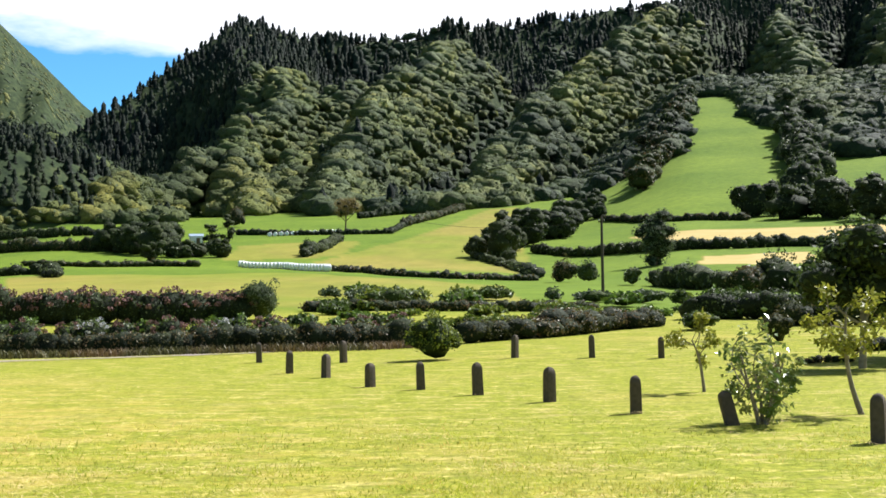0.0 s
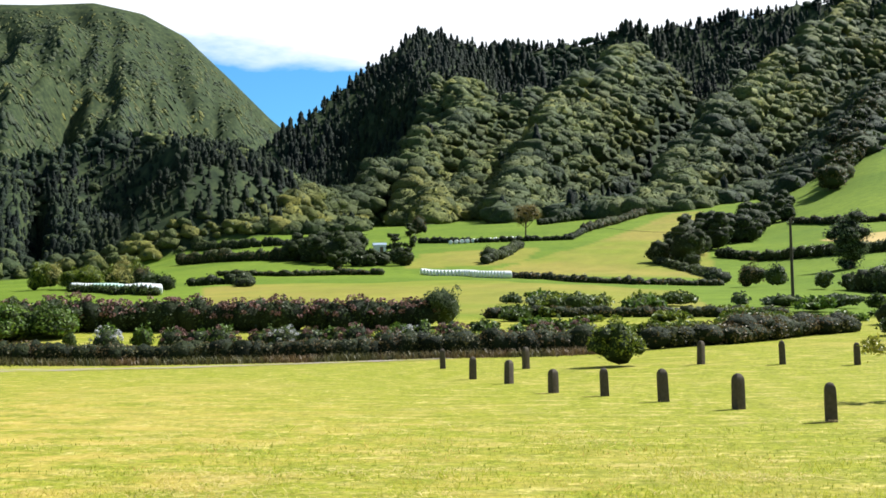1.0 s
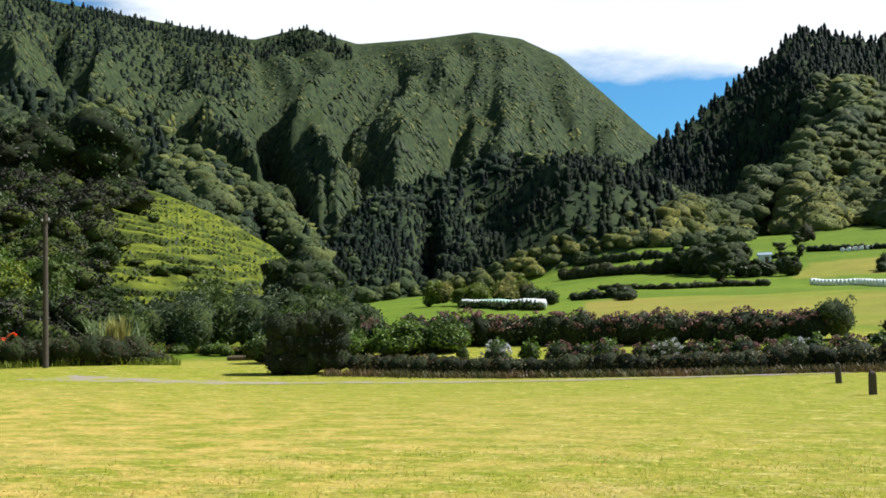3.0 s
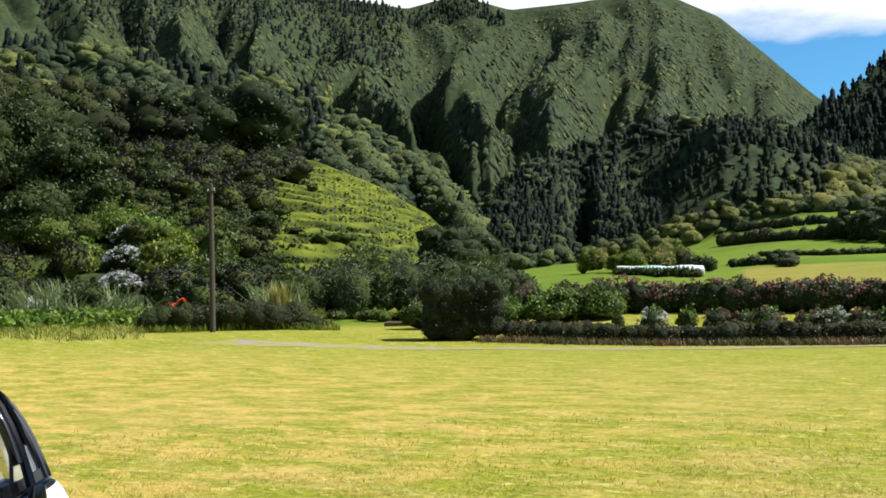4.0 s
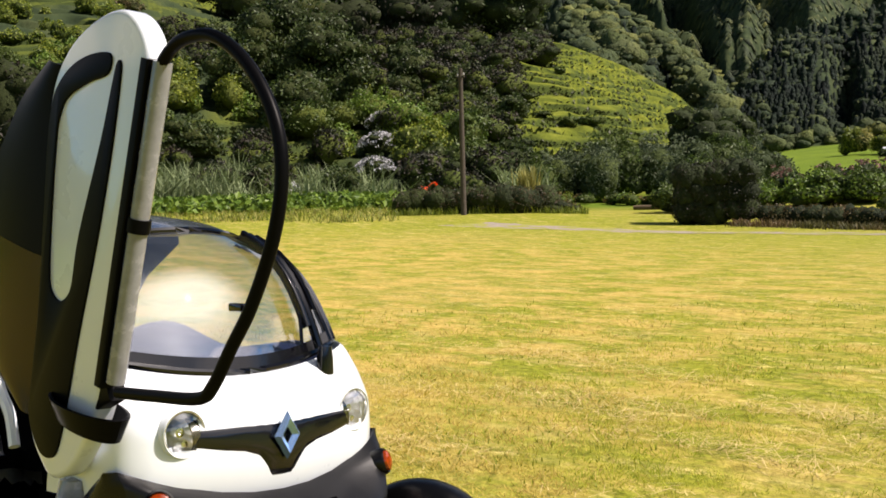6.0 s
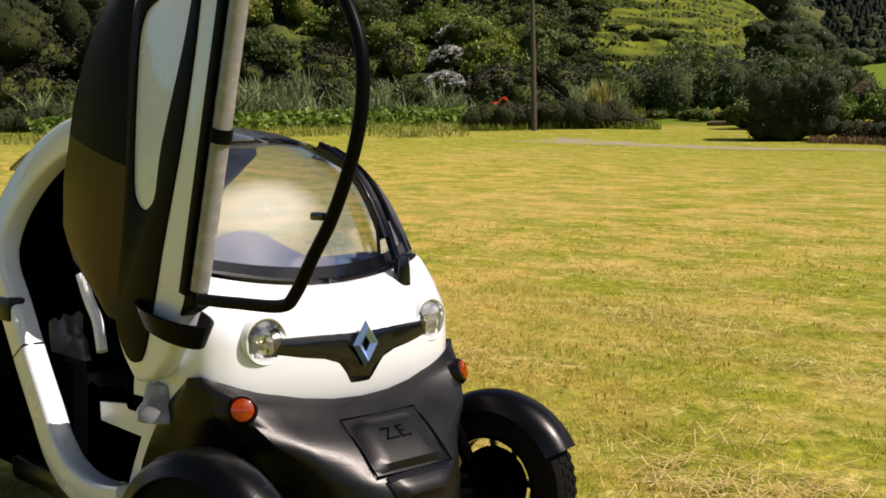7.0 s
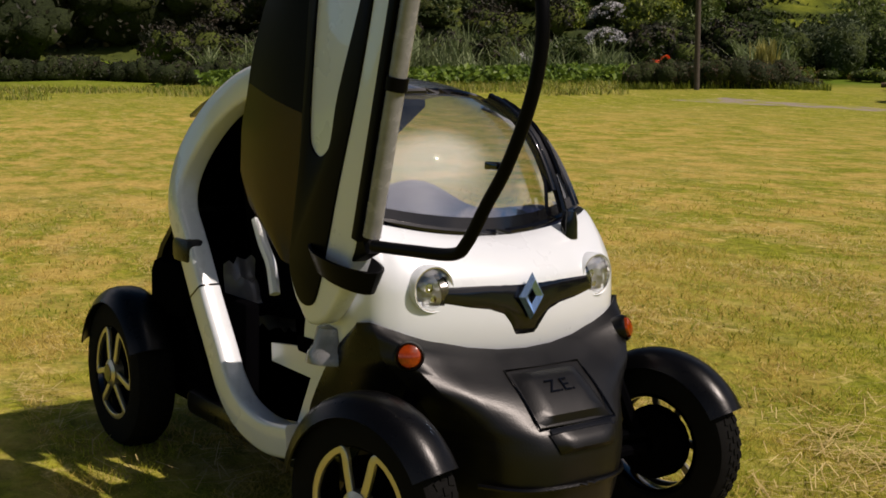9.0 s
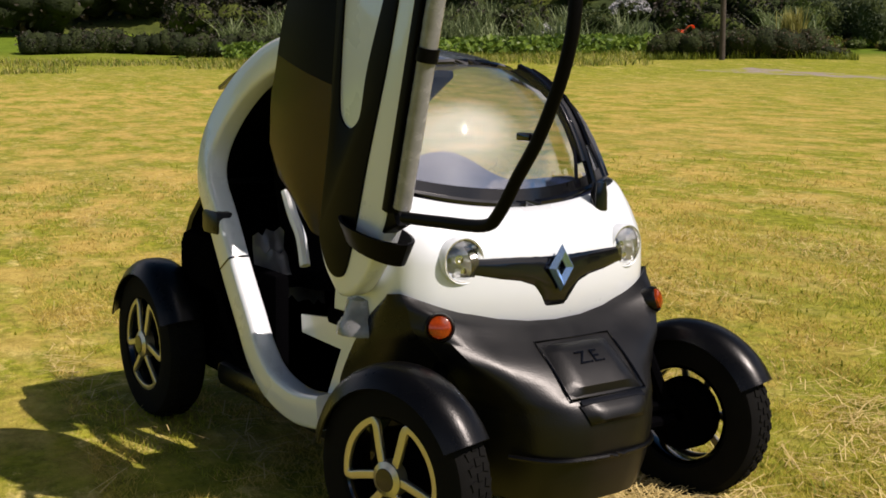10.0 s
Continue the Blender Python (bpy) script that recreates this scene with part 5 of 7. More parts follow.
for k, (x, y, tall, wide) in enumerate(((-42.7, 250.4, 3.5, 4.0), (7.5, 137.8, 2.8, 3.6), (10.0, 133, 2.4, 3.0), (1.3, 223.0, 3.0, 4.0), (20.3, 96.9, 2.4, 3.4), (18.0, 112.0, 2.6, 2.6), (24.5, 104, 3.2, 4.4), (-69.9, 139.4, 3.2, 3.6), (-66, 134, 2.2, 3.4), (-60, 125, 2.0, 3.0), (-88.0, 376.9, 7.0, 6.0), (13.5, 120, 1.8, 2.2), (27.5, 101, 3.0, 4.0), (-104, 300, 3.0, 5.0))):
    bush("field_bush", x, y, tall, wide, 9, 0.3, (leaf_dark, leaf_hedge, leaf_grey)[k % 3], 2600 + 5 * k, "dark rounded bush in the pastures", "bush", "bushes in the pastures")

# tall golden grasses by the lower bales
for k in range(9):
    x, y = -86 + rv.normal(0, 4.2), 154 + rv.normal(0, 2.5)
    bush("tall_grass_clump", x, y, rv.uniform(2.6, 4.2), rv.uniform(3.5, 5.5), 14, 0.75, straw_leaf if k % 2 else leaf_lime, 2800 + 5 * k, "clump of tall golden green grasses in a field", "grass", "golden grass clumps", 7, slim=0.14)

# wrapped bales
wrap = solid("white_bale_wrap", (0.72, 0.75, 0.76), 0.35, 0.0, 0.2, 0.0, 0.12, 2.0)
wrap_green = solid("pale_green_bale_wrap", (0.50, 0.68, 0.60), 0.35, 0.0, 0.2, 0.0, 0.12, 2.0)


def bale(x, y, turn, mat, label):
    t = thing("silage_bale", Matrix.Translation((x, y, height(x, y) + 0.58)) @ pose(0, 0, 0, 0, 90, turn), label, "bale", "wrapped bales in rows")
    part("wrap", lathe([(0.0, -0.6), (0.50, -0.6), (0.585, -0.52), (0.60, -0.2), (0.59, 0.2), (0.585, 0.52), (0.50, 0.6), (0.0, 0.6)], 18), mat, t)


for a, b, n in (((-50.7, 219.2), (-38.9, 201.3), 12), ((-38.9, 201.3), (-26.2, 172.0), 16), ((-83.9, 146.0), (-52.4, 107.5), 24), ((-66.7, 322.0), (-47.1, 331.5), 13)):
    for k in range(n):
        u = (k + 0.5) / n
        g = a[0] < -80 and 0.35 < u < 0.7
        bale(a[0] + (b[0] - a[0]) * u, a[1] + (b[1] - a[1]) * u, math.degrees(math.atan2(b[1] - a[1], b[0] - a[0])) + 90 + rv.uniform(-5, 5),
             wrap_green if g else wrap, "pale green wrapped silage bale in a row" if g else "white wrapped silage bale in a row")

hedge("bank_hedge", [(-83.0, 143.6), (-67.0, 124.0), (-51.6, 105.4)], 0.85, 1.1, 0.8, 16, 0.28, leaf_mid, 2890, "low green hedge along a row of wrapped bales", wobble=0.25)

# small farm hut
hut_wall = solid("white_hut_wall", (0.66, 0.67, 0.68), 0.7, 0.0, 0.0, 0.3, 0.2, 2.0)
hut_roof = solid("blue_grey_hut_roof", (0.30, 0.38, 0.48), 0.5, 0.2, 0.0, 0.2, 0.2, 2.0)
hx, hy = -76.5, 283.0
hut = thing("farm_hut", Matrix.Translation((hx, hy, height(hx, hy))) @ pose(0, 0, 0, 0, 0, 20), "small white farm hut with a blue grey roof among trees", "hut")
part("wall", block(0, 0, 1.2, 3.2, 2.6, 2.4, 0.03), hut_wall, hut)
part("roof", sheet([[(-1.8, -1.5, 2.35), (1.8, -1.5, 2.35)], [(-1.8, 0, 3.0), (1.8, 0, 3.0)], [(-1.8, 1.5, 2.35), (1.8, 1.5, 2.35)]], 0.08), hut_roof, hut)
part("door", block(0.4, -1.31, 0.95, 0.9, 0.05, 1.9, 0.01), twig_bark, hut)

# ---- the terraced slope and its foot ----
rl = np.random.default_rng(91)
leaf_pole = leaf_material("dark_brown_hedge_leaves", (0.016, 0.018, 0.008), (0.055, 0.055, 0.022), (0.075, 0.05, 0.028), 0.9)
hedge("clipped_hedge", [at(46.0, 50.2), at(47.5, 49.5), at(50.2, 50.0), at(52.9, 50.5)], 1.25, 1.5, 0.5, 90, 0.10, leaf_pole, 3000, "low dark clipped hedge beside a utility pole", wobble=0.10, k=0.9)
hedge("scrub_edge", [at(45.8, 50.0), at(45.1, 50.6)], 0.5, 1.2, 0.4, 80, 0.1, leaf_hedge, 3005, "ragged end of a low hedge")
# willow-like bushes along the foot
for k, (az, r, tall, wide) in enumerate([(46.4, 68, 2.4, 3.0), (45.2, 69, 2.7, 3.4), (43.6, 69, 3.1, 4.0), (42.0, 70, 3.3, 4.4), (40.4, 70, 3.3, 4.6), (38.9, 71, 3.4, 4.6), (37.4, 71, 3.2, 4.6), (36.0, 72, 2.8, 4.2), (34.9, 74, 2.3, 3.4), (42.8, 75, 3.4, 4.4), (41.0, 76, 3.4, 4.6), (39.4, 64, 2.3, 3.0), (38.2, 63, 2.4, 3.2), (36.6, 64, 2.4, 3.2)]):
    x, y = at(az, r)
    bush("willow_bush", x, y, tall, wide, 20, 0.30, leaf_grey if k % 3 else leaf_mid, 3100 + 5 * k, "rounded grey green willowy bush at a slope's foot", "bush", "bushes along the slope's foot", 9, slim=0.3)
for k in range(16):                                  # weeds where the track meets the slope
    x, y = at(40.2 + 5.6 * k / 15 + rl.normal(0, 0.2), rl.uniform(62, 66))
    bush("weed_clump", x, y, rl.uniform(0.3, 0.7), rl.uniform(0.9, 1.8), 40, 0.16, (leaf_lime, leaf_bright, leaf_mid, leaf_autumn)[k % 4], 3040 + 3 * k, "low leafy weeds at the end of a grass track", "weeds", "weeds by the track", 4)
bush("pale_shrub", *at(43.2, 66), 2.9, 2.3, 30, 0.24, leaf_grey, 3180, "upright pale grey green shrub", "bush", lumps=6, slim=0.3)
for k, (az, r, tall, wide) in enumerate([(38.0, 84, 5.4, 5.0), (37.0, 86, 4.8, 4.6), (38.9, 86, 4.8, 4.6)]):
    x, y = at(az, r)
    tree("dark_conifer_shrub", x, y, tall, 0.2, wide, leaf_dark, 3200 + 6 * k, "dense dark green tree at the slope's end", 0.32, 7.0, 0.15, None, 18, 0.82)
for k in range(12):                                  # belt along the crest
    u = k / 11
    az, r = 39.2 + 6.0 * u + rl.normal(0, 0.2), 156 + 8 * u
    x, y = at(az, r)
    tree("crest_tree", x, y, rl.uniform(4, 7), 0.3, rl.uniform(5, 8), leaf_dark, 3300 + 6 * k, "dark tree behind the crest of a terraced hill", 0.5, 2.8, 0.2, None, 12, 0.8, "tree", "trees behind the crest", low=True)
# dark wood above the shrubby bank
for k in range(34):
    az, r = 47.5 + 13.0 * (k / 33) + rl.normal(0, 0.3), rl.uniform(135, 175)
    x, y = at(az, r)
    tree("bank_tree", x, y, rl.uniform(6, 11), 0.1, rl.uniform(8, 12), leaf_dark_shade if k % 2 else leaf_dark, 3400 + 6 * k, "dark broadleaf tree on top of the bank", 0.5, 3.0, 0.25, None, 14, 0.8, "tree", "dark trees on the bank", low=True)
for k, (az, r, tall, wide) in enumerate([(57.4, 92, 10.4, 7.5), (59.4, 95, 9.6, 7.5), (55.9, 90, 7.6, 5.5), (58.4, 84, 5.5, 6.0), (60.8, 92, 6.8, 6.0)]):
    tree("bank_pine", *at(az, r), tall, 0.6, wide, leaf_dark, 3650 + 7 * k, "large dark ragged evergreen tree on the bank", 0.30, 9.0, 0.3, None, 36, 0.62, "tree", "large evergreens on the bank", low=k > 1)
tree("thin_tree", *at(63.6, 175), 6.5, 2.0, 3.5, leaf_hedge, 3670, "thin tree on a grassy hilltop", 0.3, 3.0, 0.1, None, 10, 0.0)
# shrubs all over the bank between the terraces and the lawn
for k in range(340):
    az = rl.uniform(48.5, 76)
    r = rl.uniform(66, 128)
    up_s = rl.uniform(0, 1)
    if (az < 52.2 and r > 78 + 2.5 * (az - 48.5)) or (52.6 < az < 55.8 and r < 83) or (az > 61 and r > 104 and up_s < 0.8):
        continue
    x, y = at(az, r)
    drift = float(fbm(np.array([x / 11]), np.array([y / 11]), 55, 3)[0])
    # the near-black leaves put backlit shade into the shrubs' colour
    mat = (leaf_dark_shade if k % 3 else leaf_dark) if drift < 0.46 else leaf_hedge if drift < 0.48 else leaf_mid if up_s < 0.4 else leaf_bright if up_s < 0.75 else leaf_lime
    tall = rl.uniform(1.0, 2.9)
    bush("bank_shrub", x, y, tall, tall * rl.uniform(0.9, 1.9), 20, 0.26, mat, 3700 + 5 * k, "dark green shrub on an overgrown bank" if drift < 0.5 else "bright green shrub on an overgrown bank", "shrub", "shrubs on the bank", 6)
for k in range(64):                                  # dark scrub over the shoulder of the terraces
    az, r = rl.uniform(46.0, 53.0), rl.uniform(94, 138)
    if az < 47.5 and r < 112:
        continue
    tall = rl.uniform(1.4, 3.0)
    bush("bank_shrub", *at(az, r), tall, tall * rl.uniform(1.2, 2.0), 16, 0.27, leaf_dark_shade if k % 3 else leaf_dark, 5200 + 5 * k, "dark green shrub on an overgrown bank", "shrub", "shrubs on the bank", 6)
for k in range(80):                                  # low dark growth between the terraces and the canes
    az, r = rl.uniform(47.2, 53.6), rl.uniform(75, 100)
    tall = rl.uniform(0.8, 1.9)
    bush("bank_shrub", *at(az, r), tall, tall * rl.uniform(1.3, 2.2), 18, 0.25, (leaf_dark_shade, leaf_dark_shade, leaf_dark, leaf_mid)[k % 4], 5900 + 5 * k, "dark green shrub on an overgrown bank", "shrub", "shrubs on the bank", 5)
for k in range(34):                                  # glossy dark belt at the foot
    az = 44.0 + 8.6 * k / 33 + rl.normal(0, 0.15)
    bush("belt_shrub", *at(az, rl.uniform(68, 74)), rl.uniform(1.3, 2.2), rl.uniform(2.0, 3.2), 14, 0.24, leaf_dark if k % 3 else leaf_dark_shade, 5600 + 5 * k, "glossy dark green shrub below the terraces", "shrub", "dark shrubs below the terraces", 6)
for k in range(24):                                  # bushes on the terraces
    az, r = rl.uniform(47.5, 52) if k % 4 else rl.uniform(41.5, 47), rl.uniform(78, 125)
    x, y = at(az, r)
    bush("slope_bush", x, y, rl.uniform(0.4, 1.1), rl.uniform(1.2, 3.2), 10, 0.26, leaf_dark if k % 3 == 0 else leaf_mid, 4400 + 5 * k, "small bush on a terraced grass slope", "bush", "bushes on the terraces", 5)
# white-flowering hydrangeas on the bank
for k, (az, r, tall, wide) in enumerate([(54.3, 79, 1.8, 3.0), (54.5, 74, 1.6, 2.8), (54.0, 85, 2.1, 3.0), (58.9, 67, 1.2, 1.8), (53.2, 97, 1.3, 2.6), (39.6, 84, 1.6, 2.4), (39.2, 80, 1.4, 1.8)]):
    x, y = at(az, r)
    t = bush("hydrangea", x, y, tall, wide, 12, 0.24, leaf_dark, 4700 + 5 * k, "wide hydrangea covered in greyish white flowers", "hydrangea", "white hydrangeas on the bank")
    z = height(x, y)
    way = rl.normal(0, 1, (130, 3))
    way /= np.linalg.norm(way, axis=1)[:, None]
    way[:, 2] = np.abs(way[:, 2])
    foliage_part("blossom", t, [(x + d[0] * wide * 0.46, y + d[1] * wide * 0.46, z + tall * (0.42 + 0.58 * d[2]), 0.13, 0.13, 0.11) for d in way], 55, 0.13, bloom_white, 4760 + k, "greyish white flower heads", shell=(0.8, 1.05), slim=0.9)


# giant cane and big-leaved crops at the foot of the bank
def strip(az0, az1, r0, r1, n, rng):
    a, r = rng.uniform(az0, az1, n), rng.uniform(r0, r1, n)
    x, y = -r * np.sin(np.radians(a)), r * np.cos(np.radians(a))
    return np.stack([x, y, land(x, y)[0] - 0.05], 1)


def clumps(az0, az1, r0, r1, count, each, spread, rng):
    c = strip(az0, az1, r0, r1, count, rng)
    q = np.repeat(c, each, 0)
    q[:, :2] += rng.normal(0, 1, (len(q), 2)) * np.repeat(rng.uniform(0.4, 1.3, count), each)[:, None] * spread
    q[:, 2] = land(q[:, 0], q[:, 1])[0] - 0.05
    return q


for tall, count in ((1.0, 34), (1.5, 30), (2.1, 16)):
    tagged(blades(clumps(53.0, 74, 61, 72, count, 75, 0.55, rl), tall, 0.11, rl, 0.9, reed_leaf, "giant_cane"), "irregular grey green giant cane at the foot of a bank", "cane", kind="stuff")
tagged(blades(clumps(46.6, 48.2, 57, 62, 4, 60, 0.4, rl), 2.0, 0.12, rl, 0.6, reed_leaf, "giant_cane"), "clump of grey green cane behind a hedge", "cane", kind="stuff")
crop_pts = np.concatenate([strip(52.8, 74, 55, 61, 7000, rl), clumps(52.6, 74, 52.5, 62, 60, 60, 0.8, rl)])
crop_h = 0.15 + 0.95 * fbm(crop_pts[:, 0] / 1.6, crop_pts[:, 1] / 1.6, 63, 3)
crop_pts[:, 2] += crop_h * rl.uniform(0.25, 1.1, len(crop_pts))
v, f = leaf_quads(crop_pts, np.tile([0.15, -0.25, 0.7], (len(crop_pts), 1)), 0.32, rl, 0.75)
tagged(new("leaf_crop", from_arrays("leaf_crop", v, f, [leaf_bright])), "broad-leaved green crop in rows below a bank", "crop", kind="stuff")
rough_pts = np.concatenate([strip(53.5, 90, 45, 55, 9000, rl), clumps(53.0, 90, 43, 55, 90, 40, 0.6, rl)])
dens = fbm(rough_pts[:, 0] / 3.0, rough_pts[:, 1] / 3.0, 77, 3) + 0.05 * (np.hypot(rough_pts[:, 0], rough_pts[:, 1]) - 50)
rough_pts = rough_pts[dens > 0.42]
tagged(blades(rough_pts[::2], 0.30, 0.045, rl, 0.9, leaf_lime, "rough_grass"), "rough uncut grass at the lawn's edge", "grass", kind="stuff")
tagged(blades(rough_pts[1::2], 0.26, 0.04, rl, 1.0, straw_leaf, "rough_grass"), "dry uncut grass at the lawn's edge", "grass", kind="stuff")
# hedge and dark trees far to the left
for k, (a0, a1, r) in enumerate(((68.0, 76.0, 58), (76.6, 83.5, 60))):
    hedge("field_hedge", [at(a0, r), at((a0 + a1) / 2, r + 0.5), at(a1, r)], 1.15, 1.4, 0.6, 40, 0.14, leaf_dark_shade, 4800 + 9 * k, "dark leafy hedge across the meadow")
for k in range(14):
    az = 67 + 1.5 * k + rl.normal(0, 0.3)
    x, y = at(az, rl.uniform(74, 84))
    tree("meadow_tree", x, y, rl.uniform(5.5, 8), 0.2, rl.uniform(5.5, 7.5), leaf_dark_shade, 4850 + 6 * k, "dark dense tree behind the meadow hedge", 0.36, 6.0, 0.22, None, 16, 0.85, "tree", "dark trees behind the meadow", low=True)
# small things by the track
log_x, log_y = at(41.0, 56.5)
log = thing("log", Matrix.Translation((log_x, log_y, height(log_x, log_y) + 0.12)) @ pose(0, 0, 0, 0, 90, 28), "weathered brown log lying across a grass track", "log")
part("trunk", lathe([(0.0, -0.75), (0.11, -0.75), (0.125, -0.3), (0.115, 0.3), (0.12, 0.75), (0.0, 0.75)], 12), twig_bark, log)
ox, oy = at(51.9, 63.0)
orange = solid("orange_plastic_netting", (0.85, 0.12, 0.02), 0.6, 0.0, 0.0, 0.2, 0.25, 9.0)
net_rows = [[(ox + 0.75 * u + 0.1 * math.sin(9 * v), oy + 0.6 * u + 0.3 * v, height(ox, oy) + 1.05 + 0.30 * v * math.sin(2.2 + 5 * u) + 0.22 * math.sin(7 * u)) for u in np.linspace(-0.5, 0.5, 12)] for v in np.linspace(0, 1, 7)]
net = thing("orange_netting", Matrix.Identity(4), "crumpled bright orange plastic netting behind a hedge", "netting")
part("mesh_sheet", sheet(net_rows, 0.01), orange, net)
part("stake", tube([(ox, oy, height(ox, oy) - 0.05), (ox, oy, height(ox, oy) + 1.1)], 0.03, 8), pole_wood, net)
tw_x, tw_y = at(47.0, 51.6)
tagged(blades(np.array([(tw_x + rl.normal(0, 0.25), tw_y + rl.normal(0, 0.25), height(tw_x, tw_y) + 0.9) for _ in range(160)]), 1.0, 0.06, rl, 0.5, straw_leaf, "dead_stalks"), "pinkish dead flower stalks over a hedge", "stalks", kind="stuff")
tagged(blades(strip(44.0, 54.0, 49.0, 50.2, 1500, rl), 0.35, 0.04, rl, 0.5, leaf_lime, "edge_grass"), "longer grass along a hedge's foot", "grass", kind="stuff")

# long tufts hanging over the terrace edges
n_t = 170000
ta, tr_ = rl.uniform(36, 62, n_t), rl.uniform(70, 190, n_t)
tx, ty = -tr_ * np.sin(np.radians(ta)), tr_ * np.cos(np.radians(ta))
z0, up0 = land(tx, ty)
z1, _ = land(tx - 0.45 * np.sin(np.radians(ta)), ty + 0.45 * np.cos(np.radians(ta)))
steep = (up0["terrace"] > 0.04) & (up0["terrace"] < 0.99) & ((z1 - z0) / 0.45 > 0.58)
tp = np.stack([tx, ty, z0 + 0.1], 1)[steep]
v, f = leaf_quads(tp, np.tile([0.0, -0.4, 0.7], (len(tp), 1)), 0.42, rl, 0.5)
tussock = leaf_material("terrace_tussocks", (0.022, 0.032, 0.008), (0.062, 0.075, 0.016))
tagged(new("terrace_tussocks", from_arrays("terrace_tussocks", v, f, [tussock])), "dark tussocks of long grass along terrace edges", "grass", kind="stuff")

# ---- the small electric car on the lawn ----
white_paint = solid("white_car_paint", (0.69, 0.74, 0.79), 0.28, 0.0, 1.0, 0.0, 0.04, 3.0)
black_plastic = solid("black_moulded_plastic", (0.002, 0.002, 0.0025), 0.28, 0.0, 0.0, 0.25, 0.2, 9.0, 0.30)
bumper_plastic = solid("satin_bumper_plastic", (0.002, 0.002, 0.0025), 0.36, 0.0, 0.0, 0.2, 0.15, 9.0, 0.38)
gloss_black = solid("gloss_black_trim", (0.003, 0.003, 0.004), 0.12, 0.0, 0.25, 0.0, 0.1)
rubber = solid("tyre_rubber", (0.006, 0.006, 0.006), 0.85, 0.0, 0.0, 0.5, 0.3, 20.0, 0.08)
rim_paint = solid("champagne_alloy", (0.55, 0.50, 0.38), 0.3, 0.85, 0.2, 0.0, 0.1)
satin_black = solid("satin_black_trim", (0.0025, 0.0025, 0.003), 0.36, 0.0, 0.0, 0.0, 0.1, 6.0, 0.05)
chrome = solid("chrome", (0.85, 0.86, 0.88), 0.07, 1.0, 0.0, 0.0, 0.03)
blue_chrome = solid("blue_tinted_chrome", (0.36, 0.55, 0.85), 0.22, 0.75, 0.0, 0.0, 0.05)
lamp_chrome = solid("lamp_reflector", (0.92, 0.94, 0.97), 0.30, 1.0, 0.0, 0.0, 0.5, 30.0)
amber = solid("amber_lens", (0.24, 0.030, 0.002), 0.12, 0.0, 0.3, 0.0, 0.9, 70.0)
# black without gloss: deep shade inside and under the car is in this colour
cabin_shade = solid("cabin_shade_black", (0.002, 0.002, 0.0025), 0.8, 0.0, 0.0, 0.0, 0.2, 6.0, 0.0)
dash_blue = solid("dark_blue_dashboard", (0.014, 0.022, 0.065), 0.45, 0.0, 0.0, 0.2, 0.3, 6.0, 0.3)
# grey cloth taken nearly to black, the cabin's shade included
seat_cloth = solid("shaded_grey_seat_cloth", (0.004, 0.004, 0.0045), 0.8, 0.0, 0.0, 0.0, 0.3, 14.0, 0.0)
roof_grey = solid("dark_blue_grey_roof", (0.035, 0.04, 0.06), 0.25, 0.0, 0.5, 0.0, 0.1)
cover_plastic = solid("grey_plastic_cover", (0.13, 0.13, 0.135), 0.3, 0.0, 0.3, 0.0, 0.5, 16.0)
clear_sheet = solid("clear_plastic_sheet", (0.22, 0.225, 0.235), 0.25, 0.0, 0.4, 0.0, 0.6, 16.0)

def gloss_share(n, l, most, least):
    """Share of mirror reflection on a thin pane, growing towards grazing views."""
    lw, pw, ml = n.new("ShaderNodeLayerWeight"), n.new("ShaderNodeMath"), n.new("ShaderNodeMath")
    lw.inputs["Blend"].default_value = 0.5
    pw.operation, pw.inputs[1].default_value = "POWER", 3.5
    ml.operation, ml.inputs[1].default_value, ml.inputs[2].default_value = "MULTIPLY_ADD", most, least
    l.new(lw.outputs["Facing"], pw.inputs[0])
    l.new(pw.outputs[0], ml.inputs[0])
    return ml


glass, gn, gl, gb = material("windscreen_glass", 0.02)
gb.inputs["Base Color"].default_value = (0.86, 0.92, 0.95, 1)
gt, gs, gf, gm = gn.new("ShaderNodeBsdfTransparent"), gn.new("ShaderNodeBsdfGlossy"), gloss_share(gn, gl, 0.8, 0.20), gn.new("ShaderNodeMixShader")
gt.inputs["Color"].default_value = (0.95, 0.97, 0.98, 1)
gs.inputs["Roughness"].default_value = 0.0
gl.new(gf.outputs[0], gm.inputs["Fac"])
gl.new(gt.outputs[0], gm.inputs[1])
gl.new(gs.outputs[0], gm.inputs[2])
gl.new(gm.outputs[0], gn["Material Output"].inputs["Surface"])
# streaky bluish diffuse layer: the sky's pale reflection painted onto the pane
sky_veil, sky_veil_mix = gn.new("ShaderNodeBsdfDiffuse"), gn.new("ShaderNodeMixShader")
sky_veil.inputs["Color"].default_value = (0.60, 0.68, 0.78, 1)
veil_streaks = noise_node(gn, gl, 2.2, 5.0, 0.6, None, (0.6, 1.0, 2.2))
layer_ = gn.new("ShaderNodeMapRange")
for key, val in (("From Min", 0.40), ("From Max", 0.68), ("To Min", 0.0), ("To Max", 0.03)):
    layer_.inputs[key].default_value = val
gl.new(veil_streaks, layer_.inputs["Value"])
gl.new(layer_.outputs["Result"], sky_veil_mix.inputs["Fac"])
gl.new(gm.outputs[0], sky_veil_mix.inputs[1])
gl.new(sky_veil.outputs[0], sky_veil_mix.inputs[2])
windscreen_glass = glass.copy()
windscreen_glass.name = "sky_veiled_windscreen"
wt = windscreen_glass.node_tree
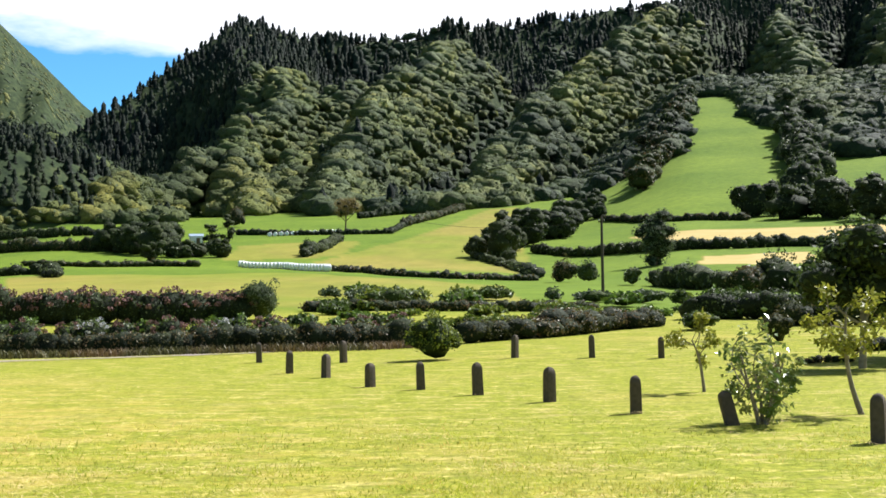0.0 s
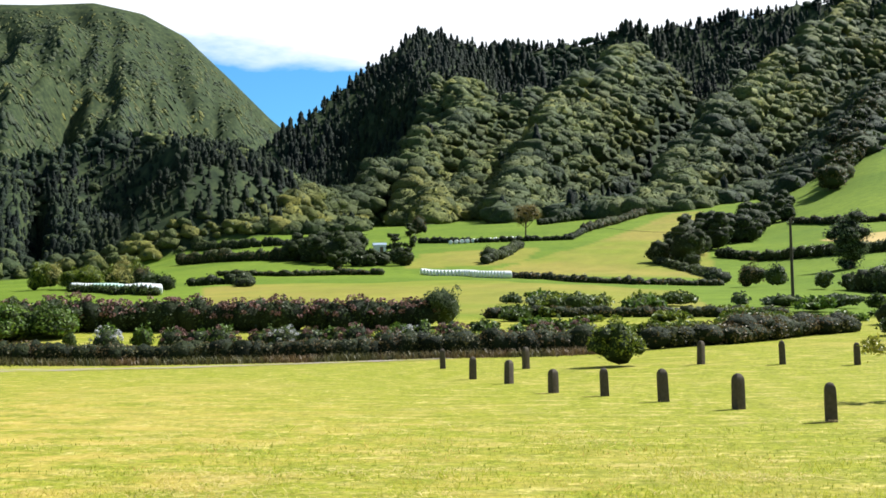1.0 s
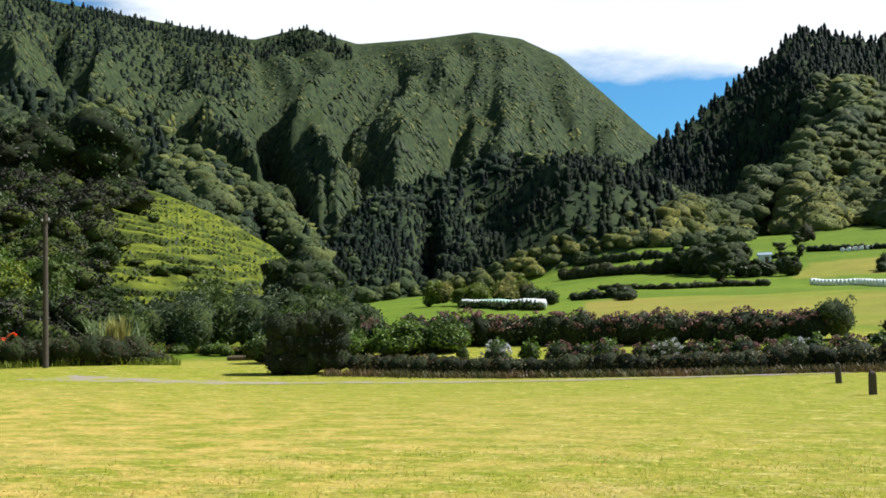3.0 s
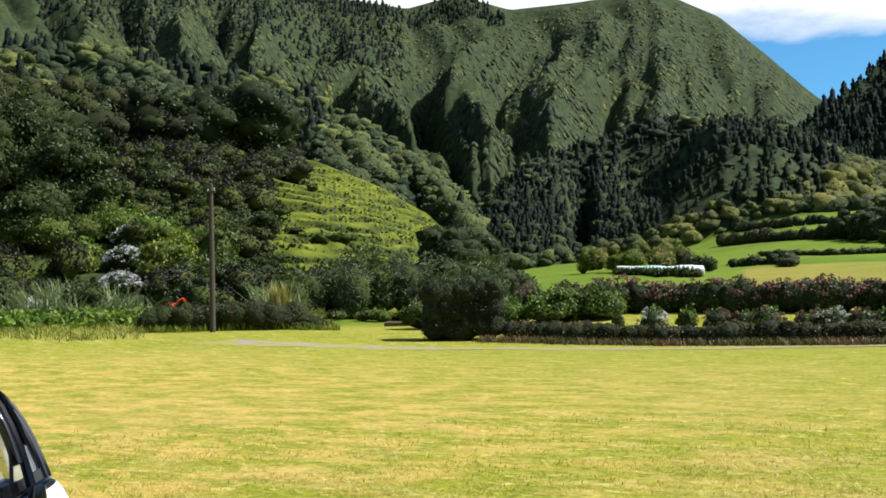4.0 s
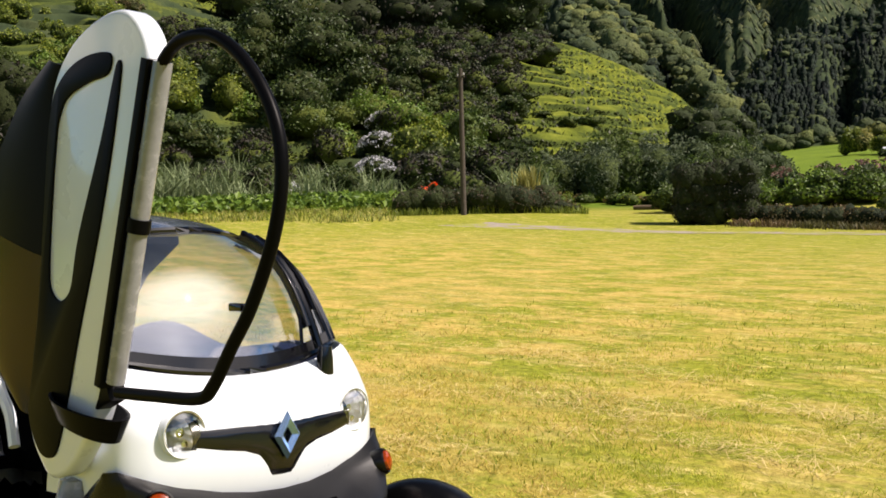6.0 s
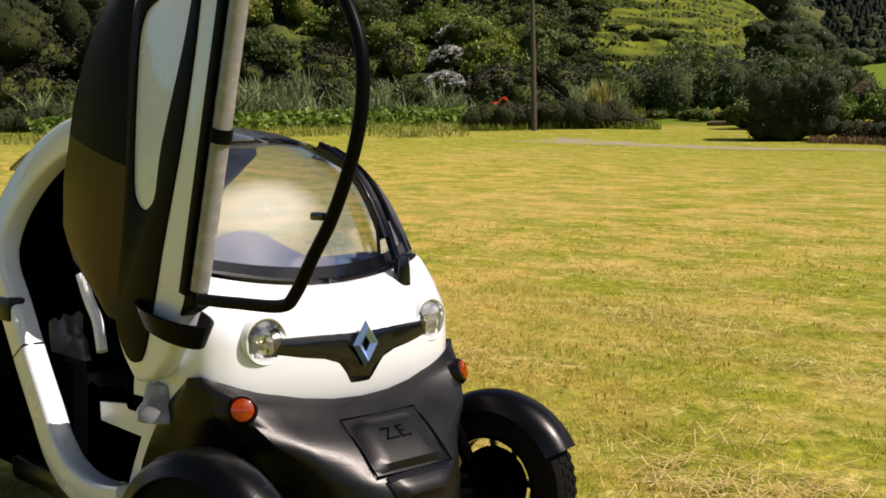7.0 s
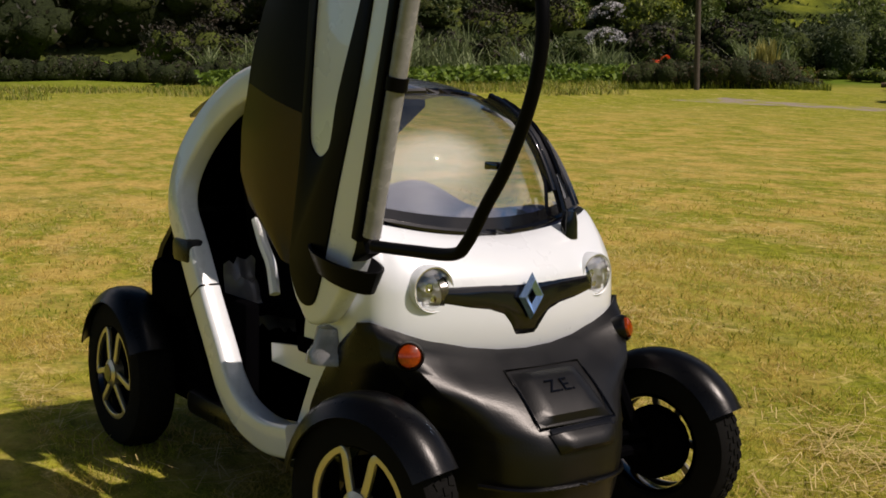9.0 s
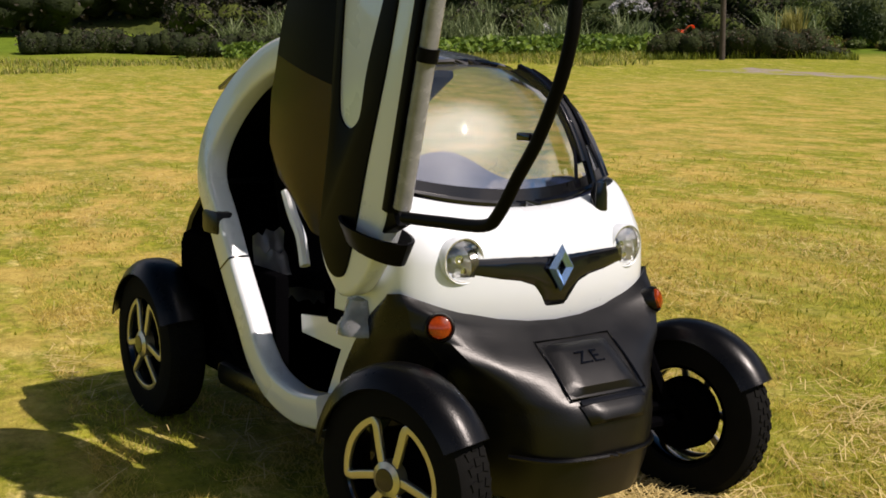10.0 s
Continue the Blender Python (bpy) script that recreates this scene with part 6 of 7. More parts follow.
wt.links.new(wt.nodes[sky_veil_mix.name].outputs[0], wt.nodes["Material Output"].inputs["Surface"])
lens_glass = glass.copy()
lens_glass.name = "clear_lens"
lens_glass.node_tree.nodes[gt.name].inputs["Color"].default_value = (0.95, 0.96, 0.97, 1)
tinted, tn, tl, tb = material("smoked_door_window", 0.06)
tt, ts, tf, tm = tn.new("ShaderNodeBsdfTransparent"), tn.new("ShaderNodeBsdfGlossy"), gloss_share(tn, tl, 0.2, 0.01), tn.new("ShaderNodeMixShader")
tt.inputs["Color"].default_value = (0.17, 0.075, 0.020, 1)
ts.inputs["Roughness"].default_value = 0.05
tl.new(tf.outputs[0], tm.inputs["Fac"])
tl.new(tt.outputs[0], tm.inputs[1])
tl.new(ts.outputs[0], tm.inputs[2])
tb.inputs["Base Color"].default_value = (0.085, 0.036, 0.009, 1)
tb.inputs["Roughness"].default_value = 0.25
smoke = tn.new("ShaderNodeMixShader")
smoke.inputs["Fac"].default_value = 0.45
tl.new(tm.outputs[0], smoke.inputs[1])
tl.new(tb.outputs["BSDF"], smoke.inputs[2])
tl.new(smoke.outputs[0], tn["Material Output"].inputs["Surface"])

CAR_AT = Matrix.Translation((-2.776, 1.360, 0.0)) @ pose(0, 0, 0, 0, 0, 8.90) @ pose(0, 0, 0, -2.61, 0, 0)
car = thing("microcar", CAR_AT, "small white and black electric car with its door raised", "car")

# nose: a plan curve from the middle round to the flank, carried up a profile
PLAN_Y = [0, 0.10, 0.20, 0.30, 0.38, 0.43, 0.46, 0.478, 0.488, 0.492]
PLAN_X = [0, -0.004, -0.016, -0.036, -0.060, -0.086, -0.122, -0.185, -0.29, -0.42]


def plan_x(y):
    w = 0.035 * min(1.0, max(0.0, (0.475 - abs(y)) / 0.05))      # rounded between the stations
    return float(np.mean(np.interp(np.abs(abs(y) + w * np.linspace(-1, 1, 9)), PLAN_Y, PLAN_X)))


def nose_x(z):
    return float(np.interp(z, [0.50, 0.56, 0.60, 0.66, 0.74, 0.80, 0.85, 0.885], [-0.118, -0.093, -0.058, -0.038, -0.036, -0.045, -0.075, -0.115]))


def on_nose(y, z, proud=0.0):
    return Vector((nose_x(z) + plan_x(y) + proud, y, z))


fine_y = list(np.linspace(0, 0.46, 36)) + [0.470, 0.478, 0.484, 0.488, 0.490, 0.492]
side_ys = [-y for y in fine_y[:0:-1]] + fine_y
prof = curve([(-0.095, 0, 0.55), (-0.055, 0, 0.60), (-0.034, 0, 0.68), (-0.033, 0, 0.76), (-0.045, 0, 0.83), (-0.088, 0, 0.88), (-0.145, 0, 0.914), (-0.19, 0, 0.93)], 6)
rows = []
for k, p in enumerate(prof):
    t = k / (len(prof) - 1)
    hood = smooth(t, 0.55, 1.0)
    row = []
    for y in side_ys:
        yy = y * (1 - 0.05 * hood)
        row.append((max(p.x + plan_x(y) * (1 - 0.35 * hood), -0.46), yy, p.z + 0.055 * hood * (y / 0.45) ** 2 - 0.03 * (1 - hood) * 0))
    rows.append(row)
nose_bm = sheet(rows)
bmesh.ops.delete(nose_bm, geom=[f for f in nose_bm.faces if all(math.hypot(abs(v.co.y) - 0.308, v.co.z - 0.806) < 0.0585 for v in f.verts)], context="FACES")
part("front_shell", nose_bm, white_paint, car, "glossy white nose and bonnet shell")
for s in (-1, 1):                                   # flank below, running down to the sill
    fl = []
    for z in np.linspace(0.30, 0.60, 6):
        fl.append([(x - (0.60 - z) * 0.50, s * (0.484 - 0.01 * (0.6 - z)), z) for x in np.linspace(-0.325 - 0.02 * (0.6 - z), -0.385 - 0.02 * (0.6 - z), 5)])
    part("side_panel", sheet(fl, 0.02), white_paint, car)

# grille band with a dip under the badge
def band_top(y):
    return float(np.interp(abs(y), [0, 0.038, 0.062, 0.10, 0.27, 0.29], [0.888, 0.885, 0.862, 0.842, 0.850, 0.838]))


def band_low(y):
    return float(np.interp(abs(y), [0, 0.036, 0.052, 0.085, 0.13, 0.20, 0.29], [0.642, 0.644, 0.668, 0.712, 0.730, 0.740, 0.757]))


ys = np.linspace(-0.285, 0.285, 60)
g_rows = [[on_nose(y, band_low(y) + (band_top(y) - band_low(y)) * v, 0.012 - 0.014 * (2 * v - 1) ** 4) for y in ys] for v in np.linspace(0, 1, 9)]
grille = part("grille", sheet(g_rows, 0.008), gloss_black, car, "gloss black grille band with a pointed middle")
dia = [(0, 0.070), (0.047, 0.0), (0, -0.070), (-0.047, 0.0)]
bm = bmesh.new()
inner = [(p[0] * 0.34, p[1] * 0.34) for p in dia]
ow = [bm.verts.new((nose_x(0.775) + 0.024, y, 0.772 + z)) for y, z in dia]
om = [bm.verts.new((nose_x(0.775) + 0.038, y * 0.72, 0.772 + z * 0.72)) for y, z in dia]
oi = [bm.verts.new((nose_x(0.775) + 0.026, y, 0.772 + z)) for y, z in inner]
for a, b in ((ow, om), (om, oi)):
    for k in range(4):
        bm.faces.new((a[k], a[(k + 1) % 4], b[(k + 1) % 4], b[k]))
part("badge", bm, blue_chrome, grille, "plain diamond badge in blue and silver", False)

# round headlamps
for s in (-1, 1):
    m = Matrix.Translation((-0.100, s * 0.308, 0.806)) @ pose(0, 0, 0, 0, 90, 0) @ pose(0, 0, 0, s * -4, 0, 0) @ Matrix.Scale(0.95, 4)
    lamp = part("headlamp", lathe([(0.060, -0.06), (0.070, -0.01), (0.0705, 0.026), (0.067, 0.034), (0.063, 0.030)], 36, m=m), white_paint, car, "round headlamp in a white ring")
    part("lamp_bezel", lathe([(0.0635, 0.022), (0.064, 0.031), (0.062, 0.031), (0.061, 0.020)], 36, m=m), chrome, lamp)
    part("reflector", lathe([(0.0, -0.045), (0.018, -0.042), (0.034, -0.028), (0.047, -0.010), (0.060, 0.020)], 14, m=m), lamp_chrome, lamp, "bright faceted reflector bowl", False)
    part("bulb_shield", lathe([(0.0, 0.008), (0.014, 0.006), (0.016, -0.004), (0.013, -0.03)], 16, m=m), chrome, lamp)
    part("bulb", lathe([(0.006, -0.03), (0.007, 0.009), (0.004, 0.013), (0.0, 0.014)], 12, m=m), chrome, lamp)
    part("lens", lathe([(0.0, 0.046), (0.025, 0.044), (0.045, 0.039), (0.058, 0.031), (0.062, 0.026)], 32, m=m), lens_glass, lamp, "clear domed lens").visible_shadow = False
    part("parking_light", lathe([(0.010, -0.01), (0.011, 0.02), (0.0, 0.022)], 12, m=m @ Matrix.Translation((0.034, 0.012, -0.008))), chrome, lamp)

# black bumper with shoulders over the wheels
top_y = [0, 0.10, 0.20, 0.30, 0.36, 0.41, 0.445, 0.465, 0.47]
b_prof = curve([(-0.034, 0, 0.618), (-0.006, 0, 0.600), (0.04, 0, 0.567), (0.115, 0, 0.515), (0.175, 0, 0.460), (0.215, 0, 0.42), (0.232, 0, 0.37), (0.23, 0, 0.30), (0.215, 0, 0.22), (0.19, 0, 0.15)], 4)
rows = []
for k, p in enumerate(b_prof):
    t = k / (len(b_prof) - 1)
    half = float(np.interp(t, [0, 0.25, 0.45, 0.6, 1], [0.47, 0.455, 0.36, 0.315, 0.27]))
    row = []
    for y in [-q for q in top_y[:0:-1]] + top_y:
        v = y / 0.47
        yy = half * v
        lift = 0.100 * abs(v) ** 2.0 * (1 - t) ** 1.6
        back = float(np.interp(t, [0, 0.3, 0.6, 1], [0.115, 0.20, 0.27, 0.26])) * abs(v) ** float(np.interp(t, [0, 0.4, 1], [2.2, 3.2, 4.0]))
        flare = 0.075 * math.exp(-((abs(v) - 0.88) / 0.16) ** 2) * float(np.interp(t, [0, 0.12, 0.35, 0.5], [0.15, 0.8, 0.6, 0]))
        row.append((p.x - back + flare, yy, p.z + lift))
    rows.append(row)
bumper = part("bumper", sheet(rows, 0.01), bumper_plastic, car, "satin black moulded front bumper")
for s in (-1, 1):                                   # wing roots from the bumper's edge back to the flank
    edge = [Vector(rows[k][0 if s < 0 else -1]) for k in range(0, 26)]
    back = curve([(-0.19, s * 0.478, 0.712), (-0.30, s * 0.488, 0.61), (-0.40, s * 0.490, 0.47), (-0.44, s * 0.485, 0.38), (-0.42, s * 0.47, 0.26)], 8)
    wing = []
    for k, a in enumerate(edge):
        b = back[int(k / 25 * (len(back) - 1))]
        wing.append([a.lerp(b, u) + Vector((0, s * 0.022 * math.sin(math.pi * u), 0)) for u in np.linspace(0, 1, 6)])
    part("wing_root", sheet(wing, 0.006), black_plastic, car)
    m = Matrix.Translation((-0.064, s * 0.394, 0.628)) @ pose(0, 0, 0, 0, 90, 0) @ pose(0, 0, 0, s * -32, -18, 0)
    ind = part("indicator", lathe([(0.040, -0.01), (0.042, 0.030), (0.037, 0.040), (0.033, 0.036)], 24, m=m), black_plastic, car)
    part("amber_lens", lathe([(0.033, 0.034), (0.030, 0.046), (0.016, 0.053), (0.0, 0.055)], 20, m=m), amber, ind, "round amber indicator lens")


def on_bumper(y, s):
    """A place on the bumper's middle: s runs down its profile from the top of the flap."""
    i = s * (len(b_prof) - 1)
    k = min(int(i), len(b_prof) - 2)
    p = b_prof[k].lerp(b_prof[k + 1], i - k)
    d = (b_prof[k + 1] - b_prof[k]).normalized()
    return Vector((p.x, y, p.z)), Vector((-d.z, 0, d.x))


def flap_rows(half, s0, s1, proud, taper=0.0):
    out = []
    for s in np.linspace(s0, s1, 8):
        row = []
        for y in np.linspace(-1, 1, 9):
            p, nrm = on_bumper(0, s)
            rim = max(abs(y), abs(2 * (s - s0) / (s1 - s0) - 1)) ** 8
            row.append(p + nrm * (proud * (1 - 1.3 * rim)) + Vector((0, y * (half + taper * (s - s0) / (s1 - s0)), 0)))
        out.append(row)
    return out


flap = part("charging_flap", sheet(flap_rows(0.128, 0.21, 0.47, 0.018, 0.012)), bumper_plastic, bumper, "raised charging flap with moulded letters")
part("flap_seam", tube([on_bumper(-0.134, s)[0] + on_bumper(0, s)[1] * 0.002 for s in np.linspace(0.2, 0.48, 6)] + [on_bumper(0.146, s)[0] + on_bumper(0, s)[1] * 0.002 for s in np.linspace(0.48, 0.2, 6)], 0.004, 6, closed=True), gloss_black, flap)
part("air_slot", sheet([[on_bumper(0, s)[0] + on_bumper(0, s)[1] * 0.004 + Vector((0, y, 0)) for y in np.linspace(-0.105, 0.125, 5)] for s in (0.49, 0.505, 0.52, 0.535)]), gloss_black, bumper)
lip = [[on_bumper(0, q)[0] + on_bumper(0, q)[1] * p * (1 - abs(y) ** 6) + Vector((0, y * w + 0.01, 0)) for y in np.linspace(-1, 1, 11)] for q, p, w in ((0.515, 0.0, 0.125), (0.53, 0.016, 0.122), (0.56, 0.021, 0.116), (0.59, 0.025, 0.110), (0.62, 0.024, 0.104), (0.645, 0.0, 0.098))]
part("flap_lip", sheet(lip), bumper_plastic, bumper, "upturned lip below the flap")
part("lower_trim", tube(curve([(0.09, -0.262, 0.285), (0.20, -0.17, 0.285), (0.238, 0, 0.288), (0.20, 0.17, 0.285), (0.09, 0.262, 0.285)], 6), 0.007, 8), black_plastic, bumper)
txt = bpy.data.curves.new("flap_letters", "FONT")
txt.body, txt.size, txt.extrude, txt.align_x = "Z.E.", 0.062, 0.002, "CENTER"
ft = new("flap_letters_curve", txt)
dg = bpy.context.evaluated_depsgraph_get()
letters = bpy.data.meshes.new_from_object(ft.evaluated_get(dg))
bpy.data.objects.remove(ft)
p0, n0 = on_bumper(0, 0.34)
down = (on_bumper(0, 0.38)[0] - on_bumper(0, 0.30)[0]).normalized()
letters.transform(Matrix((( 0, -down.x, n0.x, p0.x + n0.x * 0.0185), (1, 0, 0, 0), (0, -down.z, n0.z, p0.z + n0.z * 0.0185), (0, 0, 0, 1))))
letters.materials.clear()
letters.materials.append(gloss_black)
part("raised_lettering", None, None, flap, "moulded black letters", shared=letters)

# windscreen, roof and pillars
base = [Vector((-0.195 - 0.10 * (y / 0.42) ** 2, y, 0.938 + 0.055 * (y / 0.42) ** 2)) for y in np.linspace(-0.412, 0.412, 15)]
head = [Vector((-0.50 - 0.17 * (y / 0.34) ** 2, y, 1.352 - 0.04 * (y / 0.34) ** 2)) for y in np.linspace(-0.325, 0.325, 15)]
ws = []
for v in np.linspace(0, 1, 10):
    ws.append([a.lerp(b, v) + Vector((0.045, 0, 0.06)) * math.sin(math.pi * v) for a, b in zip(base, head)])
windscreen = part("windscreen", sheet(ws, 0.004), windscreen_glass, car, "large curved clear windscreen")
windscreen.visible_shadow = False
part("screen_edge", tube(ws[0] + [r[-1] for r in ws[1:]] + ws[-1][::-1] + [r[0] for r in ws[::-1]][1:-1], 0.012, 8, closed=True), gloss_black, windscreen, "black windscreen edge")
part("screen_band", sheet([[p + Vector((0.004, 0, 0.004)) for p in a] for a in ([x.lerp(y, t) for x, y in zip(ws[0], ws[1])] for t in (0.0, 0.3, 0.6))]), gloss_black, windscreen)
roof_rows = []
for v in np.linspace(0, 1, 9):
    row = []
    for a, u in zip(head, np.linspace(-1, 1, 15)):
        x = a.x * (1 - v) + -1.42 * v + 0.0
        half = float(np.interp(v, [0, 0.22, 1], [0.325, 0.42, 0.42]))
        row.append(Vector((x, u * half, a.z * (1 - v) + 1.20 * v + 0.135 * math.sin(math.pi * v * 0.82) * (1 - 0.25 * u * u))))
    roof_rows.append(row)
part("roof", sheet(roof_rows, 0.012), roof_grey, car, "dark blue-grey curved roof panel")

SIDE = [(-0.455, 0.312), (-0.62, 0.292), (-0.78, 0.322), (-0.885, 0.392), (-0.965, 0.50), (-1.065, 0.635), (-1.175, 0.80), (-1.262, 0.93), (-1.288, 1.04), (-1.245, 1.15), (-1.145, 1.255), (-1.02, 1.33), (-0.90, 1.368), (-0.78, 1.375), (-0.66, 1.345)]
for s in (-1, 1):
    path = curve([(x, s * (0.515 if z < 0.95 else 0.515 - 0.10 * min(1, (z - 0.95) / 0.42)), z) for x, z in (SIDE if s < 0 else SIDE[:6])], 5)
    arch = part("side_arch", sweep(path, soft_section(0.052, 0.038, 0.4), Vector((0, 1, 0))), white_paint, car, "white hoop round the door opening")
    pillar = [ws[k][0 if s < 0 else -1] for k in range(len(ws))]
    part("pillar", tube([p + Vector((-0.02, s * 0.012, 0.0)) for p in pillar], 0.024, 8), gloss_black, car)
    part("pillar_edge", tube([p + Vector((-0.035, s * 0.030, -0.005)) for p in pillar], 0.010, 8), white_paint, car)
    joint = min(range(len(path) - 1), key=lambda k: abs(path[k].z - 0.66) + (path[k].x > -0.9))
    part("arch_joint", sweep([path[joint], path[joint].lerp(path[joint + 1], 0.16)], soft_section(0.0535, 0.0395, 0.4), Vector((0, 1, 0))), gloss_black, arch)
    part("latch_block", block(-1.19, s * 0.53, 0.80, 0.13, 0.07, 0.085, 0.02), black_plastic, arch, "black door latch block")

# lower door on the hidden side, added to block the sun into the cabin
unseen_far_door = [[(-0.42 - 0.78 * u, 0.505 - 0.03 * (2 * v - 1) ** 2, 0.36 + 0.46 * v + 0.05 * u) for u in np.linspace(0, 1, 8)] for v in np.linspace(0, 1, 6)]
part("unseen_far_door", sheet(unseen_far_door, 0.03), satin_black, car, "unseen far door panel added to keep sun out")

# wiper parked along the pillar
wip = [ws[k][-3] + Vector((0.03, 0.0, 0.02)) for k in range(0, 9)]
wiper = part("wiper", tube(wip, 0.014, 8), gloss_black, car, "long black wiper arm and blade")
part("blade", sweep([p + Vector((0.008, -0.035, 0.005)) for p in wip[1:]], soft_section(0.016, 0.008)), gloss_black, wiper)
part("blade_frame", tube([p + Vector((0.012, 0.020, 0.0)) for p in wip[2:]], 0.008, 6), gloss_black, wiper)
part("linkage", tube([p + Vector((0.006, -0.075 + 0.02 * k, 0.004)) for k, p in enumerate(wip[0:3])] + [wip[4]], 0.006, 6), gloss_black, wiper)
part("pivot", lathe([(0.0, 0.06), (0.02, 0.055), (0.026, 0.02), (0.028, -0.03)], 14, m=Matrix.Translation(wip[0] + Vector((0.05, -0.02, -0.045)))), gloss_black, wiper)

# cabin: floor tub, bulkhead, dashboard, wheel, seat
tub = [[(x, s * w, z) for s, w, z in ((-1, 0.47, 0.30), (-1, 0.44, 0.24), (0, 0.0, 0.23), (1, 0.44, 0.24), (1, 0.47, 0.30))] for x in (-0.30, -0.70, -1.10, -1.40)]
part("floor_pan", sheet(tub, 0.02), cabin_shade, car)
part("toe_board", sheet([[(x, y, z) for y in (-0.44, 0, 0.44)] for x, z in ((-0.30, 0.28), (-0.22, 0.45), (-0.24, 0.70))], 0.02), cabin_shade, car)
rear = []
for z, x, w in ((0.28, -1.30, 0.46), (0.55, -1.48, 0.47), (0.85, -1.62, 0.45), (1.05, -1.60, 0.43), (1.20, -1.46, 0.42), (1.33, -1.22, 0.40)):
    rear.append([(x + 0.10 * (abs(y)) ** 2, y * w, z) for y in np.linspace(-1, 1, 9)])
part("rear_bulkhead", sheet(rear, 0.03), cabin_shade, car)
tail = []
for u in np.linspace(0, 1, 8):
    a = math.pi * u
    tail.append([(-1.46 - 0.40 * math.sin(a) * (1 - 0.35 * y * y), y * 0.43, 0.36 + 0.56 * u) for y in np.linspace(-1, 1, 9)])
part("tail_shell", sheet(tail, 0.02), black_plastic, car)
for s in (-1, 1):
    part("quarter_box", block(-1.47, s * 0.44, 0.625, 0.32, 0.13, 0.22, 0.062), cabin_shade, car)
    # added black panel where the gap to the underbody is only in shade
    part("shade_filler", block(-1.27, s * 0.40, 0.42, 0.62, 0.06, 0.44, 0.02), cabin_shade, car)
    part("sill", block(-0.82, s * 0.45, 0.245, 0.95, 0.10, 0.09, 0.03), black_plastic, car)
    part("sill_panel", sheet([[(-0.759, s * 0.44, 0.546), (-0.754, s * 0.44, 0.489)], [(-0.526, s * 0.445, 0.575), (-0.581, s * 0.445, 0.487)], [(-0.294, s * 0.45, 0.603), (-0.407, s * 0.45, 0.486)]], 0.015), white_paint, car, "white panel inside the door opening")
dash = []
for u in np.linspace(0, 1, 13):
    dash.append([(-0.20 - 0.30 * u - 0.08 * y * y, y * 0.42, 0.925 + 0.06 * math.sin(math.pi * u * 0.8) + 0.105 * math.exp(-((y + 0.42) / 0.40) ** 2) * math.sin(math.pi * u) ** 1.3 - 0.25 * max(0, u - 0.75)) for y in np.linspace(-1, 1, 25)])
dashboard = part("dashboard", sheet(dash, 0.02), dash_blue, car, "dark blue dashboard with an instrument hood")
m = Matrix.Translation((-0.58, 0.0, 0.845)) @ pose(0, 0, 0, 0, -62, 0)
part("steering_wheel", tube([m @ Vector((0.165 * math.cos(2 * math.pi * k / 28), 0.165 * math.sin(2 * math.pi * k / 28), 0)) for k in range(28)], 0.014, 8, closed=True), cabin_shade, car)
part("steering_hub", lathe([(0.0, 0.03), (0.06, 0.025), (0.07, -0.01), (0.03, -0.12)], 16, m=m), cabin_shade, car)
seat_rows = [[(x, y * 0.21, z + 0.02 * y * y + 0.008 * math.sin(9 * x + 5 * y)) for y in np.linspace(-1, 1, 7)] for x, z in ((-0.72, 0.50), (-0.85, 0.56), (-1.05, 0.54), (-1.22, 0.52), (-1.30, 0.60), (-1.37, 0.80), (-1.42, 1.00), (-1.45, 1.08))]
seat = part("seat", sheet(seat_rows, 0.06), seat_cloth, car, "dark grey driver's seat blackened for cabin shade")
cush = [[(-1.22 - 0.10 * u + 0.015 * math.sin(7 * u + 11 * v), -0.34 + 0.26 * v, 0.48 + 0.24 * u + 0.018 * math.sin(19 * u + 4 * v) + 0.012 * math.sin(31 * v)) for v in np.linspace(0, 1, 14)] for u in np.linspace(0, 1, 14)]
part("seat_cover", sheet(cush), cover_plastic, seat, "crumpled grey cover over the seat")
part("belt", block(-1.16, -0.22, 0.575, 0.012, 0.30, 0.045, 0.004), cabin_shade, seat)

# the raised door: local axes along its length (up) and across (forward)
d_up, d_fw = Vector((0.25, 0, 0.968)), Vector((0.968, 0, -0.25))
d_o = Vector((-0.02, -0.56, 0.97))


def dp(u, w, y=0.0):
    return d_o + d_up * u + d_fw * w + Vector((0, y, 0))


def door_plate(outline, y, thick, bevel=0.0, bulge=0.0):
    bm = bmesh.new()
    f = bm.faces.new([bm.verts.new(dp(u, w, y)) for w, u in outline])
    r = bmesh.ops.extrude_face_region(bm, geom=[f])
    vs = [v for v in r["geom"] if isinstance(v, bmesh.types.BMVert)]
    bmesh.ops.translate(bm, verts=vs, vec=(0, thick, 0))
    if bevel:
        edges = [e for e in bm.edges if abs(e.verts[0].co.y - e.verts[1].co.y) < 1e-6]
        bmesh.ops.bevel(bm, geom=edges, offset=bevel, segments=3, affect="EDGES", profile=0.5)
    return bm


def ring(points, per=6):
    return [(p.x, p.y) for p in curve([(a, b, 0) for a, b in points], per, True)]


shell = ring([(-0.05, 0.0), (-0.046, 0.40), (-0.046, 0.74), (-0.07, 0.835), (-0.14, 0.89), (-0.22, 0.895), (-0.33, 0.845), (-0.42, 0.765), (-0.468, 0.66), (-0.466, 0.52), (-0.444, 0.38), (-0.419, 0.205), (-0.400, 0.058), (-0.388, -0.12), (-0.378, -0.22), (-0.335, -0.285), (-0.28, -0.325), (-0.22, -0.345), (-0.15, -0.30), (-0.09, -0.19), (-0.06, -0.09)])
door = part("door", door_plate(shell, 0.0, 0.07, 0.014), white_paint, car, "white scissor door raised upright")
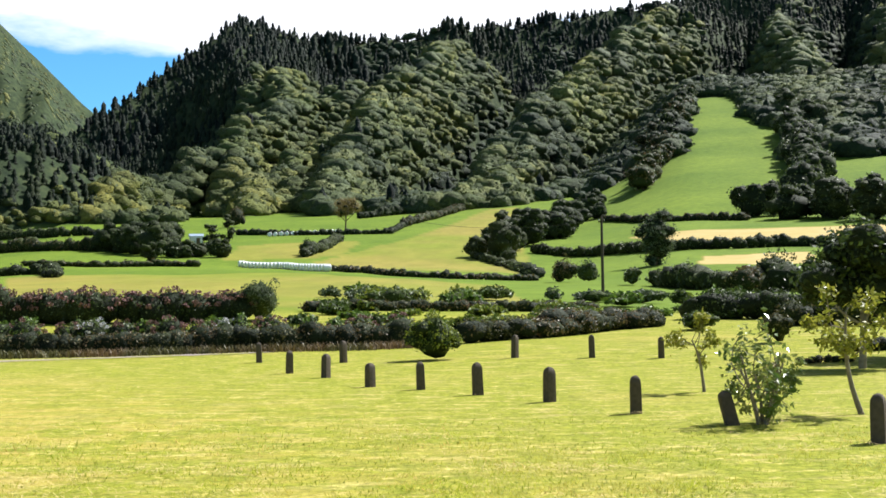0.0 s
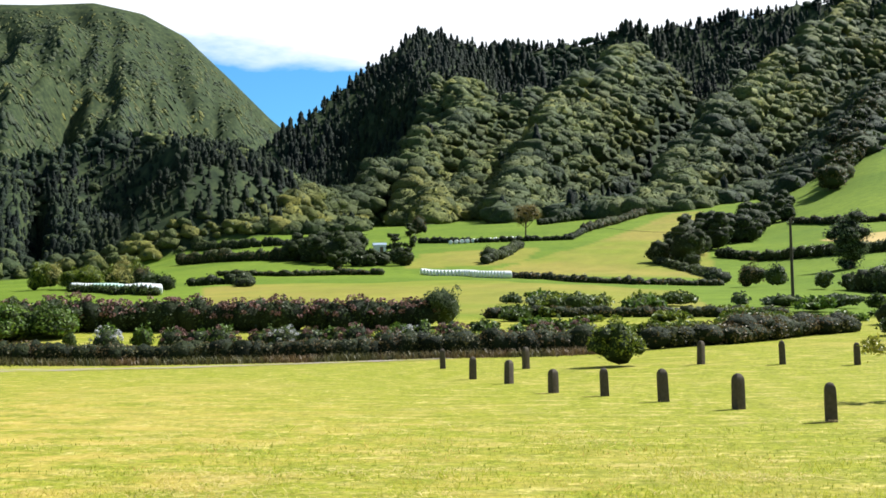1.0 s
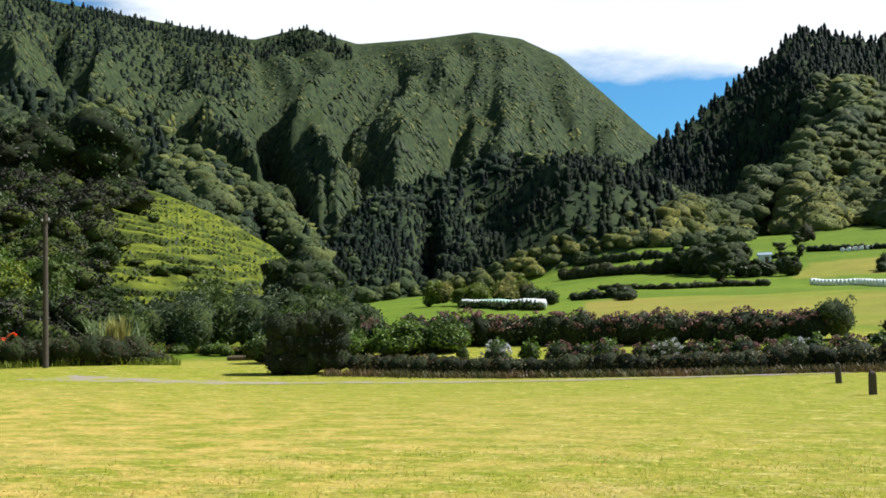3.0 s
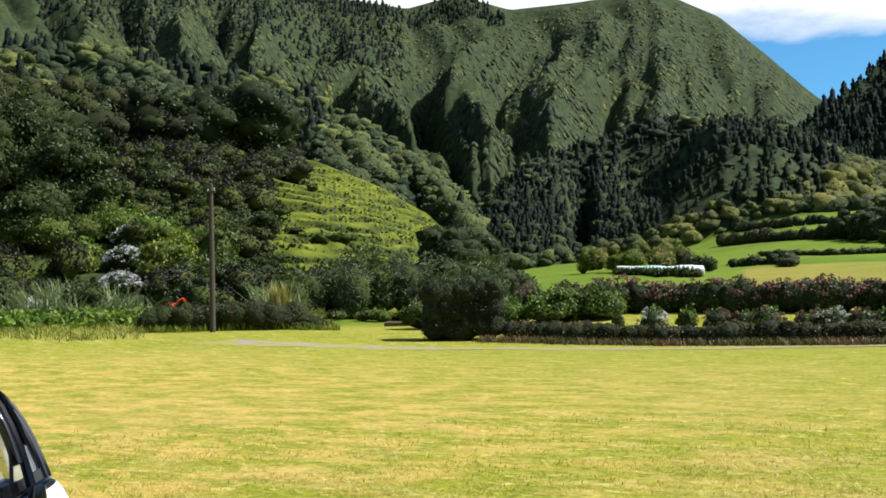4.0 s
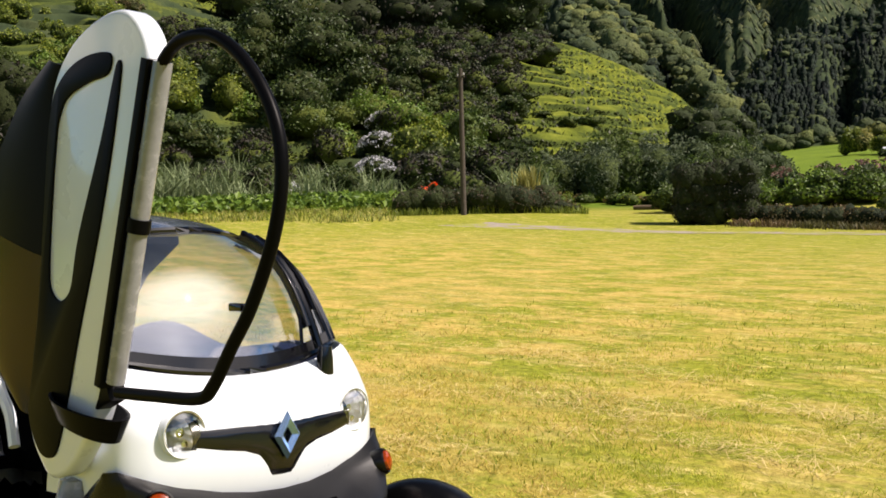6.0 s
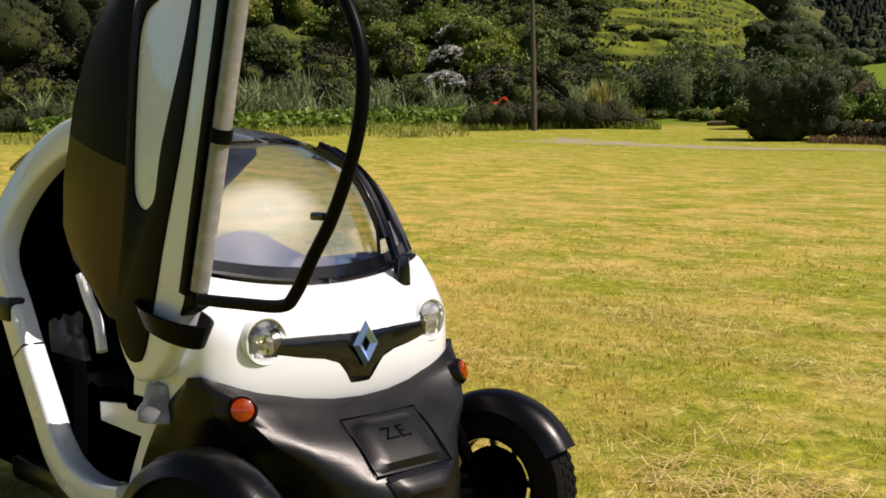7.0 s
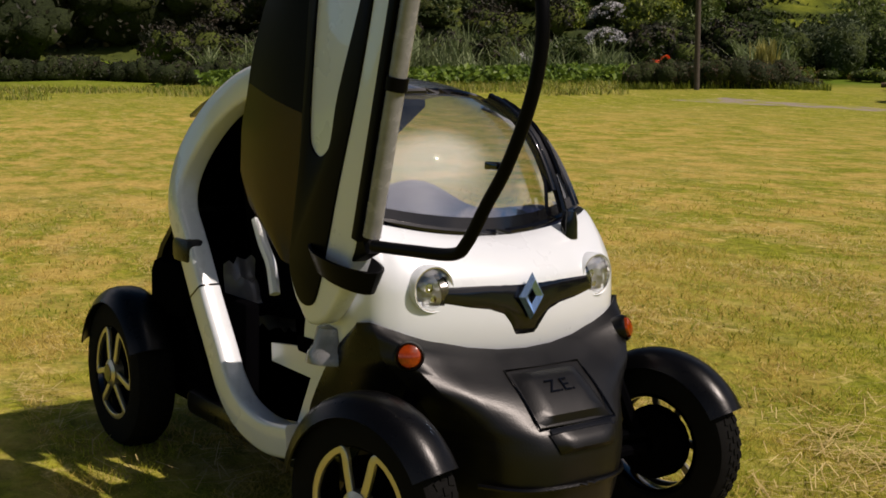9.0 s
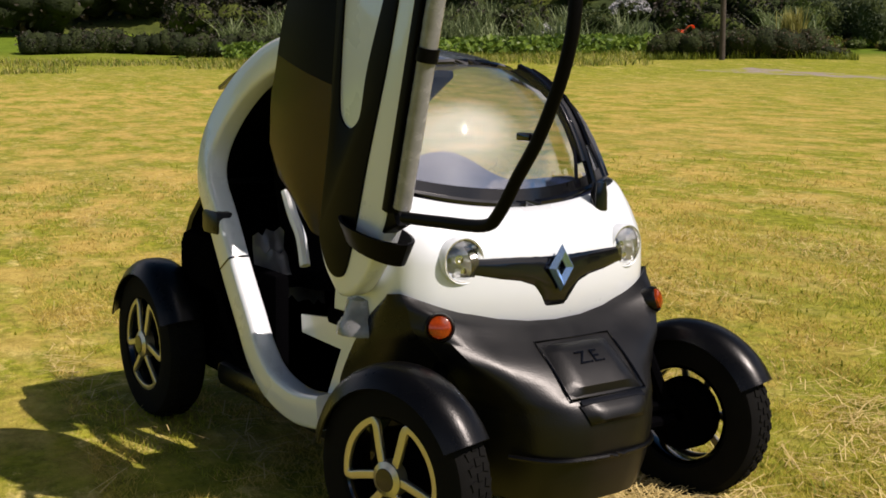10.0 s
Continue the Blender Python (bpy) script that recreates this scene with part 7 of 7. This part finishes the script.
channel = ring([(-0.209, 0.787), (-0.30, 0.770), (-0.385, 0.725), (-0.440, 0.66), (-0.452, 0.60), (-0.449, 0.517), (-0.427, 0.377), (-0.402, 0.205), (-0.383, 0.058), (-0.371, -0.127), (-0.364, -0.205), (-0.335, -0.255), (-0.278, -0.296), (-0.222, -0.288), (-0.195, -0.24), (-0.182, -0.097), (-0.173, 0.069), (-0.158, 0.233), (-0.147, 0.376), (-0.142, 0.579), (-0.148, 0.735), (-0.157, 0.775), (-0.172, 0.770), (-0.180, 0.72), (-0.196, 0.568), (-0.237, 0.318), (-0.239, 0.190), (-0.252, 0.150), (-0.285, 0.126), (-0.325, 0.135), (-0.352, 0.175), (-0.380, 0.315), (-0.408, 0.526), (-0.404, 0.600), (-0.375, 0.650), (-0.29, 0.700), (-0.205, 0.738)], 4)
part("trim_channel", door_plate(channel, -0.006, 0.02, 0.002), satin_black, door, "black inset channel round a white tongue")
HEM_U = [-0.24, -0.20, -0.16, -0.08, 0.066, 0.146, 0.287, 0.45, 0.60, 0.72]
HEM_W = [-0.47, -0.59, -0.70, -0.785, -0.815, -0.805, -0.800, -0.76, -0.68, -0.56]


def door_skin(u0, u1):
    """The bulging lower half of the door, between two heights."""
    out = []
    for u in np.linspace(u0, u1, 12):
        a = float(np.interp(u, [-0.22, -0.12, 0.058, 0.205, 0.38, 0.52, 0.66, 0.76], [-0.372, -0.382, -0.395, -0.414, -0.439, -0.46, -0.462, -0.42]))
        b = min(a - 0.01, float(np.interp(u, HEM_U, HEM_W)))
        out.append([dp(u, a + (b - a) * v, 0.03 - 0.018 * math.sin(math.pi * v)) for v in np.linspace(0, 1, 10)])
    return out


part("smoked_window", sheet(door_skin(-0.235, 0.20), 0.006), tinted, door, "bulging smoked brown plastic door window")
part("lower_panel", sheet(door_skin(0.20, 0.72), 0.012), satin_black, door, "black lower panel of the raised door")
part("lower_edge", tube(curve([dp(-0.207, -0.70, 0.06), dp(-0.264, -0.64, 0.06), dp(-0.31, -0.575, 0.06), dp(-0.379, -0.51, 0.05)], 5), 0.017, 8), white_paint, door)
part("belt_tube", tube([dp(u, 0.0, 0.01) for u in np.linspace(0.0, 0.80, 12)], 0.024, 12), clear_sheet, door, "grey tube wrapped in creased clear plastic")
part("belt_seal", sweep([dp(u, -0.035, 0.0) for u in np.linspace(-0.02, 0.80, 10)], soft_section(0.016, 0.02)), satin_black, door)
part("tube_clamp", tube([dp(0.385, 0.0, 0.01), dp(0.42, 0.0, 0.01)], 0.029, 12), satin_black, door)
hoop = curve([(0.0, -0.555, 0.948), (0.16, -0.555, 0.955), (0.33, -0.555, 0.966), (0.385, -0.555, 1.0), (0.45, -0.555, 1.09), (0.52, -0.555, 1.185), (0.588, -0.555, 1.32), (0.618, -0.555, 1.44), (0.608, -0.555, 1.55), (0.555, -0.555, 1.65), (0.47, -0.555, 1.735), (0.37, -0.555, 1.785), (0.26, -0.555, 1.785), (0.19, -0.555, 1.745), (0.165, -0.555, 1.68)], 5)
rail = part("window_hoop", tube(hoop, 0.0155, 12), satin_black, door, "slim black hoop of the open window")
part("catch", block(0.472, -0.555, 1.18, 0.045, 0.02, 0.018, 0.004), gloss_black, rail)
bowl = []
for v in np.linspace(0, 1, 6):
    bowl.append([(-0.17 + (0.155 - 0.03 * v) * math.cos(a), -0.535 + (0.075 - 0.02 * v) * math.sin(a), 0.898 - 0.06 * v - 0.025 * math.cos(a)) for a in np.linspace(0, 2 * math.pi, 25)])
part("hinge_cup", sheet(bowl, 0.008), satin_black, car, "black hinge cover")
part("hinge_arm", sweep(curve([(-0.05, -0.53, 0.95), (-0.16, -0.53, 0.90), (-0.26, -0.52, 0.84), (-0.30, -0.50, 0.74)], 5), soft_section(0.03, 0.025)), satin_black, car)
part("hinge_post", lathe([(0.075, 0.0), (0.072, 0.03), (0.055, 0.05), (0.045, 0.10), (0.0, 0.11)], 18, m=Matrix.Translation((-0.33, -0.475, 0.575))), clear_sheet, car)
part("door_handle_block", block(-0.44, -0.47, 0.60, 0.12, 0.06, 0.055, 0.015), cabin_shade, car)


# wheels: tyre with tread blocks, dished rim, three looped spokes
STEER = 13.5                                       # front wheels turned, in degrees


def wheel(x, s, r, width):
    y = s * 0.545
    m = Matrix.Translation((x, y, r)) @ pose(0, 0, 0, 0, 0, STEER if x > -1 else 0) @ pose(0, 0, 0, s * -90, 0, 0)      # local z points out of the car
    h = width / 2
    w = part("wheel", lathe([(r * 0.60, -h * 0.8), (r * 0.64, -h), (r * 0.80, -h * 1.06), (r * 0.94, -h * 0.94), (r, -h * 0.6), (r, h * 0.6), (r * 0.94, h * 0.94), (r * 0.80, h * 1.06), (r * 0.64, h), (r * 0.60, h * 0.8)], 48, m=m), rubber, car, "narrow black tyre")
    bm = bmesh.new()
    for k in range(44):
        for j in (-1, 0, 1):
            t = 2 * math.pi * (k + 0.5 * (j == 0)) / 44
            mm = m @ Matrix.Rotation(t, 4, "Z") @ Matrix.Translation((r + 0.001, 0, j * h * 0.42)) @ pose(0, 0, 0, 14 * j, 0, 0)
            block(0, 0, 0, 0.005, 0.021, h * 0.34, 0, mm, bm)
    part("tread", bm, rubber, w, smooth_shade=False)
    part("rim", lathe([(r * 0.62, h * 0.75), (r * 0.61, h * 0.9), (r * 0.58, h * 0.7), (r * 0.55, -h * 0.6), (r * 0.56, -h * 0.8)], 40, m=m), gloss_black, w, "black wheel rim")
    for k in range(3):
        t = 2 * math.pi * k / 3 + radians(30 * -s)
        mm = m @ Matrix.Rotation(t, 4, "Z")
        side_ = [(0.05, 0.05, 0.92), (0.15, 0.085, 0.90), (0.31, 0.235, 0.87), (0.42, 0.345, 0.85), (0.49, 0.350, 0.83), (0.565, 0.22, 0.82)]
        loop = curve([(r * a, -r * b, h * c) for a, b, c in side_] + [(r * 0.605, 0.0, h * 0.82)] + [(r * a, r * b, h * c) for a, b, c in side_[::-1]], 5)
        out_way = (m.to_3x3() @ Vector((0, 0, 1))).normalized()
        part("spoke", sweep([mm @ p for p in loop], soft_section(0.012, 0.008, 0.5), out_way), rim_paint, w, "champagne looped spoke")
    part("hub_cap", lathe([(r * 0.19, h * 0.60), (r * 0.18, h * 1.08), (r * 0.12, h * 1.20)], 20, m=m), rim_paint, w)
    part("centre_cap", lathe([(r * 0.125, h * 1.12), (r * 0.115, h * 1.23), (0.0, h * 1.26)], 20, m=m), gloss_black, w, "black centre cap")
    part("brake_drum", lathe([(0.02, -h), (r * 0.42, -h), (r * 0.44, -h * 0.1), (0.03, h * 0.2)], 20, m=m), cabin_shade, w)
    return w


def mudguard(x, s, r, width, a0, a1):
    """A wing curved over the wheel, turned down at its edges."""
    out = []
    for a in np.linspace(radians(a0), radians(a1), 18):
        row = []
        for v in np.linspace(-1, 1, 9):
            rr = r + 0.040 - 0.055 * abs(v) ** 3.2
            p = Matrix.Rotation(radians(STEER if x > -1 else 0), 3, "Z") @ Vector((rr * math.cos(a), v * width / 2, 0))
            row.append((x + p.x, s * 0.55 + p.y, r + rr * math.sin(a)))
        out.append(row)
    return part("mudguard", sheet(out, 0.006), black_plastic, car, "satin black mudguard")


for s in (-1, 1):
    wheel(0.0, s, 0.265, 0.125)
    wheel(-1.684, s, 0.281, 0.145)
    mudguard(0.0, s, 0.262, 0.165, 30, 168)
    mudguard(-1.684, s, 0.282, 0.185, 25, 165)
    part("wishbone", tube([(0.0, s * 0.48, 0.25), (-0.05, s * 0.25, 0.23)], 0.02, 8), cabin_shade, car)
    part("wishbone", tube([(0.0, s * 0.48, 0.30), (-0.14, s * 0.25, 0.26)], 0.018, 8), cabin_shade, car)
    part("damper", tube([(-0.02, s * 0.46, 0.30), (-0.08, s * 0.36, 0.58)], 0.022, 8), cabin_shade, car)
    part("rear_arm", tube([(-1.684, s * 0.48, 0.28), (-1.30, s * 0.38, 0.28)], 0.03, 8), cabin_shade, car)
part("underbody", block(-0.75, 0, 0.20, 1.5, 0.55, 0.10, 0.03), cabin_shade, car)

# ---- grass of the lawn: short blades, thinning with distance, and cut straw ----
lawn_blade = leaf_material("lawn_blades", (0.22, 0.29, 0.014), (0.50, 0.52, 0.045), (0.48, 0.43, 0.07), 0.9, 0.6, 0.45)
dry_blade = leaf_material("dry_lawn_blades", (0.38, 0.27, 0.06), (0.72, 0.53, 0.16), (0.56, 0.46, 0.09), 1.3, 0.6, 0.4)
rg = np.random.default_rng(66)
n_blades = 330000


def slivers(name, x, y, tall, wide, lean, mat, label, rng):
    """Fine grass: one narrow leaning blade at each place."""
    n = len(x)
    a, b = rng.uniform(0, 2 * math.pi, n), rng.uniform(0, 2 * math.pi, n)
    h = tall * rng.uniform(0.35, 1.3, n)
    l_n = h * lean * rng.uniform(0.1, 1.0, n)
    root = np.stack([x, y, land(x, y)[0] - 0.004], 1)
    side = np.stack([np.cos(a) * wide, np.sin(a) * wide, 0 * a], 1)
    tip = root + np.stack([np.cos(b) * l_n, np.sin(b) * l_n, h], 1)
    v = np.stack([root - side, root + side, tip], 1).reshape(-1, 3)
    return tagged(new(name, from_arrays(name, v, np.arange(3 * n).reshape(n, 3), [mat])), label, "grass", kind="stuff")


ga = rg.uniform(-20, 87, n_blades)
gr = 2.7 * (24 / 2.7) ** rg.uniform(0, 1, n_blades)
bx, by = -gr * np.sin(np.radians(ga)), gr * np.cos(np.radians(ga))
tuft = fbm(bx / 0.22, by / 0.22, 14, 3) * 0.6 + fbm(bx / 1.1, by / 1.1, 15, 2) * 0.4
keepb = tuft + rg.normal(0, 0.05, n_blades) > 0.44
keepb &= rg.uniform(0, 1, n_blades) > smooth(gr, 6, 16)
bx, by, gr, tuft = bx[keepb], by[keepb], gr[keepb], tuft[keepb]
blade_h = (0.022 + 0.10 * np.clip(tuft - 0.44, 0, 0.3)) * (0.8 + gr / 18)
blade_w = 0.0022 * (gr / 4) ** 0.75
dry = fbm(bx / 0.8, by / 0.5, 41, 3) + 0.30 * smooth(np.degrees(np.arctan2(-bx, by)), 25, 60) + rg.normal(0, 0.08, len(bx)) > 0.70
slivers("lawn_grass", bx[~dry], by[~dry], blade_h[~dry], blade_w[~dry], 1.7, lawn_blade, "short mown yellow green grass of the lawn", rg)
slivers("dry_grass", bx[dry], by[dry], blade_h[dry], blade_w[dry], 2.2, dry_blade, "sun-dried tawny grass among the mown lawn", rg)
n_tuft = 26000
ta_, tr2_ = rg.uniform(-22, 88, n_tuft), 2.4 + 12 * rg.uniform(0, 1, n_tuft) ** 1.6
ux, uy = -tr2_ * np.sin(np.radians(ta_)), tr2_ * np.cos(np.radians(ta_))
keept = fbm(ux / 0.9, uy / 0.6, 34, 3) > 0.56
ux, uy = ux[keept], uy[keept]
green_blade = leaf_material("green_tuft_blades", (0.16, 0.20, 0.016), (0.32, 0.35, 0.03), None, 0.5, 0.6, 0.4)
tagged(blades(np.stack([ux, uy, land(ux, uy)[0] - 0.005], 1), 0.038, 0.010, rg, 1.5, green_blade, "grass_tufts"), "fresh green tufts standing out of the mown lawn", "grass", kind="stuff")
n_straw = 170000
sa_, sr_ = rg.uniform(-20, 87, n_straw), 2.6 * (30 / 2.6) ** rg.uniform(0, 1, n_straw)
sx_, sy_ = -sr_ * np.sin(np.radians(sa_)), sr_ * np.cos(np.radians(sa_))
keeps = fbm(sx_ / 1.4, sy_ / 0.6, 24, 3) + rg.normal(0, 0.10, n_straw) > 0.57 + 0.06 * (sa_ < 30)
sx_, sy_ = sx_[keeps], sy_[keeps]
sz_ = land(sx_, sy_)[0] + 0.03
ang_ = rg.uniform(0, math.pi, len(sx_))
half_ = 0.015 + 0.10 * rg.uniform(0, 1, len(sx_)) ** 2.2
dx_, dy_ = np.cos(ang_) * half_, np.sin(ang_) * half_
wx_, wy_ = -np.sin(ang_) * 0.0017, np.cos(ang_) * 0.0017
lift_ = rg.uniform(-0.012, 0.02, len(sx_))
sv = np.stack([np.stack([sx_ - dx_ - wx_, sy_ - dy_ - wy_, sz_], 1), np.stack([sx_ - dx_ + wx_, sy_ - dy_ + wy_, sz_], 1), np.stack([sx_ + dx_ + wx_, sy_ + dy_ + wy_, sz_ + lift_], 1), np.stack([sx_ + dx_ - wx_, sy_ + dy_ - wy_, sz_ + lift_], 1)], 1).reshape(-1, 3)
dry_straw = leaf_material("cut_straw", (0.38, 0.28, 0.10), (0.70, 0.56, 0.25), None, 0.5, 0.7, 0.1)
tagged(new("cut_straw", from_arrays("cut_straw", sv, np.arange(len(sv)).reshape(-1, 4), [dry_straw])), "dry straw coloured mowings lying on the lawn", "straw", kind="stuff")
